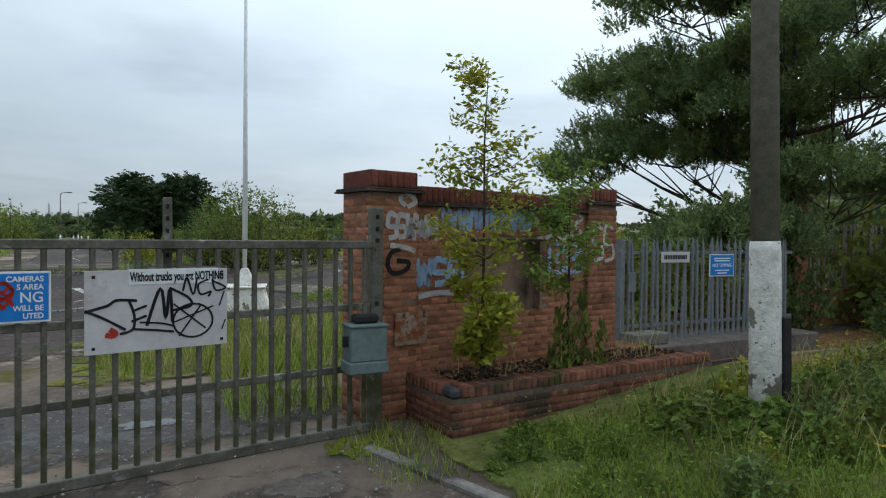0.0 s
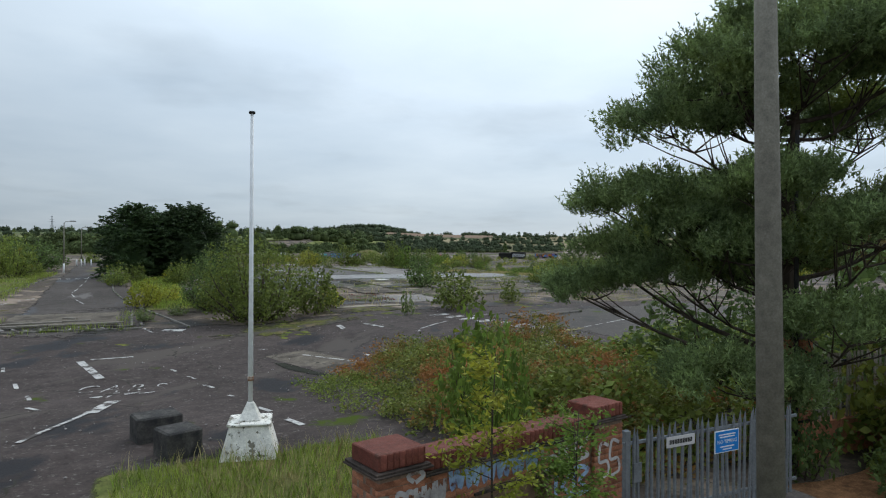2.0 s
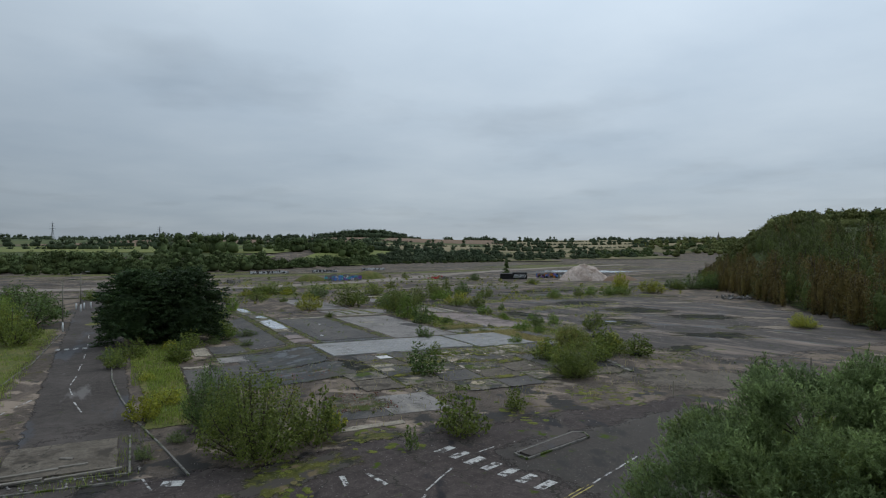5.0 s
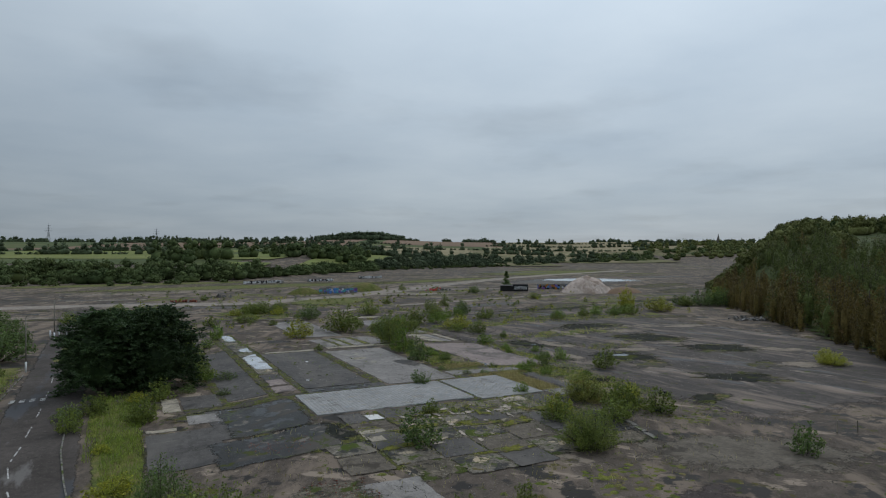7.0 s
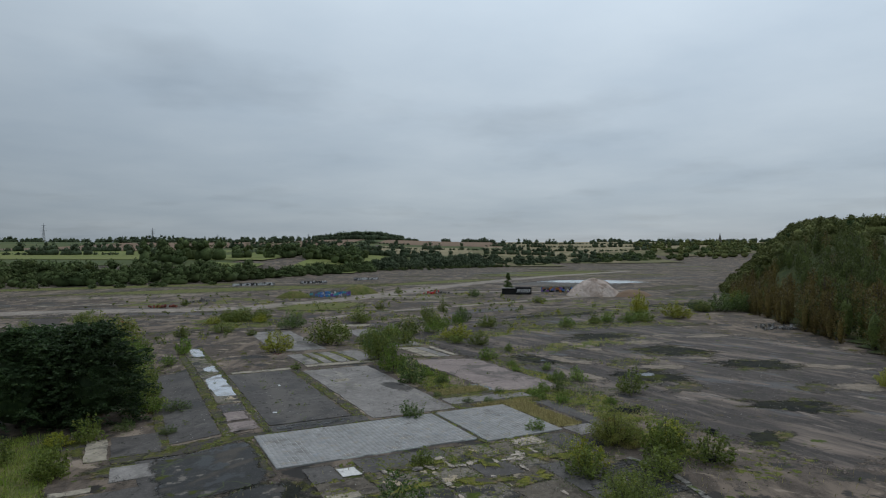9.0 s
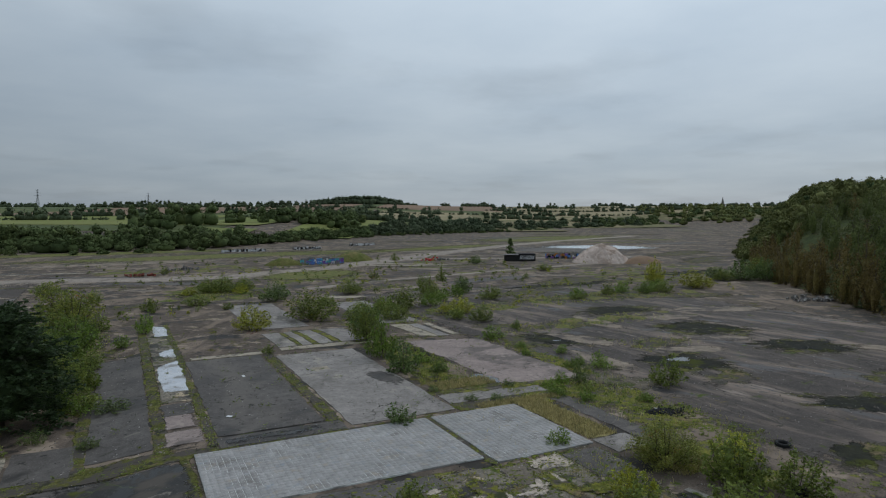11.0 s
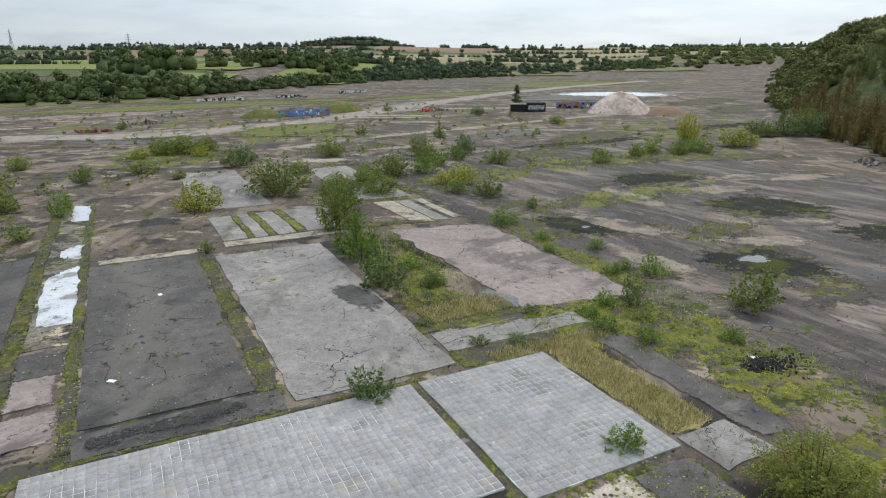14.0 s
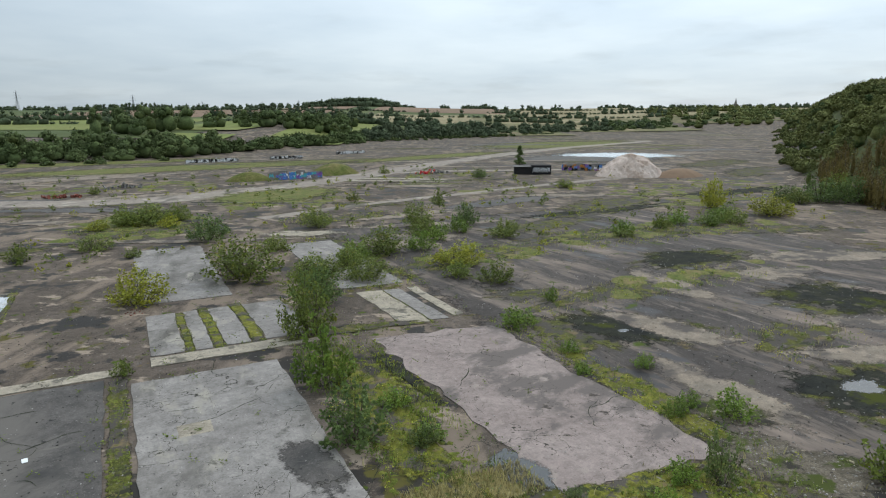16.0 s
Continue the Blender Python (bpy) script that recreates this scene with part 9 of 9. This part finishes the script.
for x, y in ((26.0, 93.1), (29.5, 107), (62.5, 78.9)):
    ob = part("paper_scrap", box(-0.25, 0.25, -0.15, 0.15, 0, 0.03, 0.01), white_paint, None)
    ob.matrix_basis = pose(x, y, G(x, y) + 0.066, 0, 0, x * 40)
    tagged(ob, "scrap of white sheet lying on the slab", "litter")


# ---- pylons and spire on the horizon ----
pylon_m = surface("pylon_steel", (0.25, 0.26, 0.27), (0.2, 0.21, 0.22), 0.6, 0.5, 4, 0.1, 0.0, metal=0.3)


def pylon(s, l, tall):
    x, y = at(s, l)
    ob = thing("pylon", "lattice steel electricity pylon on the far ridge", "pylon", (x, y, G(x, y) - 1), "pylons on the ridge", turn=-20)
    for sx, sy in ((-1, -1), (1, -1), (1, 1), (-1, 1)):
        part("leg", tube([(sx * tall * 0.075, sy * tall * 0.075, 0), (sx * tall * 0.022, sy * tall * 0.022, tall * 0.6), (0, 0, tall)], [0.35, 0.28, 0.18], 5), pylon_m, ob)
    bm = bmesh.new()
    for k in range(9):
        z0, z1 = tall * k / 10, tall * (k + 1) / 10
        w0, w1 = tall * (0.075 - 0.0088 * min(k, 6)), tall * (0.075 - 0.0088 * min(k + 1, 6))
        for s_ in (-1, 1):
            tube([(-w0 * s_, -w0, z0), (w1 * s_, -w1, z1)], [0.16, 0.16], 4, False, bm)
            tube([(-w0 * s_, w0, z0), (w1 * s_, w1, z1)], [0.16, 0.16], 4, False, bm)
    part("bracing", bm, pylon_m, ob)
    for z, w in ((0.62, 0.2), (0.75, 0.16), (0.88, 0.13)):
        part("cross_arm", tube([(-tall * w, 0, tall * z), (0, 0, tall * (z + 0.02)), (tall * w, 0, tall * z)], [0.15, 0.4, 0.15], 5), pylon_m, ob)


for l, top in ((-989, 84), (-719, 74), (-558, 57), (-334, 58)):
    pylon(1600, l, top - G(*at(1600, l)))
sx, sy = at(1560, 666)
spire = thing("church_spire", "grey stone church tower with a pointed spire", "church", (sx, sy, G(sx, sy)))
part("tower", box(-4, 4, -4, 4, -5, 8, 0.3), ruin_m, spire)
part("spire", tube([(0, 0, 8), (0, 0, 24)], [3.6, 0.2], 8), ruin_m, spire)
